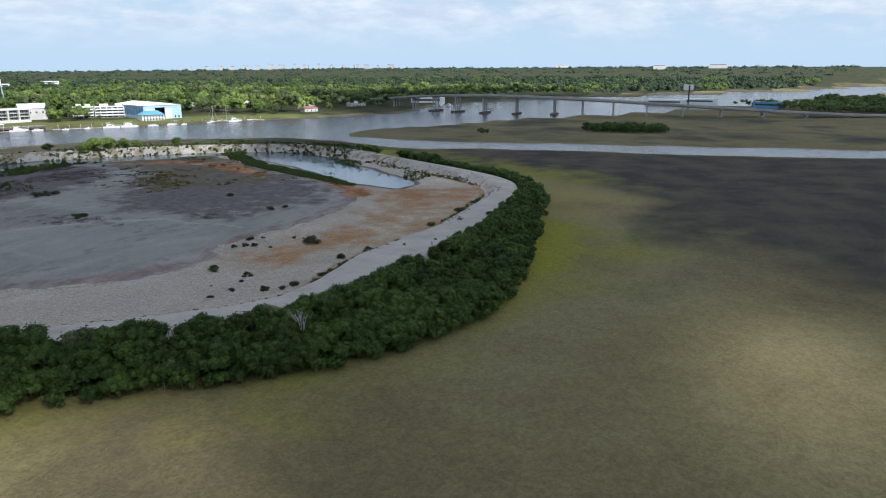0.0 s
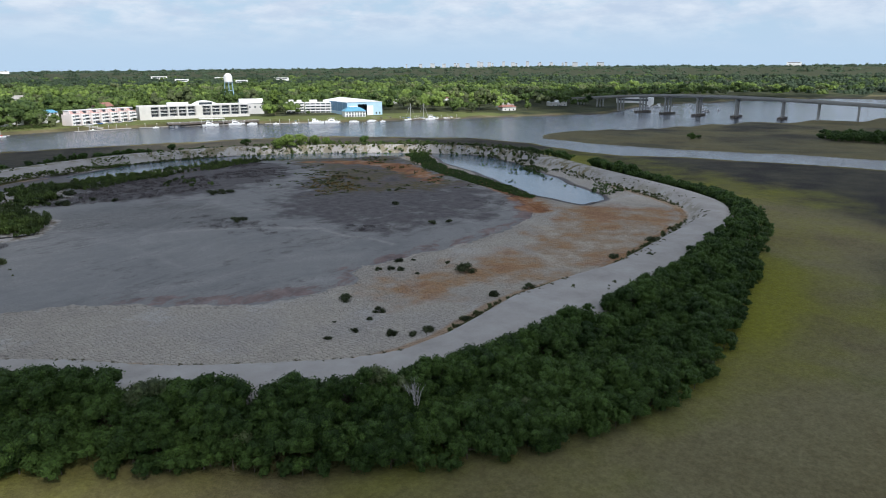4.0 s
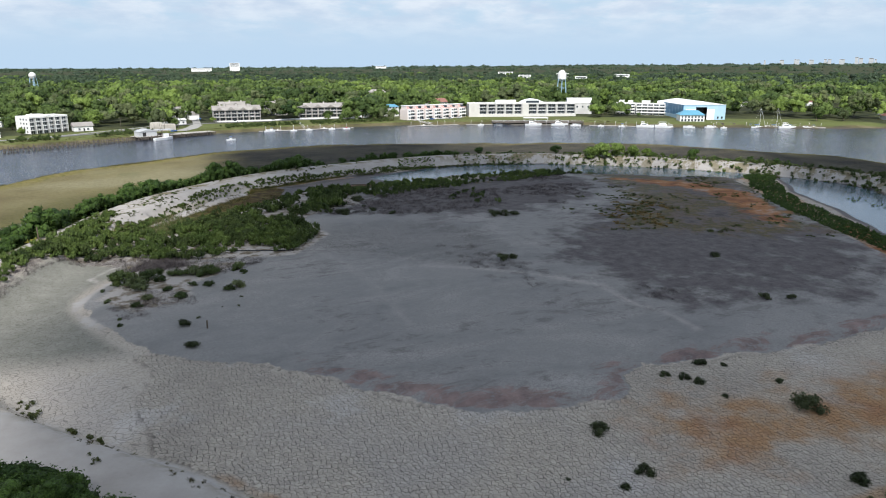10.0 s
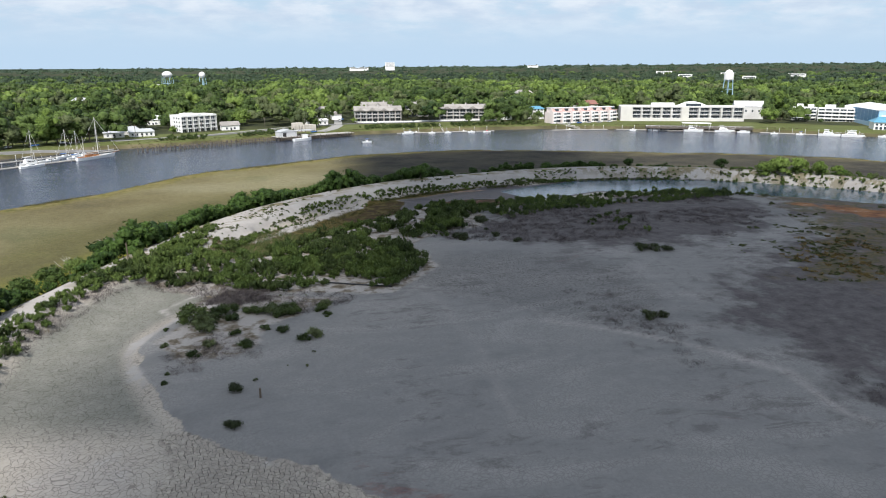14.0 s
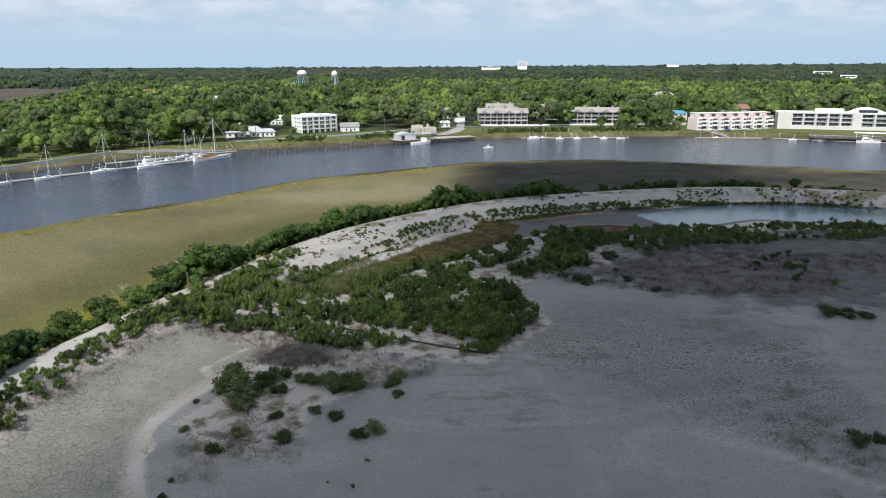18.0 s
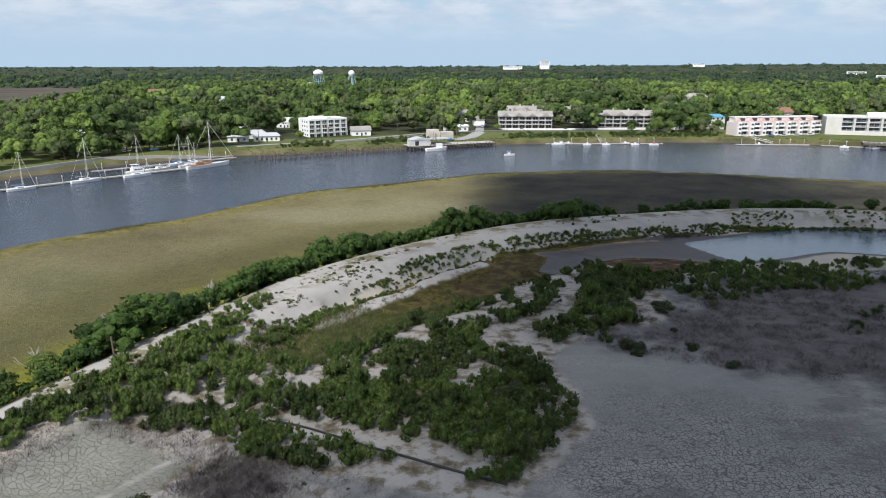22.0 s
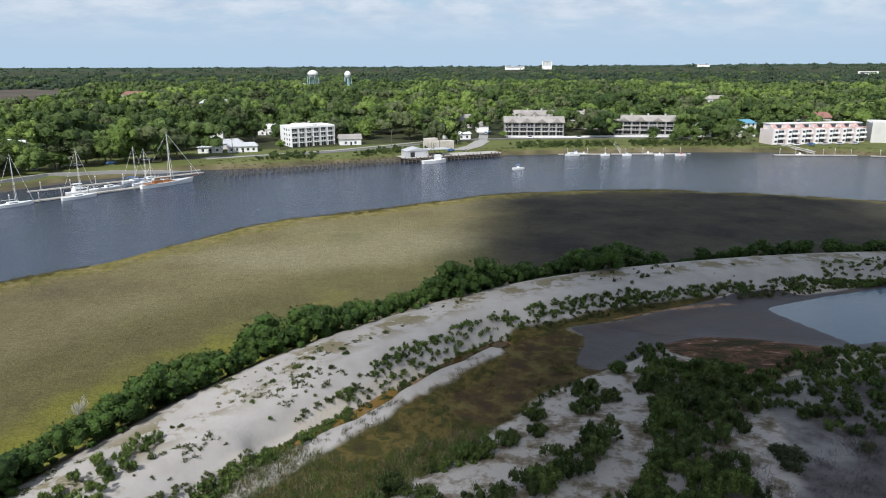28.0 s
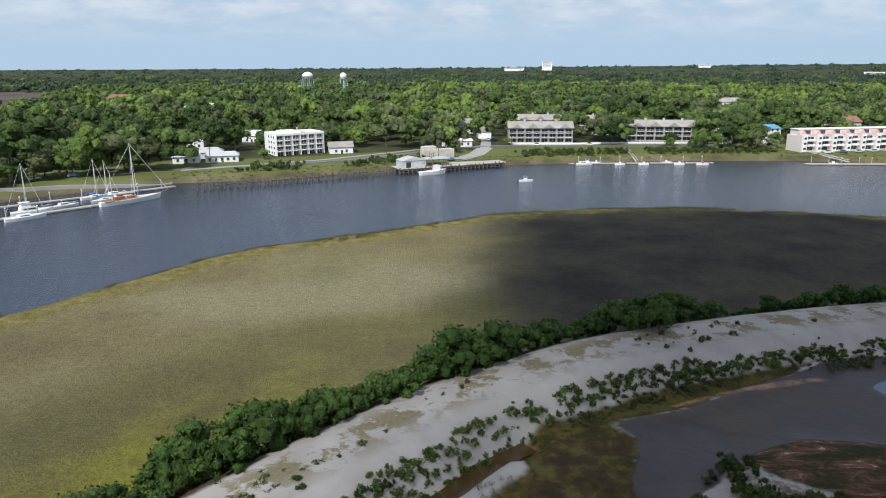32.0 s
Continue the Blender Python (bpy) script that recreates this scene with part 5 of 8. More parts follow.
OCHRE_PATCH, GREEN_PATCH = [(84, -38), (104, -40), (122, -26), (134, -8), (118, -4), (106, -16)], [(82, -20), (104, -6), (112, 8), (136, 16), (146, 8), (132, -18), (114, -36), (100, -24)]
ochre = spots_of(sprinkle(rng, (75, -70), (190, 50), 1.15, lambda px, py: (outline_distance(px, py, OCHRE_PATCH) + 9 * ripple(px, py, 4, 91) > -1) & (ripple(px, py, 2.2, 92) > -0.1), 0.55), 0.3, 1.2, 4)
greens = spots_of(sprinkle(rng, (75, -70), (190, 50), 1.25, lambda px, py: (outline_distance(px, py, GREEN_PATCH) + 11 * ripple(px, py, 5, 96) > -2) & (ripple(px, py, 2.2, 97) > 0.15), 0.45), 0.3, 1.2, 4)
greens += spots_of(sprinkle(rng, (85, -60), (215, 65), 1.8, lambda px, py: (outline_distance(px, py, WEEDS) > -3) & (ripple(px, py, 4, 98) > 0.35), 0.5), 0.4, 1.3, 4)
plant_stuff("ochre_weeds", MAT_KINDS, OCHRE, ochre, "low ochre and rust-coloured weeds on the silt", "weeds")
plant_stuff("green_weeds", MAT_KINDS, LEAF_WEED, greens, "low green weeds among ochre ones on the silt", "weeds")
REED_EAST = [(229, 34), (203, 6), (177, -22), (170, -52), (147, -86), (139, -90), (152, -52), (167, -20), (192, 12), (212, 36)]
ISLETS = [(206, -22), (204, -34), (201, -42), (172, -60), (196, -57), (187, -69), (176, -84), (192, -48)]
reeds = spots_of(sprinkle(rng, (130, -120), (250, 60), 1.05, lambda px, py: (outline_distance(px, py, REED_EAST) + 2 * ripple(px, py, 5, 56) > 0)), 0.7, 1.4, 4)
reeds += spots_of(sprinkle(rng, (130, -120), (250, 60), 1.6, lambda px, py: (np.abs(outline_distance(px, py, DIKE_R) - 15) < 5) & (px > 165) & (py < 10) & (ripple(px, py, 5, 57) > 0.05)), 0.7, 1.5, 4)
reeds += spots_of([(x + rng.normal() * 1.6, y + rng.normal() * 1.6) for x, y in ISLETS for _ in range(7)], 0.6, 1.1, 4)
reeds = [(x, y, max(z, 2.9), a, s, v) for x, y, z, a, s, v in reeds]
plant_stuff("reed_bank", TUFT_KINDS, LEAF_BELT, reeds, "dark green reeds along the pond's edge", "reeds")
meadow = spots_of(sprinkle(rng, (-40, 10), (30, 86), 0.95, lambda px, py: (outline_distance(px, py, MEADOW) > 0) & (ripple(px, py, 4, 58) > -0.25) & (pool_depth(px, py) < 0.4)), 0.4, 1.0, 4)
rushes = spots_of(sprinkle(rng, (-40, 10), (16, 56), 0.85, lambda px, py: (outline_distance(px, py, MEADOW) > -0.5) & (py < 44 + 8 * ripple(px, py, 6, 75)) & (ripple(px, py, 5, 76) > -0.25) & (pool_depth(px, py) < 0)), 0.8, 1.5, 4)
plant_stuff("rush_bed", STRAW_KINDS, LEAF_FRESH, [r for i, r in enumerate(rushes) if i % 3], "tall fresh green rushes in the wet hollow", "rushes")
plant_stuff("rush_bed", STRAW_KINDS, STRAW, rushes[::3], "dry tan rushes among the green ones", "rushes")
plant_stuff("rush_meadow", STRAW_KINDS, LEAF_WEED, [r for r in meadow if r[1] < 46 + 8 * math.sin(r[0] * 0.5)], "green rushes in the wet hollow behind the dike", "rushes")
plant_stuff("rush_meadow", STRAW_KINDS, GRASS, [r for r in meadow if r[1] >= 46 + 8 * math.sin(r[0] * 0.5)][::2], "brown and green rushes round the pool behind the dike", "rushes")

# single bushes on the cracked mud and on the mound
ROUND = [plant(270 + i, 1.5, 1.2, 8, 620, 0.13, 0.1, 0.8, True, 0.72) for i in range(4)]
singles = [(52.5, -126.5, 1.9), (22.8, -119.5, 1.15), (21.8, -129.5, 0.95), (50, -109, 0.9), (42, -110, 0.7), (44, -112, 0.75), (45, -114, 0.8), (53, -111, 0.5), (45, -119, 0.45), (56, -119, 0.6),
           (7, -132, 0.6), (12, -133, 0.7), (18, -131, 0.55), (15, -139, 0.95), (13, -127, 0.35), (17, -142, 0.7), (20, -143, 0.9), (43, -141, 1.0), (51, -144, 1.1), (28, -145, 0.8), (84, -147, 1.0),
           (48.5, -48, 1.2), (51.5, -47.5, 0.95), (-22.2, -70.5, 0.95), (-22.5, -60, 1.0), (98, -151, 1.5), (96, -66, 1.0), (83, -92, 1.0), (88, -94, 0.8), (70, -4, 1.5), (73, -5, 1.4), (76, -6, 1.2), (41, 38, 1.5), (30, 17, 1.5), (39, 18, 1.1), (43, 11, 1), (29, 29, 1), (49, 49, 1.1), (52, 44, 1), (39, 60, 1.2), (39, 26, 0.6), (40, 39, 1.2), (40, 36, 1.3), (51, 40, 0.9), (29, 19, 1.2), (30, 16, 1.1)]
west = [(-32, -29, 2.3), (-34, -22, 1.4), (-30, -32, 1.9), (-28, -28, 1.7), (-26, -26, 1.6), (-29, -35, 1.6), (-25, -31, 1.3), (-22, -27, 1.2), (-17.5, -29, 1.7), (-15, -28, 1.4), (-9, -29, 1.1), (-8, -27, 1.0), (-16, -31, 1.5), (-14, -30, 1.2), (-11, -43, 1.4), (-12.5, -44, 1.0), (-22, -44, 1.1), (-28, -42, 0.9), (-30, -46, 1.0), (-16, -39, 0.9),
        (-35, -41, 0.7), (-9, -30, 1.0), (-8, -33, 0.8), (-33, -52, 0.4), (-33, -55, 0.5), (-36, -33, 0.5), (-19, -37, 0.8), (-20, -28, 1.2), (-24, -38, 0.9)]
zs = height_at([s[:2] for s in singles + west])
plant_things("bush", ROUND, [LEAF_DULL, LEAF_OLIVE, LEAF_SHRUB], [(x, y, z - 0.1, rng.uniform(0, 360), s, int(rng.integers(4)), 0 if i < len(singles) else 2 if i % 3 else 1) for i, ((x, y, s), z) in enumerate(zip(singles + west, zs))],
             ["single rounded dark green bush on dry ground", "dry olive-green bush on grey silt", "leafy green bush on the pale sand spit"], "bush", "single bushes in the basin")
verge = spots_of(sprinkle(rng, (-75, -60), (0, 85), 1.0, lambda px, py: (outline_distance(px, py, DIKE_R) > -3.6) & (outline_distance(px, py, DIKE_R) < 4.2) & (py > -58) & (np.abs(outline_distance(px, py, DIKE_R) - 0.6) > 1.2 + 1.6 * ripple(px, py, 4, 88)) & (ripple(px, py, 3, 89) > 0.0), 0.55), 0.25, 0.9, 4)
verge += spots_of(sprinkle(rng, (-52, 4), (8, 88), 0.9, lambda px, py: (outline_distance(px, py, DIKE_R) > 0) & (outline_distance(px, py, DIKE_R) < 9.5) & (ripple(px, py, 3, 77) > 0.38), 0.6), 0.3, 0.95, 4)
plant_stuff("crest_weeds", MAT_KINDS, LEAF_WEED, verge, "low weeds creeping over the sand crest of the dike", "weeds")
slope = sprinkle(rng, (-66, -60), (215, 124), 3.0, lambda px, py: (outline_distance(px, py, DIKE_R) > 2.2) & (outline_distance(px, py, DIKE_R) < np.where(px < -34, 8, 10)) & (py > -px * 0.2 - 35) & (ripple(px, py, 3, 71) < 0.75) & ((py < 24) | (ripple(px, py, 4, 73) > np.where(px < 0, -0.1, 0.4))), 0.32)
slope = np.concatenate([slope, sprinkle(rng, (-50, 6), (4, 88), 2.1, lambda px, py: (outline_distance(px, py, DIKE_R) > 2) & (outline_distance(px, py, DIKE_R) < 10) & (ripple(px, py, 3, 79) > -0.1), 0.28)])
zs = height_at(slope)
plant_things("bush", ROUND, [LEAF_FRESH, LEAF_WEED], [(x, y, z - 0.05, rng.uniform(0, 360), rng.uniform(0.15, 0.48), int(rng.integers(4)), int(rng.uniform() < 0.35)) for (x, y), z in zip(slope, zs)],
             ["small green bush rooted in the sand slope", "small olive bush on the sand slope"], "bush", "bushes on the dike slope")
# taller bushes along the north bank and at the dike's far corner
TALL = [plant(280 + i, 6.0, 3.0, 14, 1300, 0.30, 0.2) for i in range(4)]
spots = [(36, 110, 1.0), (163, 104, 0.9), (205, 84, 1.0), (174, 91, 1.2), (179, 88, 1.35), (185, 86, 1.3), (191, 80, 1.1), (182, 93, 1.2), (197, 78, 0.8),  (213, 64, 1.0), (110, 128, 0.7), (130, 122, 0.75), (86, 126, 0.7),
         (-16, 83, 1.05), (-21, 79, 1.15), (-27, 73, 1.2), (-31, 69, 1.0), (-36, 60, 1.15), (-40, 54, 1.0), (-44, 47, 0.85), (-62, 12, 1.0), (-66, 5, 1.2), (-70, -2, 1.25), (-73, -10, 1.1), (-9, 90, 0.85), (-1, 98, 0.9), (9, 104, 0.95), (17, 109, 1.0), (26, 113, 0.8), (43, 119, 1.1), (49, 121, 0.8), (96, 131, 0.9), (118, 131, 0.9), (60, 122, 0.7), (245, 40, 0.8), (252, 10, 0.9), (250, -20, 0.8), (244, -40, 0.7), (408, -50, 0.9), (414, -53, 0.6), (422, -46, 0.5)]
zs = height_at([s[:2] for s in spots])
plant_things("tall_bush", TALL, [LEAF_BELT, LEAF_LIME, LEAF_FRESH], [(x, y, z - 0.1, rng.uniform(0, 360), s, i % 4, 1 if 3 <= i <= 8 else 2 if x < 10 else 0) for i, ((x, y, s), z) in enumerate(zip(spots, zs))],
             ["tall dense green bush outside the dike", "tall yellow-green bush at the dike's corner", "tall leafy green tree on the outer slope of the dike"], "bush", "tall bushes on the bank")
hammock = spots_of(sprinkle(rng, (440, -185), (500, -110), 4.0, lambda px, py: np.hypot((px - 470) / 22, (py + 148) / 34) < 1), 0.7, 1.3, 4)
plant_stuff("thicket_islet", BELT_FAR, LEAF_BELT, hammock, "dark cluster of shrubs on the marsh islet", "thicket")


def dead_tree(x, y, z, h, seed):
    """A bleached leafless tree with forked limbs."""
    r = np.random.default_rng(seed)
    verts, faces = [], []

    def grow(a, way, length, w, level):
        b = a + way * length
        limb(verts, faces, a, b, w, w * 0.62, 5)
        if level:
            for _ in range(4 if level > 2 else 3):
                bend = Vector(r.normal(size=3)) * 0.36
                nxt = (way + bend + Vector((0, 0, 0.28))).normalized()
                grow(a + way * length * r.uniform(0.45, 1.0), nxt, length * r.uniform(0.5, 0.78), w * 0.58, level - 1)

    grow(Vector((0, 0, -0.3)), Vector((r.normal() * 0.06, r.normal() * 0.06, 1)).normalized(), h * 0.40, h * 0.017, 4)
    ob = new("dead_tree", mesh_of("dead_tree", verts, faces, [DEADWOOD]))
    ob.matrix_world = pose(x, y, z)
    tagged(ob, "bleached leafless dead tree standing among green shrubs", "tree", "dead trees")


dead = [(-3, -160, 7.5, 1), (-54, 20, 8.5, 2), (-49.9, 51.0, 8.5, 3), (-64, 13, 7.5, 4), (-21, 76, 6.5, 5), (33, -178, 4.5, 6), (8, -170, 4, 7), (-59.7, 31.6, 9, 8)]
for (x, y, h, seed), z in zip(dead, height_at([d[:2] for d in dead])):
    dead_tree(x, y, z, h, seed)

# woods of the mainland
WOOD_KINDS = [plant(300 + i, 10.5 + 2.2 * (i % 4), 4.8 + 1.3 * (i % 3), 12, 380, 0.56, 0.30, 0.85, False, 0.88, 5, 0.82) for i in range(9)]
TREE_KINDS = [plant(320 + i, 10 + 2.2 * (i % 3), 4.8 + 0.6 * (i % 2), 14, 1100, 0.46, 0.28, 0.85, True, 0.80) for i in range(6)]
FAR_KINDS = [plant(340 + i, 11.5 + 2.0 * (i % 3), 7.0, 6, 50, 1.25, 0.40, 0.75, False, 0.90, 4, 0.85) for i in range(5)]
BUILT = [(-47, 396, 14), (-74, 370, 18), (58, 420, 24), (133, 426, 26), (98, 462, 14), (65, 472, 18), (220, 385, 22), (200, 380, 18), (240, 388, 18), (275, 385, 20), (300, 378, 20), (325, 368, 20), (345, 358, 18), (360, 370, 16), (402, 350, 20), (418, 332, 20),
         (430, 285, 34), (440, 310, 34), (448, 330, 30), (194, 418, 11), (245, 430, 12), (-125, 342, 10), (-108, 346, 11), (-118, 358, 11), (-144, 402, 11), (-54, 377, 9), (10, 404, 11), (-190, 314, 16), (27, 440, 9), (30, 480, 9), (34, 540, 9), (22, 405, 14),
         (-2, 356, 14), (73, 410, 8), (-42, 357, 8), (-76, 334, 8), (-20, 374, 10), (-90, 345, 10), (568, 206, 11), (608, 236, 11), (672, 204, 13), (470, 560, 11), (459, 546, 16), (446, 530, 14), (452, 560, 12), (-170, 345, 13), (-174, 333, 9), (-115, 420, 9), (-116, 411, 8), (247, 598, 14), (22, 505, 11), (20, 495, 9), (167, 408, 8), (-45, 582, 9), (-211, 604, 15), (-355, 766, 18),
         (-252, 332, 16), (-222, 344, 14), (594, 382, 14), (620, 362, 13), (670, 352, 13), (733, 322, 16), (79, 480, 9), (147, 450, 10), (20, 446, 9)]
OPEN = [[(-112, 312), (-60, 328), (-5, 372), (-20, 394), (-50, 386), (-100, 374), (-114, 350)], [(10, 380), (40, 380), (44, 412), (14, 412)], [(372, 330), (420, 250), (500, 200), (560, 190), (500, 260), (470, 300), (420, 320)],
        [(-815, 1200), (-600, 1190), (-425, 748), (-395, 650), (-430, 560), (-900, 540)]]


def bearing_ok(px, py, slack=0.0):
    a = np.degrees(np.arctan2(px + 30, py + 60))
    return (a > -39 - slack) & (a < 100 + slack)


def wood_zone(low, high):
    def keep(px, py):
        r = np.hypot(px, py)
        ok = (r >= low) & (r < high) & bearing_ok(px, py) & (land_distance(px, py)[2] > 14)
        ok &= (land_distance(px, py)[2] > 40) | (px < -112)
        for line in OPEN:
            ok &= outline_distance(px, py, line) < 0
        for x, y, reach in BUILT:
            ok &= np.hypot(px - x, py - y) > reach
        return ok
    return keep


for low, high, gap, kinds, base_scale in ((250, 620, 14.5, WOOD_KINDS, 1.34), (620, 1250, 20.0, FAR_KINDS, 1.35), (1250, 2400, 37, FAR_KINDS, 2.2), (2400, 4960, 80, FAR_KINDS, 4.8)):
    pts = sprinkle(rng, (-high, -high * 0.3), (high, high), gap, wood_zone(low, high))
    pz = height_at(pts) if len(pts) else []
    rows = [(x, y, (z if base_scale < 1.4 else z - (base_scale - 1) * (12.9 if base_scale < 3 else 13.0)), rng.uniform(0, 360), base_scale * ((rng.uniform(0.62, 1.12) + 0.22 * (rng.uniform() < 0.12)) if base_scale < 1.4 else rng.uniform(0.84, 1.04)), int(rng.integers(len(kinds)))) for (x, y), z in zip(pts, pz)]
    third = [[], [], []]
    for r in rows:
        k = math.sin(r[0] * 0.021 + 1.3) + math.sin(r[1] * 0.027) + rng.normal() * 1.0
        third[0 if k < 0.4 else (1 if k < 1.15 else 2)].append(r)
    # woods beyond 1250 m take the leaf colour with haze painted in
    for part_rows, leaf, label in zip(third, (LEAF_WOOD, LEAF_OLIVE, LEAF_LIME) if base_scale < 1.4 else (LEAF_HAZY, LEAF_HAZY, LEAF_WOOD if base_scale < 3 else LEAF_HAZY), ("dark green", "olive green", "fresh yellow-green")):
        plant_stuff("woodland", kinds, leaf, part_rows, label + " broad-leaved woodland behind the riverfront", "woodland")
# trees that stand singly along the riverfront
front = [(-177, 282, 1.15), (-171, 290, 1.28), (-164, 303, 1.22), (-157, 311, 1.28), (-140, 311, 1.28), (-134, 316, 1.34), (-147, 322, 1.41), (-200, 290, 1.28), (-206, 324, 1.41), (-190, 262, 1.15), (-215, 300, 1.41), (-225, 270, 1.28),
         (-48, 402, 1.5), (-21, 398, 1.1), (-10, 390, 1.0), (4, 384, 0.8), (7, 378, 0.7), (-90, 352, 0.5), (146, 397, 1.15), (131, 404, 0.8), (160, 399, 1.35), (172, 386, 1.2), (178, 396, 1.3), (43, 436, 0.8), (100, 448, 0.85), (86, 440, 0.75),
         (-112, 378, 1.28), (-100, 395, 1.1), (-128, 385, 1.41), (-66, 395, 1.2), (-58, 400, 1.1), (38, 410, 0.45), (372, 345, 0.9), (382, 352, 0.95), (378, 366, 1.0), (388, 330, 0.5), (394, 322, 0.45), (520, 215, 1.0), (500, 225, 1.1), (540, 228, 1.2), (585, 190, 0.9), (560, 235, 1.1),
         (140, 390, 0.8), (150, 386, 0.95), (164, 382, 1.05), (178, 380, 0.85), (128, 394, 0.6), (186, 392, 0.8), (204, 402, 0.9), (228, 406, 0.85), (246, 412, 0.8), (-184, 278, 1.28), (-196, 270, 1.41), (-178, 288, 1.41), (-208, 284, 1.47), (-160, 300, 1.22), (-150, 308, 1.15), (-172, 300, 1.47), (-220, 262, 1.41), (-232, 250, 1.28), (-240, 268, 1.54), (118, 444, 0.9), (168, 424, 1.0), (212, 412, 1.0), (222, 420, 1.1), (280, 412, 1.0), (310, 404, 1.1), (264, 420, 1.0), (330, 395, 1.0)]
zs = height_at([f[:2] for f in front])
plant_things("tree", TREE_KINDS, [LEAF_WOOD, LEAF_LIME, LEAF_OLIVE], [(x, y, z - 0.1, rng.uniform(0, 360), s, i % 6, 1 if i in (12, 17, 31) else (2 if i % 4 == 1 else 0)) for i, ((x, y, s), z) in enumerate(zip(front, zs))],
             ["full green broad-leaved tree on the riverfront lawn", "bright yellow-green tree beside the white flats", "olive-green spreading tree by the river road"], "tree", "trees along the riverfront")
bank = spots_of(sprinkle(rng, (-110, 290), (520, 420), 3.2, lambda px, py: (land_distance(px, py)[2] > 7) & (land_distance(px, py)[2] < 26) & (ripple(px, py, 8, 81) > np.where((px > 24) & (px < 190), -0.55, 0.05)) & (np.hypot(px - 18, py - 366) > 24)
                                  & (outline_distance(px, py, [(180, 340), (180, 400), (420, 330), (480, 260), (440, 200)]) < 0)), 0.5, 1.3, 5)
verge = spots_of(sprinkle(rng, (-120, 290), (420, 400), 2.4, lambda px, py: (land_distance(px, py)[2] > 1.5) & (land_distance(px, py)[2] < 13) & (ripple(px, py, 5, 95) > -0.2), 0.7), 0.6, 1.3, 4)
plant_stuff("bank_grass", STRAW_KINDS, GRASS, verge, "rough yellow-green grass on the river bank", "grass")
plant_stuff("bank_shrubs", SHRUB_KINDS, LEAF_SHRUB, bank, "rough shrubs along the river bank", "shrubs")
far_trees = spots_of(sprinkle(rng, (690, -430), (900, -200), 11, lambda px, py: (outline_distance(px, py, [(735, -300), (800, -290), (880, -220), (900, -420), (735, -420)]) > 0)), 0.6, 0.95, 5)
far_trees += spots_of(sprinkle(rng, (690, -700), (1100, -330), 14, lambda px, py: (outline_distance(px, py, [(740, -345), (900, -300), (1100, -360), (1000, -680), (800, -640)]) > 0)), 0.7, 1.1, 5)
plant_stuff("woodland_islet", FAR_KINDS, LEAF_WOOD, far_trees, "green wood on the islet beyond the bridge", "woodland")

# rough grass along the edge of the marsh, and on the tidal shelf
edge = spots_of(sprinkle(rng, (-112, 118), (335, 248), 1.9, lambda px, py: (land_distance(px, py)[0] > 0.2) & (land_distance(px, py)[0] < 4.5 + 3 * ripple(px, py, 9, 93)) & (ripple(px, py, 4, 94) > -0.5)), 0.7, 1.5, 4)
plant_stuff("marsh_grass", STRAW_KINDS, GRASS, edge, "tall yellow-green cordgrass along the marsh edge", "grass")


def timber_post(x, y, height, seed):
    verts, faces = [], []
    limb(verts, faces, (0, 0, -0.4), (0.05, 0.02, height), 0.17, 0.14, 8)
    ob = new("post", mesh_of("post", verts, faces, [BARK]))
    ob.matrix_world = pose(x, y, float(height_at([(x, y)])[0]), 2, -3, 40)
    tagged(ob, "weathered dark timber post on the dike crest" if height > 2 else "short dark stump on the silt", "post")


timber_post(-51, 11.5, 3.6, 1)
timber_post(-19, -63, 1.5, 2)


def drain_pipe():
    """A black discharge pipe that lies along the sand bank."""
    line = [(-24, -4), (-20, -5.2), (-15, -8), (-10, -11), (-6, -13), (0, -16.5), (6, -19.5)]
    zs_ = height_at(line)
    curve = bpy.data.curves.new("discharge_pipe", "CURVE")
    curve.dimensions, curve.bevel_depth, curve.bevel_resolution = "3D", 0.16, 2
    run = curve.splines.new("NURBS")
    run.points.add(len(line) - 1)
    run.use_endpoint_u, run.order_u = True, 3
    for p, (x, y), z in zip(run.points, line, zs_):
        p.co = (x, y, z + 0.16, 1)
    curve.materials.append(painted("black_pipe", (0.025, 0.025, 0.027), 0.5))
    tagged(new("discharge_pipe", curve), "long black discharge pipe lying on pale sand", "pipe")


drain_pipe()
mud_plates()

# ---- building blocks ----
def box(bm, x0, y0, z0, x1, y1, z1):
    vs = [bm.verts.new(p) for p in ((x0, y0, z0), (x1, y0, z0), (x1, y1, z0), (x0, y1, z0), (x0, y0, z1), (x1, y0, z1), (x1, y1, z1), (x0, y1, z1))]
    for f in ((3, 2, 1, 0), (4, 5, 6, 7), (0, 1, 5, 4), (1, 2, 6, 5), (2, 3, 7, 6), (3, 0, 4, 7)):
        bm.faces.new([vs[i] for i in f])


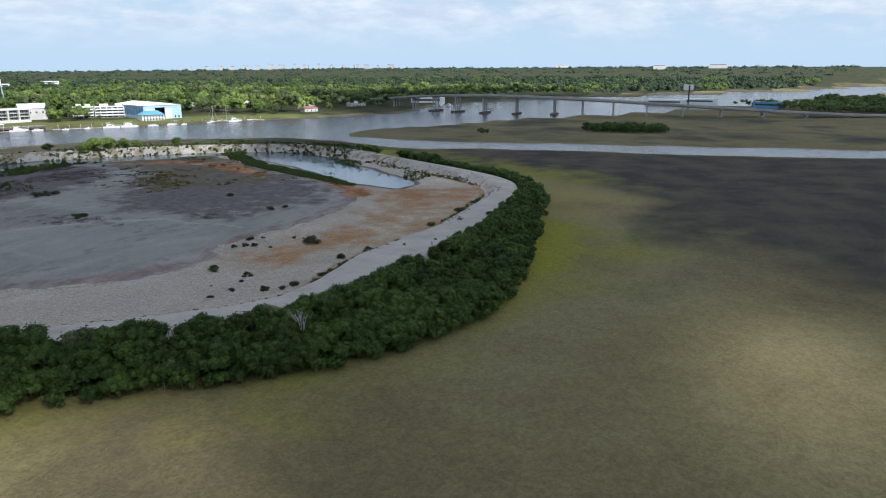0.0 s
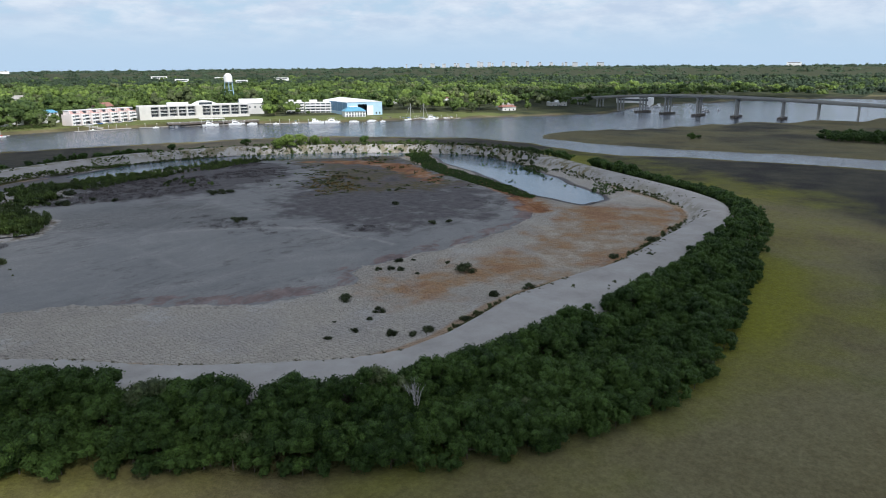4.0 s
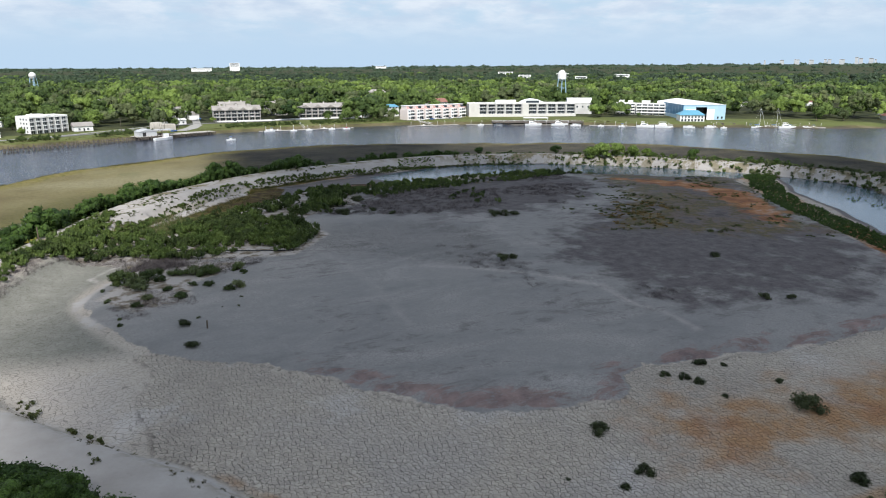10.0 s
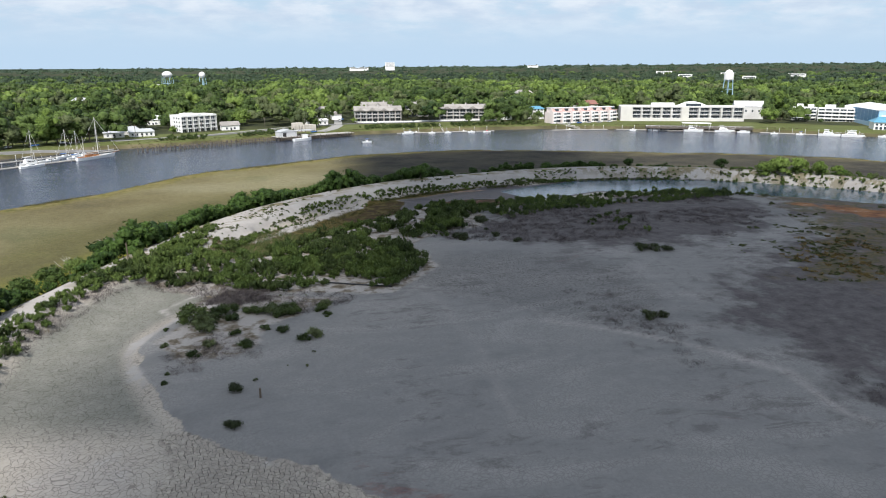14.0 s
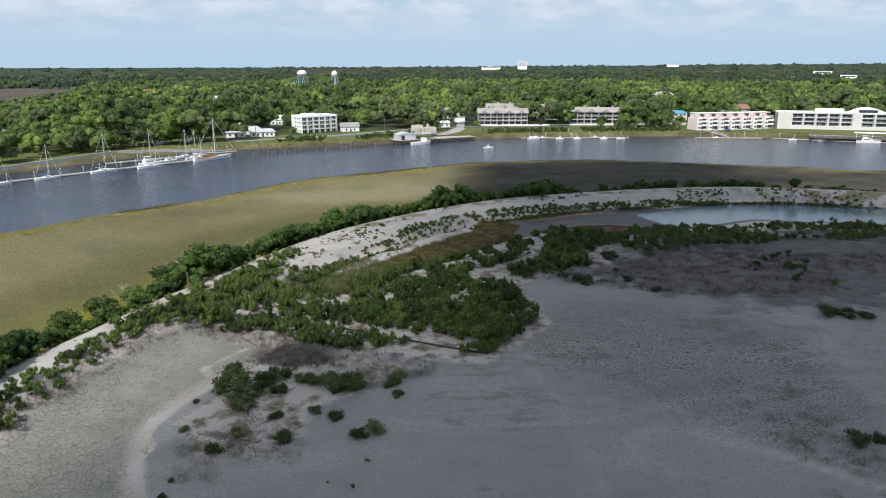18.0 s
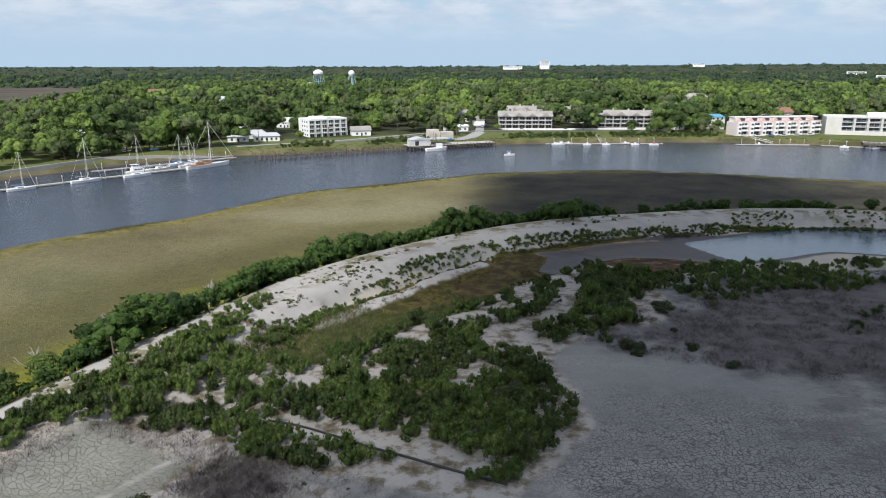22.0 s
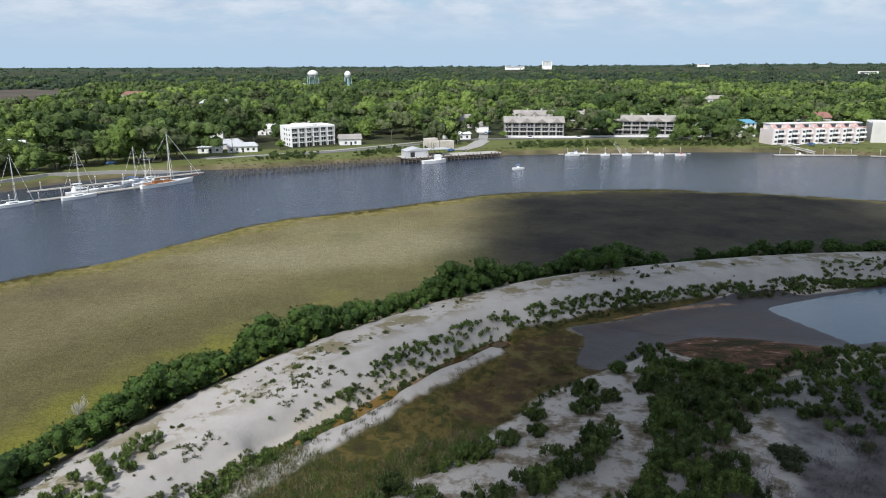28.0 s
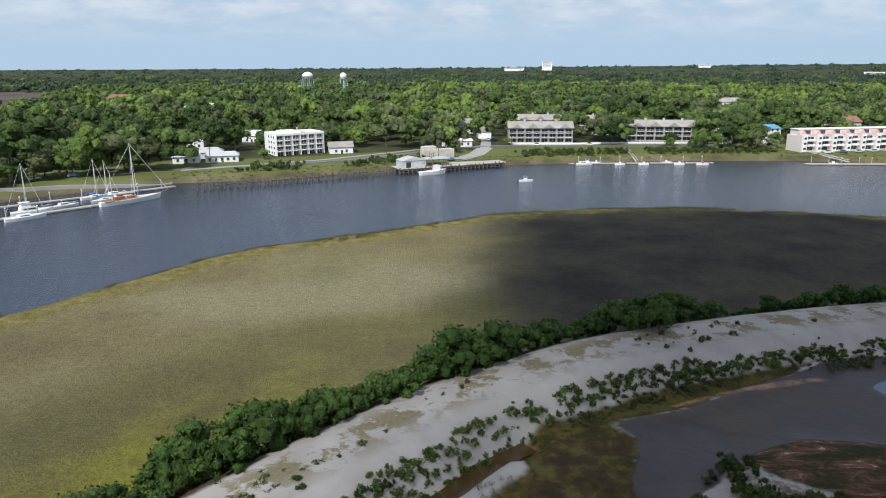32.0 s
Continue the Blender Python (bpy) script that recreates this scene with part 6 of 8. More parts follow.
def gable(bm, x0, y0, x1, y1, z0, rise, over=0.4, along="x", hip=0.0):
    """A roof with its ridge along x or y, its ends sloped by hip metres."""
    x0, y0, x1, y1 = x0 - over, y0 - over, x1 + over, y1 + over
    if along == "x":
        m = (y0 + y1) / 2
        pts = [(x0, y0, z0), (x1, y0, z0), (x1, y1, z0), (x0, y1, z0), (x0 + hip, m, z0 + rise), (x1 - hip, m, z0 + rise)]
        faces = ((0, 1, 5, 4), (2, 3, 4, 5), (1, 2, 5), (3, 0, 4), (3, 2, 1, 0))
    else:
        m = (x0 + x1) / 2
        pts = [(x0, y0, z0), (x1, y0, z0), (x1, y1, z0), (x0, y1, z0), (m, y0 + hip, z0 + rise), (m, y1 - hip, z0 + rise)]
        faces = ((1, 2, 5, 4), (3, 0, 4, 5), (0, 1, 4), (2, 3, 5), (3, 2, 1, 0))
    vs = [bm.verts.new(p) for p in pts]
    for f in faces:
        bm.faces.new([vs[i] for i in f])


def tube(bm, a, b, ra, rb=None, sides=8):
    verts, faces = [], []
    limb(verts, faces, a, b, ra, ra if rb is None else rb, sides)
    vs = [bm.verts.new(v) for v in verts]
    for f in faces:
        bm.faces.new([vs[i] for i in f])


def lathe(bm, rings, sides=16, at=(0, 0)):
    """A turned body from (radius, height) rings."""
    loops = [[bm.verts.new((at[0] + math.cos(i * math.tau / sides) * r, at[1] + math.sin(i * math.tau / sides) * r, z)) for i in range(sides)] for r, z in rings]
    for lo, hi in zip(loops, loops[1:]):
        for i in range(sides):
            j = (i + 1) % sides
            bm.faces.new((lo[i], lo[j], hi[j], hi[i]))
    bm.faces.new(loops[-1])
    bm.faces.new(loops[0][::-1])


def part(name, bm, mat_, parent=None, label=""):
    mesh = bpy.data.meshes.new(name)
    bm.to_mesh(mesh)
    bm.free()
    mesh.materials.append(mat_)
    ob = new(name, mesh)
    if parent is not None:
        ob.parent = parent
    return tagged(ob, label)


def block(name, mat_, parent, *bounds, label=""):
    bm = bmesh.new()
    for b in bounds:
        box(bm, *b)
    return part(name, bm, mat_, parent, label)


def rods(name, mat_, parent, *ends, sides=6, label=""):
    bm = bmesh.new()
    for e in ends:
        tube(bm, *e, sides=sides)
    return part(name, bm, mat_, parent, label)


def thing(name, m, label, category, group=""):
    ob = tagged(new(name), label, category, group)
    ob.matrix_world = m
    return ob


def facing(a, b, z):
    """The pose of a front that runs from a to b, its back to the left of the way."""
    return pose(a[0], a[1], z, 0, 0, math.degrees(math.atan2(b[1] - a[1], b[0] - a[0]))), math.hypot(b[0] - a[0], b[1] - a[1])


def clear_glass(name, tint):
    m, g = material(name)
    g.surface(g.mix(g.noise(g.place(), 0.8, 2), tint, tuple(c * 2.2 for c in tint)), 0.08, 0, None, 0.8)
    return m


WHITE = painted("white_render", (0.82, 0.81, 0.79), 0.75, vary=0.06)
CREAM = painted("pale_grey_stucco", (0.62, 0.60, 0.56), 0.8, vary=0.08)
PINK = painted("pink_stucco", (0.66, 0.42, 0.38), 0.8, vary=0.1)
PALE_PINK = painted("pale_pink_stucco", (0.74, 0.66, 0.63), 0.8, vary=0.08)
BLUE_WALL = painted("blue_metal_cladding", (0.10, 0.27, 0.46), 0.45, vary=0.1)
PALE_BLUE = painted("pale_blue_metal", (0.42, 0.60, 0.72), 0.45, vary=0.08)
BLUE_ROOF = painted("turquoise_roof", (0.12, 0.33, 0.46), 0.4, vary=0.1)
WHITE_ROOF = painted("white_membrane_roof", (0.78, 0.78, 0.77), 0.6, vary=0.08)
GREY_ROOF = painted("grey_shingle_roof", (0.34, 0.315, 0.29), 0.9, vary=0.2, relief=0.05)
PALE_ROOF = painted("pale_grey_metal_roof", (0.50, 0.51, 0.52), 0.5, vary=0.1)
RED_ROOF = painted("red_clay_roof", (0.27, 0.13, 0.10), 0.8, vary=0.2, relief=0.05)
GLASS = clear_glass("dark_window_glass", (0.03, 0.038, 0.045))
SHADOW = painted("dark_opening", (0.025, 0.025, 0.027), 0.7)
RAIL = painted("white_metal_rail", (0.75, 0.75, 0.75), 0.4, vary=0.05)
TIMBER = painted("weathered_dock_timber", (0.13, 0.11, 0.092), 0.9, vary=0.25, relief=0.04)
PLANK = painted("pale_dock_planks", (0.42, 0.39, 0.35), 0.85, vary=0.18, relief=0.03)
CONCRETE = painted("grey_concrete", (0.36, 0.35, 0.33), 0.85, vary=0.15, relief=0.02)
ASPHALT = painted("grey_asphalt", (0.15, 0.148, 0.145), 0.9, vary=0.15)
PAVING = painted("pale_paving", (0.33, 0.32, 0.30), 0.85, vary=0.12)
STEEL = painted("pale_blue_steel", (0.36, 0.52, 0.62), 0.4, vary=0.08)
HULL_WHITE = painted("white_gelcoat", (0.84, 0.84, 0.83), 0.25, vary=0.03)
PLASTER = painted("weathered_plaster", (0.60, 0.59, 0.57), 0.8, vary=0.14)
TAUPE = painted("grey_clapboard", (0.50, 0.475, 0.45), 0.7, vary=0.12)
TEAK = painted("varnished_teak", (0.33, 0.15, 0.06), 0.4, vary=0.15)
ALLOY = painted("pale_mast_alloy", (0.62, 0.60, 0.57), 0.35, vary=0.06)
CANVAS = painted("blue_boat_canvas", (0.05, 0.16, 0.42), 0.8)
RED_HULL = painted("red_gelcoat", (0.50, 0.05, 0.06), 0.3)
BLACK_HULL = painted("black_hull_paint", (0.03, 0.035, 0.04), 0.4)
GATES = painted("rust_streaked_white_steel", (0.62, 0.57, 0.50), 0.7, vary=0.25)


def balcony_front(t, x0, x1, floors, fh, bays, recess, wall, rail, slab=0.16, first=0.0, pier=0.45):
    """Recessed balconies before a wall: piers, slabs, and for each opening a pane and a railing."""
    wide = (x1 - x0) / bays
    for i in range(bays + 1):
        x = x0 + i * wide
        block("pier", wall, t, (max(x0, x - pier / 2), 0, 0, min(x1, x + pier / 2), recess - 0.02, floors * fh + first))
    for k in range(floors + 1):
        z = first + k * fh
        block("floor_slab", wall, t, (x0, -0.12, z - slab, x1, recess - 0.02, z + slab))
    for k in range(floors):
        for i in range(bays):
            a, b, z = x0 + i * wide + pier / 2 + 0.15, x0 + (i + 1) * wide - pier / 2 - 0.15, first + k * fh
            pane = block("window", GLASS, t, (a + 0.3, recess - 0.06, z + 0.25, b - 0.3, recess - 0.01, z + fh - 0.45))
            block("frame", wall, pane, ((a + b) / 2 - 0.06, recess - 0.10, z + 0.25, (a + b) / 2 + 0.06, recess - 0.062, z + fh - 0.45))
            if rail is not None and k + first > 0:
                block("railing", rail, t, (a, 0.02, z + slab, b, 0.08, z + slab + 0.12), (a, 0.02, z + 0.98, b, 0.08, z + 1.06),
                      *[(a + (b - a) * s / 6 - 0.03, 0.03, z + slab + 0.12, a + (b - a) * s / 6 + 0.03, 0.07, z + 0.98) for s in range(7)])


def window_row(t, x0, x1, y, z, count, w, h, front=True, mat_=None):
    for i in range(count):
        x = x0 + (i + 0.5) * (x1 - x0) / count
        ya, yb = (y - 0.06, y - 0.005) if front else (y + 0.005, y + 0.06)
        pane = block("window", mat_ or GLASS, t, (x - w / 2, ya, z, x + w / 2, yb, z + h))
        block("window_sill", WHITE, pane, (x - w / 2 - 0.1, ya - 0.05, z - 0.16, x + w / 2 + 0.1, yb, z - 0.04))


def white_apartments():
    m, L = facing((-85.5, 361.4), (-63.5, 376.5), 3.3)
    t = thing("apartment_house", m, "white four-storey apartment house with recessed balconies and flat roof", "apartment house")
    H = 10.9
    block("wall", WHITE, t, (0, 1.6, -0.5, L, 17, H))
    block("parapet", WHITE, t, (0, -0.12, H + 0.163, L, 0.25, H + 0.9), (0, 16.75, H, L, 17, H + 0.9), (0, 0.25, H + 0.163, 0.25, 16.75, H + 0.9), (L - 0.25, 0.25, H + 0.163, L, 16.75, H + 0.9))
    balcony_front(t, 0, L, 4, H / 4, 6, 1.6, WHITE, RAIL)
    house = block("roof_house", WHITE, t, (4, 5, H, 13, 10.5, H + 2.0))
    block("vent", CREAM, house, (5, 6, H + 2.0, 6, 7, H + 2.7))
    block("roof_unit", PALE_ROOF, t, (16, 5, H, 18, 7, H + 1.1))
    for k in range(4):
        for j in range(3):
            block("window", GLASS, t, (-0.05, 3 + j * 3.5, k * 2.72 + 1.0, 0.0, 4.2 + j * 3.5, k * 2.72 + 2.2))


def gabled_flats(a, b, z, units, floors=3, depth=13, label="pale three-storey flats with balconies and a grey shingle gable roof"):
    m, L = facing(a, b, z)
    t = thing("apartment_house", m, label, "apartment house", "grey-roofed flats on the bank")
    H = floors * 2.75
    block("wall", TAUPE, t, (0, 1.8, -0.6, L, depth, H + 0.2))
    balcony_front(t, 0, L, floors, 2.75, units * 2, 1.8, TAUPE, RAIL, 0.14, 0, 0.35)
    bm = bmesh.new()
    gable(bm, 0, 0, L, depth, H + 0.22, 3.6, 0.7)
    part("roof", bm, GREY_ROOF, t)
    for i in range(units):
        x = L * (i + 0.5) / units
        bm = bmesh.new()
        gable(bm, x - L / units * 0.30, -0.75, x + L / units * 0.30, depth * 0.46, H + 0.3, 2.2 + 0.5 * (i % 2), 0.35, "y")
        part("dormer_roof", bm, GREY_ROOF, t)
    for i in range(1, units):
        x = L * i / units
        bm = bmesh.new()
        box(bm, x - 0.18, -0.3, 0, x + 0.18, 1.75, H + 0.15)
        part("party_wall", bm, TAUPE, t)
        block("chimney", TAUPE, t, (x - 0.6, depth * 0.36, H + 2.2, x + 0.6, depth * 0.36 + 0.9, H + 4.9))
    window_row(t, 1, L - 1, depth, 1, units * 2, 1.1, 1.3, False)


def townhouses():
    m, L = facing((192, 374.8), (253, 384.5), 3.4)
    t = thing("terrace_house", m, "pale pink terrace of seven town houses with set-back upper floor", "terrace house")
    H, n = 8.2, 7
    block("wall", PALE_PINK, t, (0, 2.0, -0.5, L, 13, H), (1, 5.0, H, L - 1, 12, H + 3.0))
    block("roof", WHITE_ROOF, t, (0.6, 4.6, H + 3.0, L - 0.6, 12.4, H + 3.25))
    w = L / n
    for i in range(n):
        x = i * w
        block("party_wall", PALE_PINK, t, (x, 0, -0.5, x + 0.9, 1.98, H + 0.9), (x, 2.0, H, x + 0.5, 4.6, H + 2.4))
        block("bay", WHITE, t, (x + 0.95, 0.5, -0.4, x + w * 0.42, 1.98, H + 0.4))
        bm = bmesh.new()
        gable(bm, x + 0.9, 2.6, x + w * 0.45, 5.0, H + 0.95, 1.9, 0.15, "y")
        part("dormer_roof", bm, PINK, t, "pink dormer roof")
        block("parapet", PINK, t, (x + 0.95, 1.6, H + 0.42, x + w, 2.0, H + 0.95))
        for k in range(3):
            z = k * 2.75
            pane = block("window", GLASS, t, (x + w * 0.48, 1.92, z + 0.35, x + w * 0.93, 1.985, z + 2.15))
            block("frame", WHITE, pane, (x + w * 0.70 - 0.05, 1.87, z + 0.35, x + w * 0.70 + 0.05, 1.915, z + 2.15))
            block("window", GLASS, t, (x + 1.7, 0.44, z + 0.8, x + w * 0.36, 0.495, z + 2.0))
            if k:
                block("balcony", WHITE, t, (x + w * 0.45, 0.3, z - 0.12, x + w * 0.95, 1.9, z + 0.1), (x + w * 0.45, 0.3, z + 0.1, x + w * 0.95, 0.36, z + 1.0))
        block("garage_ramp", PAVING, t, (x + w * 0.5, -4.5, -0.6, x + w * 0.92, 1.6, -0.25))
        block("upper_window", GLASS, t, (x + w * 0.5, 4.92, H + 0.5, x + w * 0.92, 4.99, H + 2.5))


def long_apartments():
    m, L = facing((255, 384.5), (347, 352), 3.4)
    t = thing("apartment_house", m, "long white three-storey riverside apartments with dark glazed bays", "apartment house")
    H = 11.2
    block("wall", PLASTER, t, (0, 2.2, -0.5, L, 17, H))
    block("end_block", CREAM, t, (0, -0.4, -0.5, 9, 2.18, H + 0.5))
    block("end_block", CREAM, t, (L * 0.50, -0.4, -0.5, L * 0.50 + 5, 2.18, H + 0.5))
    block("base_wall", CREAM, t, (9, -0.6, -0.5, L * 0.5, -0.13, 2.2), (L * 0.5 + 5, -0.6, -0.5, L, -0.13, 2.2))
    balcony_front(t, 9, L * 0.5, 3, 2.95, 5, 2.2, PLASTER, RAIL, 0.12, 2.2, 1.3)
    balcony_front(t, L * 0.5 + 5, L, 3, 2.95, 5, 2.2, PLASTER, RAIL, 0.12, 2.2, 1.3)
    block("parapet", PLASTER, t, (0, 1.0, H + 0.15, L, 1.5, H + 0.85), (0, 16.6, H, L, 17, H + 0.85))
    bm = bmesh.new()
    rim = [(L * 0.5 - 3 + i * 26 / 12, 4.2 * math.sin(i * math.pi / 12)) for i in range(13)]
    front = [bm.verts.new((x, 6, H + z)) for x, z in rim]
    back = [bm.verts.new((x, 15, H + z)) for x, z in rim]
    for i in range(12):
        bm.faces.new((front[i], front[i + 1], back[i + 1], back[i]))
    bm.faces.new(front[::-1]), bm.faces.new(back)
    part("arched_roof", bm, WHITE_ROOF, t, "white barrel-shaped roof")
    block("arched_window", GLASS, t, (L * 0.5 + 4, 5.9, H + 0.3, L * 0.5 + 16, 5.99, H + 2.6))
    bm = bmesh.new()
    gable(bm, 26, 8, 44, 16, H, 3.0, 0.3)
    part("roof_gable", bm, WHITE_ROOF, t)
    # pavilion behind the end of the row
    m2, L2 = facing((352, 372), (372, 362), 3.4)
    p = thing("house", m2, "white gabled house beside the riverside apartments", "house")
    block("wall", PLASTER, p, (0, 0, -0.5, L2, 14, 11))
    bm = bmesh.new()
    gable(bm, 0, 0, L2, 14, 11, 4.2, 0.5)
    part("roof", bm, WHITE_ROOF, p)
    window_row(p, 1, L2 - 1, 0, 6.5, 4, 1.3, 1.6)


def curved_terraces(a, b, z, bays, label):
    m, L = facing(a, b, z)
    t = thing("apartment_house", m, label, "apartment house", "white terraced flats by the marina")
    H = 10.8
    block("wall", WHITE, t, (0, 2.0, -0.5, L, 15, H))
    for k in range(4):
        zz = k * 2.7
        block("terrace", WHITE, t, (0.3 * k, -0.5 + 0.35 * k, zz - 0.15, L, 1.98, zz + 0.12))
        block("terrace_wall", WHITE, t, (0.3 * k, -0.5 + 0.35 * k, zz + 0.12, L, -0.35 + 0.35 * k, zz + 1.05))
        for i in range(bays):
            x = i * L / bays
            pane = block("window", GLASS, t, (x + 0.5, 1.93, zz + 0.3, x + L / bays - 0.5, 1.985, zz + 2.25))
            block("frame", WHITE, pane, (x + L / bays / 2 - 0.05, 1.88, zz + 0.3, x + L / bays / 2 + 0.05, 1.925, zz + 2.25))
    block("roof_house", WHITE, t, (L * 0.15, 5, H, L * 0.4, 11, H + 2.6), (L * 0.6, 6, H, L * 0.85, 12, H + 2.2))
    block("parapet", WHITE, t, (0, 2, H, L, 2.3, H + 0.8))
    for k in range(4):
        block("window", GLASS, t, (-0.05, 5, k * 2.7 + 0.8, 0.0, 8, k * 2.7 + 2.1))


def boat_shed():
    m, L = facing((407, 281), (441, 267), 2.8)
    t = thing("boat_shed", m, "large blue and white metal boat shed with an open dark doorway", "boat shed")
    D, H = 66, 13
    block("wall", PALE_BLUE, t, (0, 0, -0.5, 0.3, D, 4), (L - 0.3, 0, -0.5, L, D, H), (0.3, D - 0.3, -0.5, L - 0.3, D, H))
    block("side_cladding", BLUE_WALL, t, (-0.02, 0, 4, 0.28, D, H), label="deep blue metal cladding")
    block("front_wall", PALE_BLUE, t, (0.3, 0, -0.5, L * 0.30, 0.3, H), (L * 0.56, 0, -0.5, L - 0.3, 0.3, H), (L * 0.30, 0, 11, L * 0.56, 0.3, H))
    for x0, x1 in ((0.06, 0.30), (0.56, 0.74)):
        block("door_surround", WHITE, t, (L * x0, -0.15, -0.5, L * x1, -0.01, 9.5))
    block("doorway", SHADOW, t, (L * 0.305, 5, -0.5, L * 0.555, 5.1, 10.98))
    bm = bmesh.new()
    gable(bm, 0, 0, L, D, H + 0.02, 2.6, 0.5, "y")
    part("roof", bm, WHITE_ROOF, t)
    bm = bmesh.new()
    box(bm, 0.3, 0.01, H - 0.01, L - 0.3, 0.29, H + 0.01)
    part("gable_trim", bm, WHITE, t)
    for i in range(9):
        block("panel_rib", PALE_BLUE, t, (-0.08, 4 + i * 7, 4, -0.03, 4.25 + i * 7, H))
    window_row(t, L * 0.78, L - 1, 0, 1.2, 2, 1.4, 2.0)
    # office before it
    m2, L2 = facing((396, 272), (413, 262), 2.6)
    o = thing("marina_office", m2, "two-storey white marina office with turquoise hip roof", "office")
    block("wall", WHITE, o, (0, 0, -0.5, L2, 14, 5.6))
    bm = bmesh.new()
    gable(bm, 0, 0, L2, 14, 5.62, 3.6, 0.8, "x", 5)
    part("roof", bm, BLUE_ROOF, o)
    window_row(o, 0.5, L2 - 0.5, 0, 0.6, 7, 1.6, 2.0)
    window_row(o, 0.5, L2 - 0.5, 0, 3.4, 7, 1.4, 1.4)


def plain_house(a, b, z, depth, h, rise, wall, roof, label, hip=0.0, wins=3, rows=1):
    m, L = facing(a, b, z)
    t = thing("house", m, label, "house")
    block("wall", wall, t, (0, 0, -0.8, L, depth, h))
    bm = bmesh.new()
    gable(bm, 0, 0, L, depth, h + 0.01, rise, 0.6, "x", hip)
    part("roof", bm, roof, t)
    for k in range(rows):
        window_row(t, 0.6, L - 0.6, 0, 0.9 + k * 2.8, wins, 1.2, 1.4)
    block("door", SHADOW, t, (L * 0.48, -0.08, 0, L * 0.48 + 1.0, -0.005, 2.1))


white_apartments()
gabled_flats((39.4, 416.3), (77, 415.5), 4.2, 4)
gabled_flats((112, 426), (155, 421), 4.2, 4)
gabled_flats((88, 462), (108, 458), 4.6, 2)
gabled_flats((50, 470), (80, 468), 4.6, 3)
townhouses()
long_apartments()
curved_terraces((392, 353), (405, 341), 3.2, 4, "white four-storey flats with stepped open terraces")
curved_terraces((403, 337), (426, 317), 3.2, 6, "long white four-storey flats with rows of open terraces")
boat_shed()
plain_house((189, 414), (200, 416.2), 4, 10, 8.0, 2.2, WHITE, BLUE_ROOF, "white house with a bright turquoise roof among trees", 2, 3, 3)
plain_house((236, 425), (254, 428), 4.5, 12, 10, 3.4, CREAM, RED_ROOF, "pale house with a red gable roof behind the terrace", 0, 3, 3)
plain_house((-131, 338), (-119, 341), 3.2, 9, 3.2, 1.8, WHITE, PALE_ROOF, "low white bungalow with pale grey roof", 2)
plain_house((-116, 341), (-101, 345), 3.2, 9, 3.2, 1.8, WHITE, PALE_ROOF, "low white bungalow with pale roof beside the lawn", 2, 5)
plain_house((-126, 352), (-112, 356), 3.3, 10, 3.4, 2.2, CREAM, PALE_ROOF, "low pale house with hipped grey roof", 3)
plain_house((-152, 396), (-136, 399), 3.5, 10, 6.2, 2.0, WHITE, RED_ROOF, "white two-storey house with terracotta roof", 3, 4, 2)
plain_house((-60, 372), (-48, 375), 3.3, 9, 3.6, 2.6, WHITE, GREY_ROOF, "small white gabled cottage beside the apartment house", 0, 2)
plain_house((2, 398), (17, 403), 3.6, 8, 3.4, 1.2, WHITE, WHITE_ROOF, "low white shed beside the side street", 0, 4)
plain_house((-205, 305), (-178, 318), 3.2, 12, 4.2, 2.0, WHITE, PALE_ROOF, "long low white building beneath the shore trees", 2, 6)
plain_house((-90, 440), (-76, 445), 4, 9, 4.5, 3, WHITE, GREY_ROOF, "white cottage deep among the trees", 0, 3)
plain_house((8, 470), (22, 473), 4.2, 9, 5.5, 2.5, WHITE, GREY_ROOF, "white two-storey house up the side street", 0, 3, 2)
plain_house((560, 205), (575, 198), 3, 10, 4, 2.2, CREAM, RED_ROOF, "low house with reddish roof by the eastern bank", 2, 3)
plain_house((600, 235), (616, 228), 3, 10, 4, 2.4, WHITE, GREY_ROOF, "low pale house by the eastern bank", 2, 3)
plain_house((-176, 345), (-164, 350), 3.4, 12, 4.2, 2.6, WHITE, PALE_ROOF, "low house with grey metal roof under the shore trees", 3, 3)
plain_house((-121, 424), (-110, 424), 3.8, 9, 4.2, 3.2, WHITE, WHITE_ROOF, "small white gabled house among the trees", 0, 2)
plain_house((238, 606), (256, 605), 8, 12, 9, 3.4, CREAM, GREY_ROOF, "tall grey-roofed house deep in the woods", 3, 4, 3)
plain_house((15, 510), (29, 510), 4.3, 9, 4.2, 2.6, WHITE, GREY_ROOF, "white bungalow at the head of the side street", 0, 3)
plain_house((163, 414), (171, 414), 4.2, 8, 6.0, 2.0, WHITE, WHITE_ROOF, "narrow white house half hidden by trees", 0, 2, 2)
plain_house((-50, 588), (-40, 588), 4.6, 9, 8, 3.0, WHITE, WHITE_ROOF, "white house with pale roof above the treetops", 0, 2, 2)
plain_house((-224, 616), (-198, 614), 5, 16, 9, 3.0, CREAM, PALE_ROOF, "broad grey-roofed hall among the trees", 3, 6, 2)
plain_house((-368, 780), (-342, 778), 5, 16, 9, 4.0, CREAM, RED_ROOF, "pinkish-roofed house at the edge of the far marsh", 3, 4, 2)
plain_house((-268, 330), (-236, 347), 3.4, 14, 5.0, 1.2, WHITE, WHITE_ROOF, "long white-roofed boat works behind the shore trees", 0, 8)
plain_house((-232, 345), (-212, 354), 3.4, 12, 4.6, 1.2, CREAM, WHITE_ROOF, "low pale-roofed workshop behind the shore trees", 0, 5)
plain_house((584, 390), (604, 394), 4, 10, 4.5, 2.4, WHITE, GREY_ROOF, "white house on the eastern lawn", 2, 4)
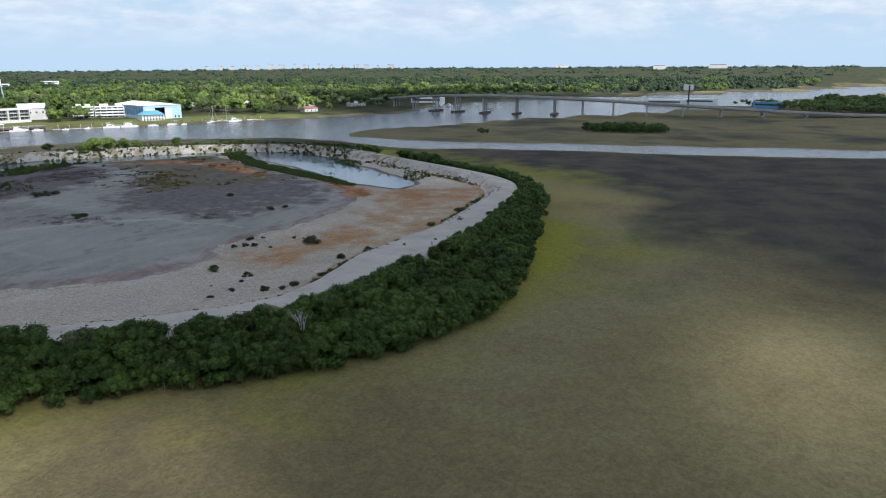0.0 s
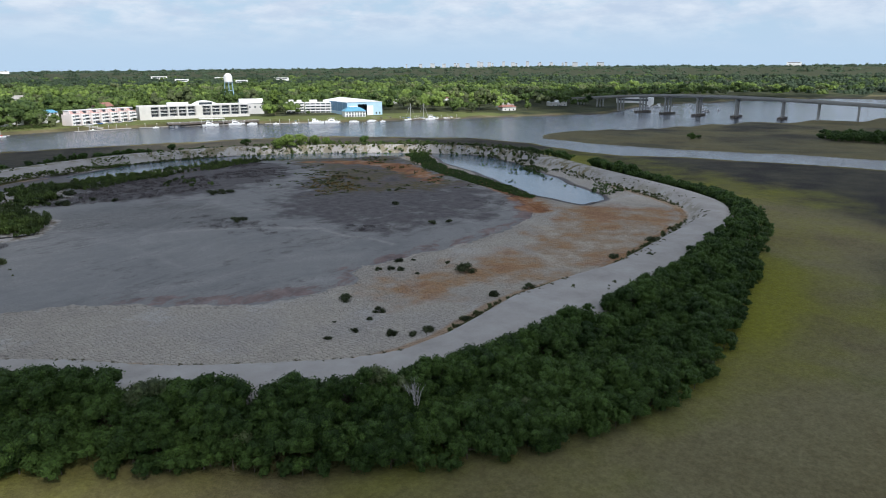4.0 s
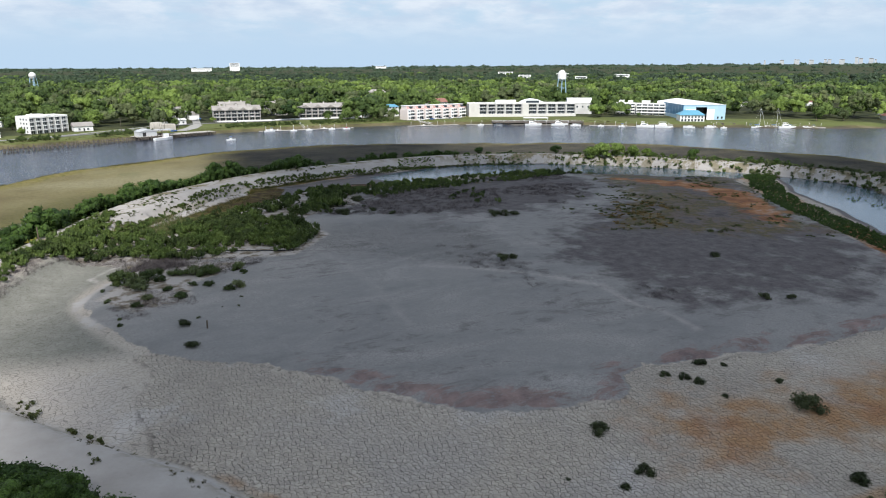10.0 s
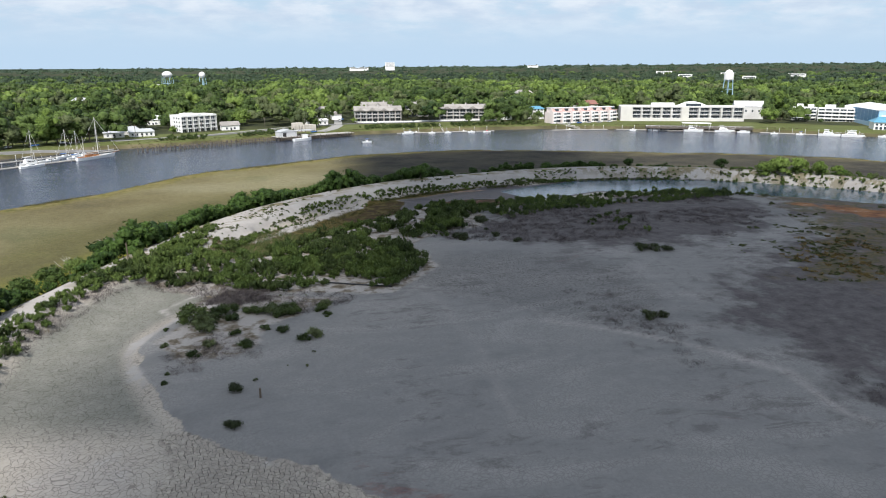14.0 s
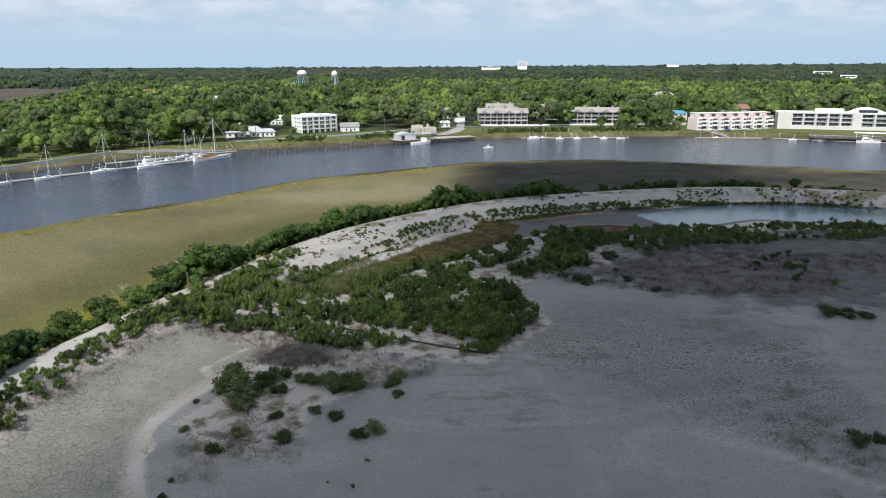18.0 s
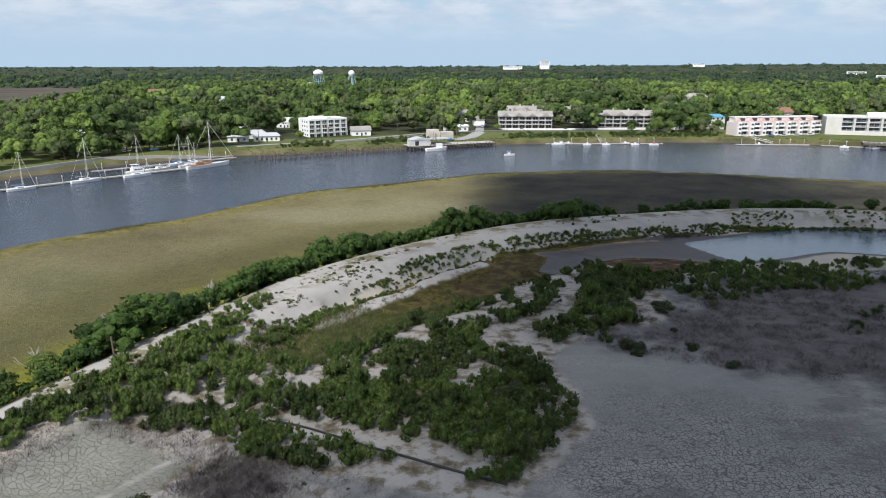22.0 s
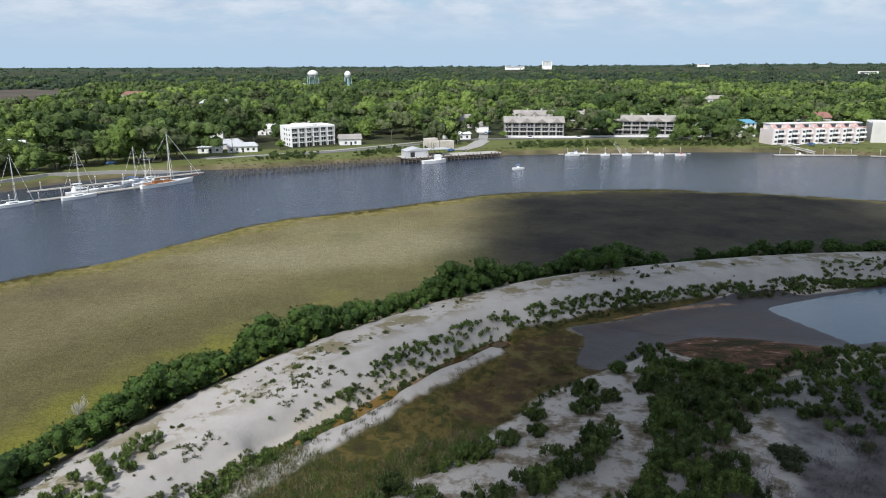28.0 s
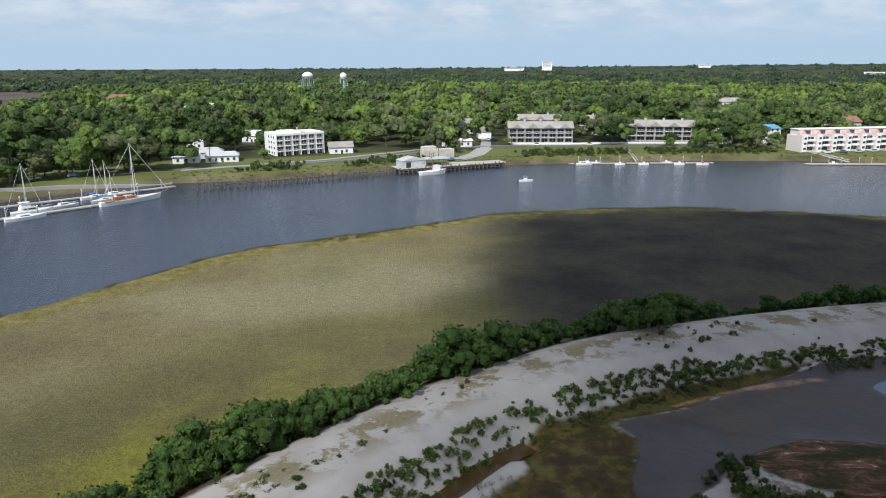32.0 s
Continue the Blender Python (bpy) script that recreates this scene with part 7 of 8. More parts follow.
plain_house((612, 372), (628, 366), 4, 10, 4.2, 2.2, CREAM, PALE_ROOF, "pale bungalow on the eastern lawn", 2, 3)
plain_house((664, 366), (676, 356), 4, 10, 5.0, 2.4, WHITE, RED_ROOF, "white house with reddish roof near the bridge end", 2, 3)
plain_house((724, 338), (742, 322), 4, 12, 6.0, 1.4, CREAM, WHITE_ROOF, "long low building with white roof near the bridge end", 1, 6)
plain_house((72, 478), (86, 476), 4.6, 9, 6.5, 2.8, WHITE, GREY_ROOF, "white two-storey house behind the flats", 0, 3, 2)
plain_house((140, 452), (154, 450), 4.6, 9, 6.5, 2.8, WHITE, GREY_ROOF, "pale two-storey house behind the flats", 0, 3, 2)
plain_house((22, 452), (22.5, 440), 4.4, 8, 4.0, 2.4, WHITE, GREY_ROOF, "white cottage beside the side street", 0, 2)
plain_house((662, 205), (682, 196), 3, 10, 5, 2.0, CREAM, WHITE_ROOF, "long low white-roofed house near the bridge", 1, 4)


# ---- roads, walls and docks ----
def strip(name, line, width, mat_, label, category, lift=0.06, thick=0.25):
    """A ribbon of road or wall top that follows the ground."""
    pts = []
    for (ax, ay), (bx, by) in zip(line, line[1:]):
        n = max(1, int(math.hypot(bx - ax, by - ay) / 4))
        pts += [(ax + (bx - ax) * i / n, ay + (by - ay) * i / n) for i in range(n)]
    pts.append(line[-1])
    rows = []
    for i, (x, y) in enumerate(pts):
        (px_, py_), (qx, qy) = pts[max(0, i - 1)], pts[min(len(pts) - 1, i + 1)]
        d = math.hypot(qx - px_, qy - py_)
        nx, ny = -(qy - py_) / d, (qx - px_) / d
        rows.append([(x + nx * width / 2, y + ny * width / 2), (x - nx * width / 2, y - ny * width / 2)])
    flat = [p for r in rows for p in r]
    zs = height_at(flat).reshape(-1, 2).max(1) + lift
    bm = bmesh.new()
    top = [[bm.verts.new((*p, z)) for p in r] for r, z in zip(rows, zs)]
    low = [[bm.verts.new((*p, z - thick - 0.6)) for p in r] for r, z in zip(rows, zs)]
    for i in range(len(rows) - 1):
        bm.faces.new((top[i][0], top[i + 1][0], top[i + 1][1], top[i][1]))
        bm.faces.new((top[i][1], top[i + 1][1], low[i + 1][1], low[i][1]))
        bm.faces.new((top[i + 1][0], top[i][0], low[i][0], low[i + 1][0]))
    bmesh.ops.recalc_face_normals(bm, faces=bm.faces)
    ob = part(name, bm, mat_)
    return tagged(ob, label, category, kind="structure")


strip("road_riverside", [(-150, 312), (-126, 322), (-76, 336), (-42, 357), (-7, 384), (22, 405), (73, 408), (110, 412), (160, 410)], 6, ASPHALT, "grey riverside road along the bank", "road")
strip("road_side", [(24, 396), (26, 420), (28, 470), (34, 560)], 6, PAVING, "pale side street between lawns", "road", 0.10)
strip("pavement_ramp", [(8, 352), (18, 372), (24, 396)], 9, PAVING, "paved ramp down to the wharf", "pavement", 0.14)
strip("road_upper", [(-120, 318), (-60, 352), (-20, 384), (10, 408)], 3, PAVING, "narrow pale path across the lawn", "path", 0.10)
strip("wall_garden", [(40, 411.5), (77, 411.5), (112, 415.5), (160, 415)], 0.4, WHITE, "low white garden wall before the flats", "wall", 1.1, 1.4)
strip("wall_sea", [(-300, 100), (-205, 212), (-172, 266), (-155, 277), (-135, 289), (-117, 299)], 1.2, CONCRETE, "grey concrete sea wall along the marina", "sea wall", 0.9, 3.5)


def pile_row(a, b, count, low, high, radius, mat_, parent, wobble=0.25):
    for i in range(count):
        k = i / max(1, count - 1)
        x, y = a[0] + (b[0] - a[0]) * k + rng.uniform(-wobble, wobble), a[1] + (b[1] - a[1]) * k + rng.uniform(-wobble, wobble)
        rods("piling", mat_, parent, ((x, y, low), (x, y, high + rng.uniform(-0.35, 0.35)), radius), sides=7)


def timber_pier():
    t = thing("timber_pier", pose(0, 0, 0), "long derelict timber pier on weathered dark pilings", "pier")
    pile_row((-100, 281), (-20, 325), 34, -1.5, 2.8, 0.34, TIMBER, t)
    pile_row((-98, 285), (-21, 329), 28, -1.5, 2.5, 0.30, TIMBER, t)
    rods("beam", TIMBER, t, ((-96, 284.5, 1.7), (-20, 326.5, 1.8), 0.22), ((-90, 290, 1.5), (-22, 328.5, 1.6), 0.2))
    w = thing("timber_wharf", pose(0, 0, 0), "dark timber wharf with plank deck beside the paved ramp", "wharf")
    pile_row((-20, 323.5), (32, 346.5), 27, -1.5, 2.7, 0.26, TIMBER, w, 0.1)
    m, L = facing((-20, 324), (32, 347), 0)
    deck = block("deck", PLANK, w, (0, 0.2, 2.0, L, 12, 2.25))
    deck.matrix_local = m
    beam = block("fender_beam", TIMBER, w, (0, -0.1, 1.2, L, 0.15, 1.6), (0, -0.1, 0.4, L, 0.15, 0.7))
    beam.matrix_local = m
    back = block("retaining_wall", TIMBER, w, (0, 11.7, -1, L, 12, 1.98))
    back.matrix_local = m


def dock_house():
    m, L = facing((-19, 327.5), (-8, 332.4), 2.26)
    t = thing("dock_shed", m, "grey metal dock shed with arched roof on the wharf", "shed")
    block("wall", PALE_ROOF, t, (0, 0, 0, L, 8, 3.2))
    bm = bmesh.new()
    gable(bm, 0, 0, L, 8, 3.21, 1.6, 0.3, "y")
    part("roof", bm, PALE_ROOF, t)
    block("door", SHADOW, t, (2, -0.06, 0, 4.4, -0.005, 2.6))
    m, L = facing((-7, 333), (3, 337.4), 2.26)
    o = thing("open_shelter", m, "open dark-roofed shelter on posts at the wharf", "shelter")
    block("roof", PALE_ROOF, o, (-0.5, -0.5, 3.2, L + 0.5, 7, 3.5))
    for x in (0, L / 2, L):
        for y in (0, 6.5):
            rods("post", TIMBER, o, ((x, y, 0), (x, y, 3.2), 0.14))
    block("crate", TIMBER, o, (1, 2, 0, 3, 4, 1.3), (5, 3, 0, 8, 5, 1.0))
    m, L = facing((-9, 352), (6, 360), 2.9)
    c = thing("steel_tank_block", m, "rust-streaked white steel storage block beside the wharf", "storage block")
    block("wall", GATES, c, (0, 0, -0.6, L, 5, 4.6), (0, 0.4, 4.6, L * 0.4, 4.6, 6.4))
    for i in range(8):
        block("rib", GATES, c, (i * L / 8 + 0.2, -0.12, 0, i * L / 8 + 0.4, -0.01, 4.4))


timber_pier()
dock_house()


def floating_dock(a, b, width, label, piles=5, mat_=None):
    m, L = facing(a, b, 0)
    t = thing("floating_dock", m, label, "dock", "floating docks")
    block("deck", mat_ or PLANK, t, (0, 0, 0.15, L, width, 0.62))
    block("float", BLACK_HULL, t, (0.1, 0.1, -0.4, L - 0.1, width - 0.1, 0.148))
    for i in range(piles):
        x = (i + 0.5) * L / piles
        y = -0.2 if i % 2 else width + 0.2
        p = rods("piling", CONCRETE, t, ((x, y, -1.5), (x, y, 3.4), 0.20))
        bm = bmesh.new()
        lathe(bm, [(0.26, 3.4), (0.26, 3.5), (0.03, 3.95)], 8, (x, y))
        part("cap", bm, WHITE, p, "white piling cap")


floating_dock((-172, 198), (-118, 258), 2.6, "long pale floating marina dock with white-capped pilings", 9)
floating_dock((-166, 240), (-112, 290), 2.0, "inner floating dock beside the sea wall", 7)
floating_dock((-200, 165), (-174, 196), 2.6, "outer end of the floating marina dock", 4)
floating_dock((64, 353), (138, 354.5), 2.0, "narrow floating dock along the bank", 7)
floating_dock((182, 349), (226, 346), 2.2, "floating dock before the terrace houses", 6)
floating_dock((232, 344), (312, 304), 2.2, "long floating dock before the riverside apartments", 10)
floating_dock((322, 296), (372, 252), 2.4, "floating dock by the white flats", 8)
floating_dock((404, 238), (412, 250), 2.5, "dock beside the boat shed slip", 3)
floating_dock((425, 233), (480, 200), 2.4, "eastern floating marina dock", 8)
floating_dock((716, 40), (745, 60), 3.0, "dock of the marina beyond the bridge", 5)


def gangway(a, b, za, zb):
    t = thing("gangway", pose(0, 0, 0), "sloping timber gangway from the bank to a dock", "gangway")
    rods("ramp", PLANK, t, ((*a, za), (*b, zb), 0.5), sides=4)
    rods("handrail", RAIL, t, ((a[0] - 0.6, a[1], za + 1.1), (b[0] - 0.6, b[1], zb + 1.1), 0.07), ((a[0] + 0.6, a[1], za + 1.1), (b[0] + 0.6, b[1], zb + 1.1), 0.07))
    for k in (0.15, 0.45, 0.75):
        x, y, z = (p + (q - p) * k for p, q in zip((*a, za), (*b, zb)))
        rods("post", TIMBER, t, ((x, y, -1.5), (x, y, z), 0.16))


gangway((101, 382), (99, 356), 3.4, 0.9)
gangway((196, 372), (205, 351), 3.2, 0.9)
m, L = facing((251, 332), (321, 303), 0)
pier = thing("restaurant_deck", m, "raised dark timber dining deck on pilings before the apartments", "deck")
block("deck", TIMBER, pier, (0, 0, 2.6, L, 14, 3.0))
block("edge_beam", TIMBER, pier, (0, -0.2, 1.9, L, -0.01, 2.9))
for i in range(18):
    rods("piling", TIMBER, pier, ((i * L / 17, 0.4, -1.5), (i * L / 17, 0.4, 2.6), 0.22))
    rods("piling", TIMBER, pier, ((i * L / 17, 7, -1.5), (i * L / 17, 7, 2.6), 0.22))
block("canopy", WHITE, pier, (L * 0.35, 3, 5.6, L * 0.62, 11, 5.85))
for x in (0.36, 0.48, 0.61):
    rods("post", WHITE, pier, ((L * x, 3.4, 3), (L * x, 3.4, 5.6), 0.12), ((L * x, 10.6, 3), (L * x, 10.6, 5.6), 0.12))
block("railing", RAIL, pier, (0, 0, 3.95, L, 0.08, 4.05), *[(i * L / 24, 0, 3, i * L / 24 + 0.08, 0.08, 3.95) for i in range(25)])
m, L = facing((414, 243), (428, 235), 0)
slip = thing("boat_lift_slip", m, "dark timber boat-lift slip before the shed door", "boat lift")
block("side_wall", TIMBER, slip, (0, 0, -1.5, 1.2, 30, 3.0), (9, 0, -1.5, 10.2, 30, 3.0))
block("gate", BLACK_HULL, slip, (1.2, 6, -1.5, 9, 6.4, 2.4))


# ---- boats ----
def hull_mesh(L, B, H, sheer=0.25, stern=0.8, low=-0.3):
    """A boat's hull with a pointed bow along +x."""
    bm = bmesh.new()
    rows = []
    n = 9
    for i in range(n):
        k = i / (n - 1)
        w = B / 2 * (stern + (1 - stern) * min(1, k * 3)) * (1 if k < 0.5 else max(0.02, 1 - ((k - 0.5) / 0.5) ** 2.2))
        top = H * (1 + sheer * k * k)
        rows.append([bm.verts.new(p) for p in ((k * L, -w, top), (k * L * 0.97, -w * 0.72, low), (k * L * 0.97, w * 0.72, low), (k * L, w, top))])
    for a, b in zip(rows, rows[1:]):
        for j in range(3):
            bm.faces.new((a[j], b[j], b[j + 1], a[j + 1]))
        bm.faces.new((a[3], b[3], b[0], a[0]))
    bm.faces.new(rows[0]), bm.faces.new(rows[-1][::-1])
    bmesh.ops.recalc_face_normals(bm, faces=bm.faces)
    return bm


def tapered(bm, x0, x1, w0, w1, z0, z1, lean=0.5):
    """A cabin whose front leans back and whose roof is narrower."""
    pts = [(x0, -w0, z0), (x1, -w0 * 0.8, z0), (x1, w0 * 0.8, z0), (x0, w0, z0), (x0 + 0.1, -w1, z1), (x1 - lean, -w1 * 0.8, z1), (x1 - lean, w1 * 0.8, z1), (x0 + 0.1, w1, z1)]
    vs = [bm.verts.new(p) for p in pts]
    for f in ((3, 2, 1, 0), (4, 5, 6, 7), (0, 1, 5, 4), (1, 2, 6, 5), (2, 3, 7, 6), (3, 0, 4, 7)):
        bm.faces.new([vs[i] for i in f])


def motor_boat(L, paint, label, fly=False):
    B = L * 0.30
    t = thing("motor_boat", pose(0, 0, 0), label, "boat", "moored boats")
    part("hull", hull_mesh(L, B, L * 0.10), paint, t)
    bm = bmesh.new()
    tapered(bm, L * 0.22, L * 0.70, B * 0.36, B * 0.30, L * 0.105, L * 0.20, L * 0.12)
    cab = part("cabin", bm, HULL_WHITE, t)
    block("windscreen", GLASS, cab, (L * 0.28, -B * 0.345, L * 0.145, L * 0.56, B * 0.345, L * 0.18))
    if fly:
        bm = bmesh.new()
        tapered(bm, L * 0.25, L * 0.50, B * 0.28, B * 0.24, L * 0.205, L * 0.26, L * 0.06)
        part("flybridge", bm, HULL_WHITE, t)
        block("hardtop", HULL_WHITE, t, (L * 0.22, -B * 0.3, L * 0.315, L * 0.46, B * 0.3, L * 0.325))
        rods("hardtop_post", RAIL, t, ((L * 0.24, -B * 0.26, L * 0.26), (L * 0.24, -B * 0.26, L * 0.315), 0.05), ((L * 0.44, B * 0.22, L * 0.26), (L * 0.44, B * 0.22, L * 0.315), 0.05))
    rods("bow_rail", RAIL, t, ((L * 0.65, -B * 0.36, L * 0.16), (L * 0.97, 0, L * 0.19), 0.03), ((L * 0.65, B * 0.36, L * 0.16), (L * 0.97, 0, L * 0.19), 0.03))
    block("engine", BLACK_HULL, t, (-0.5, -0.35, 0.1, -0.02, 0.35, L * 0.13))
    return t


def open_boat(L, label, top=True):
    B = L * 0.33
    t = thing("open_boat", pose(0, 0, 0), label, "boat", "moored boats")
    part("hull", hull_mesh(L, B, 0.75), HULL_WHITE, t)
    block("console", HULL_WHITE, t, (L * 0.4, -0.5, 0.75, L * 0.55, 0.5, 1.6))
    if top:
        block("t_top", CANVAS, t, (L * 0.32, -0.9, 2.4, L * 0.62, 0.9, 2.5))
        rods("t_top_post", RAIL, t, *[((L * x, y, 0.75), (L * x, y, 2.4), 0.05) for x in (0.36, 0.58) for y in (-0.7, 0.7)])
    block("engine", BLACK_HULL, t, (-0.45, -0.3, 0.2, -0.02, 0.3, 1.3))
    return t


def sail_boat(L, mast, label, cover=True, paint=None):
    B = L * 0.28
    t = thing("sailing_boat", pose(0, 0, 0), label, "sailing boat", "moored boats")
    part("hull", hull_mesh(L, B, L * 0.085, 0.3, 0.55), paint or HULL_WHITE, t)
    bm = bmesh.new()
    tapered(bm, L * 0.30, L * 0.66, B * 0.28, B * 0.24, L * 0.09, L * 0.14, L * 0.05)
    cab = part("cabin", bm, HULL_WHITE, t)
    block("window", GLASS, cab, (L * 0.36, -B * 0.272, L * 0.105, L * 0.56, B * 0.272, L * 0.125))
    rods("mast", ALLOY, t, ((L * 0.55, 0, L * 0.1), (L * 0.55, 0, mast), 0.11, 0.08))
    rods("boom", ALLOY, t, ((L * 0.16, 0, L * 0.20), (L * 0.55, 0, L * 0.20), 0.08))
    if cover:
        rods("sail_cover", CANVAS, t, ((L * 0.17, 0, L * 0.215), (L * 0.54, 0, L * 0.225), 0.2))
    rods("stay", RAIL, t, ((L * 0.98, 0, L * 0.12), (L * 0.55, 0, mast - 0.3), 0.05), ((0.1, 0, L * 0.1), (L * 0.55, 0, mast - 0.3), 0.03),
         ((L * 0.55, -B * 0.45, L * 0.09), (L * 0.55, 0, mast * 0.95), 0.03), ((L * 0.55, B * 0.45, L * 0.09), (L * 0.55, 0, mast * 0.95), 0.03), sides=4)
    return t


def tall_ship():
    m, L = facing((-124.5, 249), (-109.5, 268), 0)
    t = thing("sailing_yacht", m, "classic white-hulled sailing yacht with varnished deck and tall pale mast", "sailing boat")
    B = 5.0
    part("hull", hull_mesh(L, B, 1.5, 0.35, 0.45), HULL_WHITE, t)
    block("deck", TEAK, t, (1.5, -1.7, 1.55, L * 0.62, 1.7, 1.72))
    block("deck_house", TEAK, t, (L * 0.22, -1.1, 1.725, L * 0.38, 1.1, 2.7), (L * 0.45, -0.9, 1.725, L * 0.55, 0.9, 2.4))
    rods("mast", ALLOY, t, ((L * 0.56, 0, 1.4), (L * 0.56, 0, 22), 0.24, 0.15))
    rods("mizzen_mast", ALLOY, t, ((L * 0.20, 0, 1.4), (L * 0.20, 0, 12.5), 0.16, 0.1))
    rods("boom", TEAK, t, ((L * 0.26, 0, 3.4), (L * 0.56, 0, 3.2), 0.16))
    rods("furled_sail", painted("folded_sail", (0.62, 0.55, 0.45), 0.9), t, ((L * 0.27, 0, 3.75), (L * 0.55, 0, 3.6), 0.28))
    rods("bowsprit", TEAK, t, ((L * 0.94, 0, 2.1), (L + 3.2, 0, 2.7), 0.14))
    rods("stay", RAIL, t, ((L + 3, 0, 2.7), (L * 0.56, 0, 21.5), 0.09), ((0, 0, 1.7), (L * 0.56, 0, 21.5), 0.04), ((L * 0.56, -2.3, 1.7), (L * 0.56, 0, 20), 0.04), ((L * 0.56, 2.3, 1.7), (L * 0.56, 0, 20), 0.04), sides=4)


def shrimp_boat():
    m, L = facing((-10.5, 320.5), (1.5, 326.5), 0)
    t = thing("fishing_boat", m, "white fishing boat with tall trawl booms at the wharf", "fishing boat")
    part("hull", hull_mesh(L, 4.4, 1.5, 0.5), HULL_WHITE, t)
    block("wheelhouse", HULL_WHITE, t, (L * 0.5, -1.4, 1.5, L * 0.74, 1.4, 4.2))
    block("window", GLASS, t, (L * 0.74, -1.2, 3.0, L * 0.743 + 0.03, 1.2, 3.8))
    rods("mast", TIMBER, t, ((L * 0.46, 0, 1.5), (L * 0.46, 0, 10), 0.13))
    rods("boom", TIMBER, t, ((L * 0.44, -0.6, 2), (L * 0.44, -2.4, 10.5), 0.1), ((L * 0.44, 0.6, 2), (L * 0.44, 2.4, 10.5), 0.1), ((L * 0.46, 0, 8), (1, 0, 5), 0.08))


def moor(proto, x, y, turn):
    return copy_thing(proto, pose(x, y, 0, 0, 0, turn))


tall_ship()
shrimp_boat()
YACHT = motor_boat(14, HULL_WHITE, "white motor yacht with flybridge moored at a dock", True)
CRUISER = motor_boat(9, HULL_WHITE, "small white cabin cruiser moored at a dock")
SKIFF = open_boat(6.5, "white open motor boat with blue canvas top")
RUNABOUT = open_boat(5.2, "small white open boat at a dock", False)
SLOOP = sail_boat(11, 15.5, "white sloop with bare mast and blue sail cover")
KETCH = sail_boat(13, 19, "white sailing yacht with tall bare mast", False)
YACHT.matrix_world, CRUISER.matrix_world, SKIFF.matrix_world = pose(-147, 232, 0, 0, 0, 48), pose(-140, 246, 0, 0, 0, 48), pose(33, 301, 0, 0, 0, 10)
RUNABOUT.matrix_world, SLOOP.matrix_world, KETCH.matrix_world = pose(92, 351.5, 0, 0, 0, 182), pose(-138, 262, 0, 0, 0, 48), pose(-160, 209, 0, 0, 0, 48)
for proto, spots in ((YACHT, ((276, 322, -26), (296, 313, -26), (350, 271, -40), (361, 262, -40), (371, 255, 140), (447, 217, -28), (775, 118, 60))),
                     (CRUISER, ((-132, 268, 48), (-127, 262, 48), (67, 351, 8), (253, 334, -26), (308, 303, -26), (388, 246, 140), (396, 244, -30), (437, 224, -28), (462, 209, -28), (770, 130, 40), (790, 112, 60), (742, 50, 50), (752, 42, 20), (800, 90, 30), (785, 140, 80))),
                     (RUNABOUT, ((76, 356, 2), (104, 351.5, 180), (112, 356.5, 0), (122, 351.5, 180), (240, 338, -26), (264, 333, -26), (199, 350.5, 185), (326, 290, -40), (404, 235, -30))),
                     (SKIFF, ((71, 356.5, 2), (340, 281, -40), (431, 234, -28), (455, 216, -28), (470, 207, -28))),
                     (SLOOP, ((-131, 256, 48), (-176, 190, 48), (430, 228, -28), (442, 222, -28))),
                     (KETCH, ((-190, 172, 48), (-144, 224, 48)))):
    for x, y, turn in spots:
        moor(proto, x, y, turn)
red = open_boat(6.0, "small red-hulled open motor boat at the dock end", False)
red.matrix_world = pose(134, 351, 0, 0, 0, 178)
red.children[0].data.materials[0] = RED_HULL


# ---- water towers, bridge, far buildings ----
def water_tower(x, y, top, tank_r, tank_h, label, legs=6, bulb=False):
    t = thing("water_tower", pose(x, y, 0), label, "water tower")
    base = top - tank_h
    bm = bmesh.new()
    if bulb:
        lathe(bm, [(0.8, base - 4), (1.0, base - 1), (tank_r * 0.7, base), (tank_r, base + tank_h * 0.35), (tank_r * 0.95, base + tank_h * 0.65), (tank_r * 0.5, base + tank_h * 0.93), (0.3, top)], 18)
    else:
        lathe(bm, [(1.0, base - 2), (tank_r * 0.6, base - 1.2), (tank_r, base + 0.6), (tank_r, base + tank_h * 0.68), (tank_r * 0.72, base + tank_h * 0.74), (tank_r * 0.72, base + tank_h * 0.86), (0.4, top)], 18)
    part("tank", bm, WHITE, t)
    rods("riser", STEEL, t, ((0, 0, 2), (0, 0, base - 1.5), 0.7))
    for i in range(legs):
        a = i * math.tau / legs
        b = (i + 1) * math.tau / legs
        foot, head = tank_r * 1.45, tank_r * 0.95
        rods("leg", STEEL, t, ((math.cos(a) * foot, math.sin(a) * foot, 1), (math.cos(a) * head, math.sin(a) * head, base + 0.8), 0.42))
        for k in (0.33, 0.66):
            r, z = foot + (head - foot) * k, 1 + (base - 1) * k
            rods("brace", STEEL, t, ((math.cos(a) * r, math.sin(a) * r, z), (math.cos(b) * r, math.sin(b) * r, z), 0.22), sides=4)


water_tower(470, 560, 42, 5.2, 11.5, "old water tower with white tank on pale blue steel legs")
water_tower(-197, 1050, 38, 8.0, 9.5, "white ball-shaped water tower above the far woods", 6, True)
water_tower(-143, 1038, 37, 5.0, 9.0, "slim white water tower above the far woods", 5, True)

BRIDGE = [(735, -420, 2.0), (700, -330, 3.5), (672, -215, 9.5), (657, -110, 15.5), (653, -20, 19.0), (660, 55, 19.5), (684, 120, 17.0), (712, 185, 12.5), (752, 255, 7.5), (815, 335, 3.4), (900, 420, 3.2)]


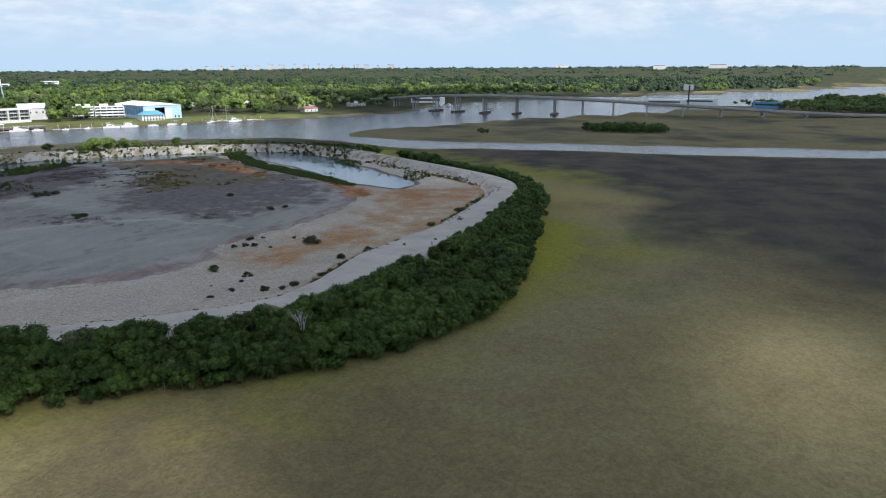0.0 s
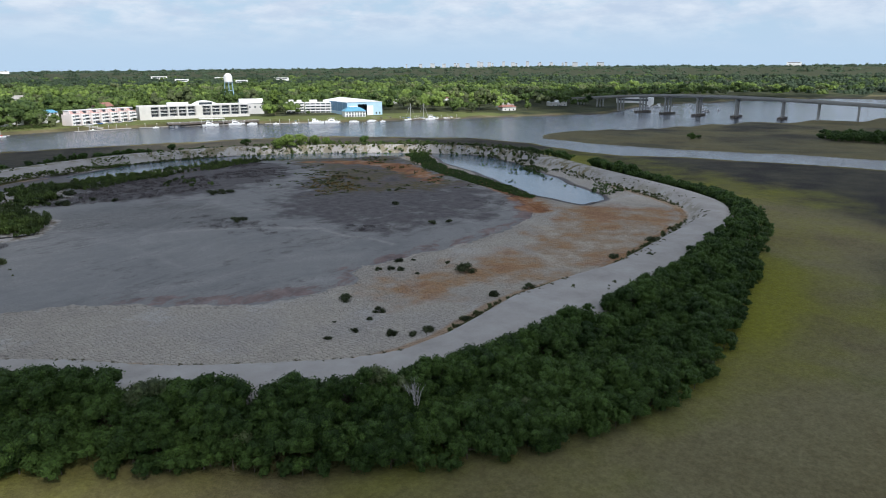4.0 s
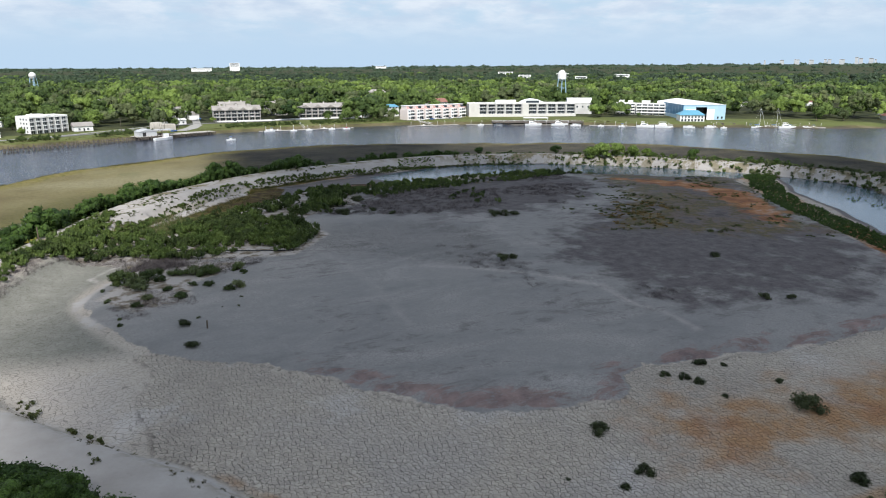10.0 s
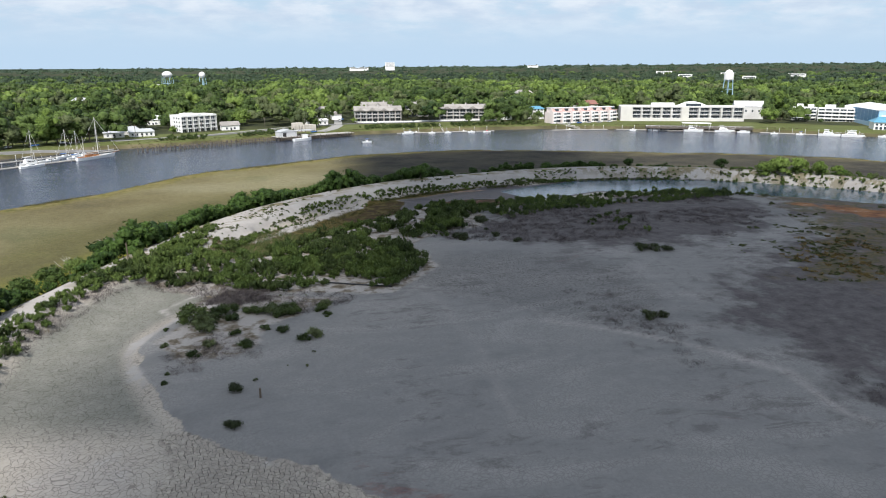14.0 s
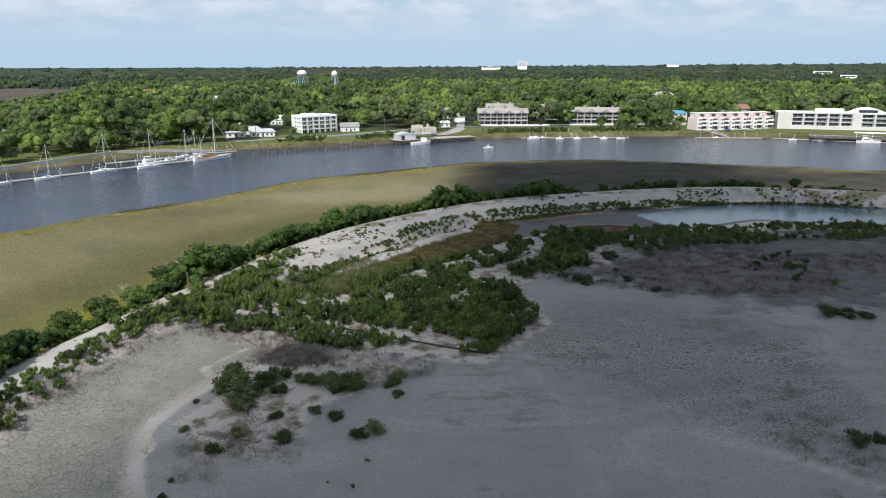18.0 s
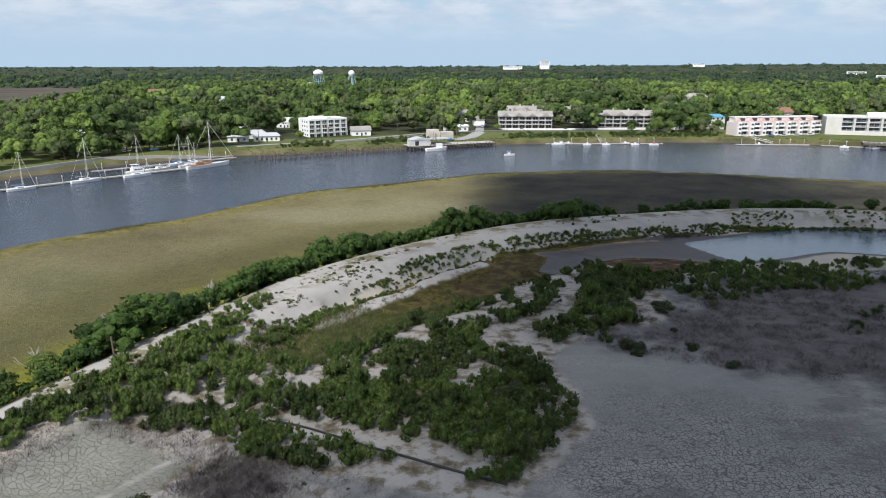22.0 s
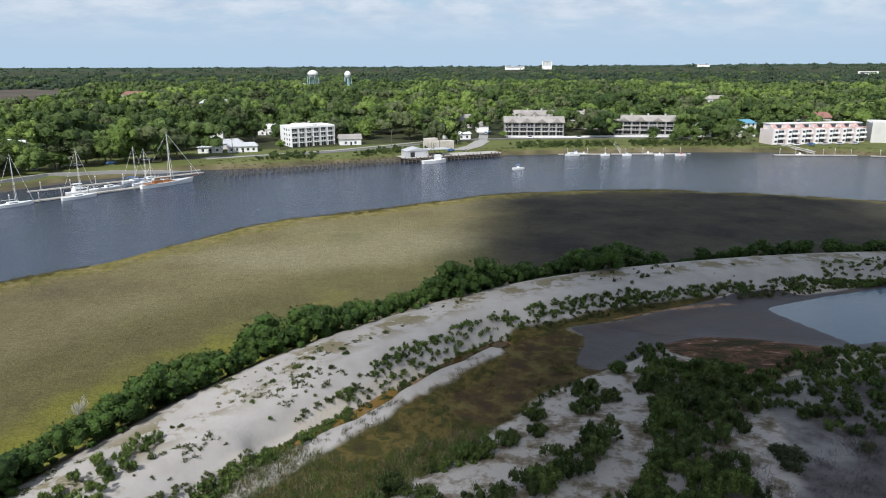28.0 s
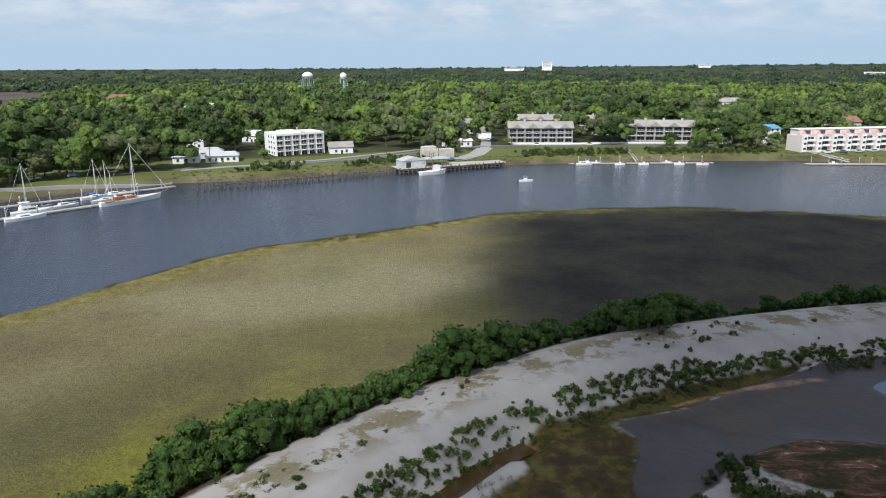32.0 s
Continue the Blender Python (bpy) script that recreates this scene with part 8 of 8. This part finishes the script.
def bridge():
    t = thing("road_bridge", pose(0, 0, 0), "long grey concrete road bridge rising over the river on column piers", "bridge")
    pts = []
    for i in range(len(BRIDGE) - 1):
        a, b = BRIDGE[i], BRIDGE[i + 1]
        c0, c1 = BRIDGE[max(0, i - 1)], BRIDGE[min(len(BRIDGE) - 1, i + 2)]
        for s in range(6):
            u = s / 6
            pts.append(tuple(0.5 * ((2 * a[k]) + (b[k] - c0[k]) * u + (2 * c0[k] - 5 * a[k] + 4 * b[k] - c1[k]) * u * u + (3 * a[k] - c0[k] - 3 * b[k] + c1[k]) * u ** 3) for k in range(3)))
    pts.append(BRIDGE[-1])
    def ribbon(off, width, low, high):
        bm = bmesh.new()
        rows = []
        for i, p in enumerate(pts):
            q, r = pts[max(0, i - 1)], pts[min(len(pts) - 1, i + 1)]
            d = math.hypot(r[0] - q[0], r[1] - q[1])
            nx, ny = -(r[1] - q[1]) / d, (r[0] - q[0]) / d
            rows.append([bm.verts.new((p[0] + nx * (off + sx * width / 2), p[1] + ny * (off + sx * width / 2), p[2] + z)) for sx, z in ((-1, low), (1, low), (1, high), (-1, high))])
        for a, b in zip(rows, rows[1:]):
            for j in range(4):
                bm.faces.new((a[j], b[j], b[(j + 1) % 4], a[(j + 1) % 4]))
        bmesh.ops.recalc_face_normals(bm, faces=bm.faces)
        return bm
    part("deck", ribbon(0, 13, -0.7, 0), CONCRETE, t)
    part("girder", ribbon(-4, 1.0, -2.0, -0.71), CONCRETE, t)
    part("girder", ribbon(4, 1.0, -2.0, -0.71), CONCRETE, t)
    part("parapet", ribbon(-6.4, 0.3, 0.01, 1.0), CONCRETE, t)
    part("parapet", ribbon(6.4, 0.3, 0.01, 1.0), CONCRETE, t)
    gone = 0.0
    for p, q in zip(pts, pts[1:]):
        gone += math.dist(p, q)
        if gone < 29 or p[2] < 3.0:
            continue
        gone = 0.0
        turn = math.degrees(math.atan2(q[1] - p[1], q[0] - p[0]))
        pier_ = part("pier", bmesh.new(), CONCRETE, t)
        pier_.matrix_local = pose(p[0], p[1], 0, 0, 0, turn)
        z = p[2] - 2.0
        for y in (-4.2, 0, 4.2):
            block("column", CONCRETE, pier_, (-0.65, y - 0.65, -1.5, 0.65, y + 0.65, z - 1.0))
        block("cap", CONCRETE, pier_, (-0.9, -5.8, z - 1.0, 0.9, 5.8, z))
        if 0 < p[1] < 100 or -70 < p[1] < 0:
            block("fender", TIMBER, pier_, (-2.5, -10, -1, 2.5, 10, 2.0))
        else:
            block("footing", CONCRETE, pier_, (-1.4, -5.6, -1.5, 1.4, 5.6, 0.9))


bridge()


def far_block(x, y, w, d, top, label, mat_=None, rows=5):
    t = thing("tall_building", pose(x, y, float(far_lift(np.array([x]), np.array([y]))[0]) - (9 if math.hypot(x, y) > 2500 else 0), 0, 0, -math.degrees(math.atan2(x, y))), label, "building", "distant buildings")
    block("wall", mat_ or WHITE, t, (-w / 2, 0, 0, w / 2, d, top))
    for k in range(rows):
        z = top - 4 - k * 5
        block("window_band", GLASS, t, (-w * 0.42, -0.3, z, w * 0.42, -0.02, z + 2))
    return t


far_block(486, 3347, 46, 20, 50, "distant white tower block above the woods", rows=4)
far_block(330, 3300, 90, 20, 27, "distant long white building above the woods", rows=1)
for i in range(26):
    a = radians(50 + i * 0.62 + (i * 37 % 11) * 0.12)
    r = 4300 + (i * 53 % 7) * 40
    far_block(math.sin(a) * r, math.cos(a) * r, 9 + (i * 29 % 17), 20, 36 + (i * 17 % 13) * (1.3 if 6 < i < 16 else 0.4), "pale city building on the far skyline", PALE_ROOF, 1)
for a, r, w in ((88, 3600, 60), (92, 3900, 90), (80, 4100, 70), (20, 3900, 60), (36, 2100, 40), (33, 1900, 36), (38, 1750, 30), (31, 2300, 50), (-16, 1200, 40), (-12, 1180, 46), (41, 2000, 44)):
    far_block(math.sin(radians(a)) * r, math.cos(radians(a)) * r, w, 20, ((33 if a > 50 else 26) if r > 2500 else 15), "low white building showing above the woods", WHITE, 1)
far_block(903, -183, 42, 18, 9, "low white boat shed beside the bridge", WHITE_ROOF, 1)
far_block(831, -262, 30, 16, 9, "white and blue building beyond the bridge", BLUE_WALL, 1)
far_block(890, -140, 50, 24, 8, "long white marina shed beyond the bridge", WHITE_ROOF, 1)
far_block(800, 165, 44, 20, 10, "white marina shed under the far bridge end", WHITE_ROOF, 1)
t = thing("billboard", pose(868, -172, 0, 0, 0, 100), "tall white billboard on a dark pole", "billboard")
rods("pole", BLACK_HULL, t, ((0, 0, 0), (0, 0, 27), 0.9))
block("panel", WHITE, t, (-5, -0.9, 21, 7, -0.5, 28))
for x, y in ((-70, 340), (-30, 372), (-110, 330), (8, 360), (40, 406), (98, 408), (-2, 350)):
    t = thing("utility_pole", pose(x, y, 3), "dark timber utility pole beside the riverside road", "utility pole", "poles along the road")
    rods("pole", TIMBER, t, ((0, 0, -1), (0, 0, 9.5), 0.16))
    block("crossarm", TIMBER, t, (-1.1, -0.08, 8.6, 1.1, 0.08, 8.8))


def car(paint, label):
    t = thing("car", pose(0, 0, 0), label, "car", "parked cars")
    bm = bmesh.new()
    tapered(bm, -2.2, 2.2, 0.9, 0.86, 0.35, 0.95, 0.2)
    body = part("body", bm, paint, t)
    bm = bmesh.new()
    tapered(bm, -1.5, 1.0, 0.80, 0.66, 0.951, 1.5, 0.7)
    part("glasshouse", bm, GLASS, body)
    for x in (-1.4, 1.4):
        for y in (-0.86, 0.86):
            rods("wheel", BLACK_HULL, t, ((x, y - 0.1, 0.33), (x, y + 0.1, 0.33), 0.33), sides=10)
    return t


WHITE_CAR, BLUE_CAR, GREY_CAR = car(HULL_WHITE, "white parked car beside the flats"), car(CANVAS, "dark blue parked car near the wharf"), car(PALE_ROOF, "grey parked car under the shore trees")
for proto, first, spots in ((WHITE_CAR, (55, 407, 2), ((86, 408.5, 4), (28, 430, 85), (205, 371, 12), (-172, 292, 50))), (BLUE_CAR, (4, 349, 30), ((214, 373, 14), (31, 440, 85), (-160, 300, 50))),
                            (GREY_CAR, (-185, 280, 50), ((223, 374, 15), (232, 375, 15), (-148, 312, 45), (242, 377, 10)))):
    ok = height_at([first[:2]] + [s[:2] for s in spots])
    proto.matrix_world = pose(first[0], first[1], ok[0] + 0.12, 0, 0, first[2])
    for (x, y, turn), z in zip(spots, ok[1:]):
        copy_thing(proto, pose(x, y, z + 0.12, 0, 0, turn))
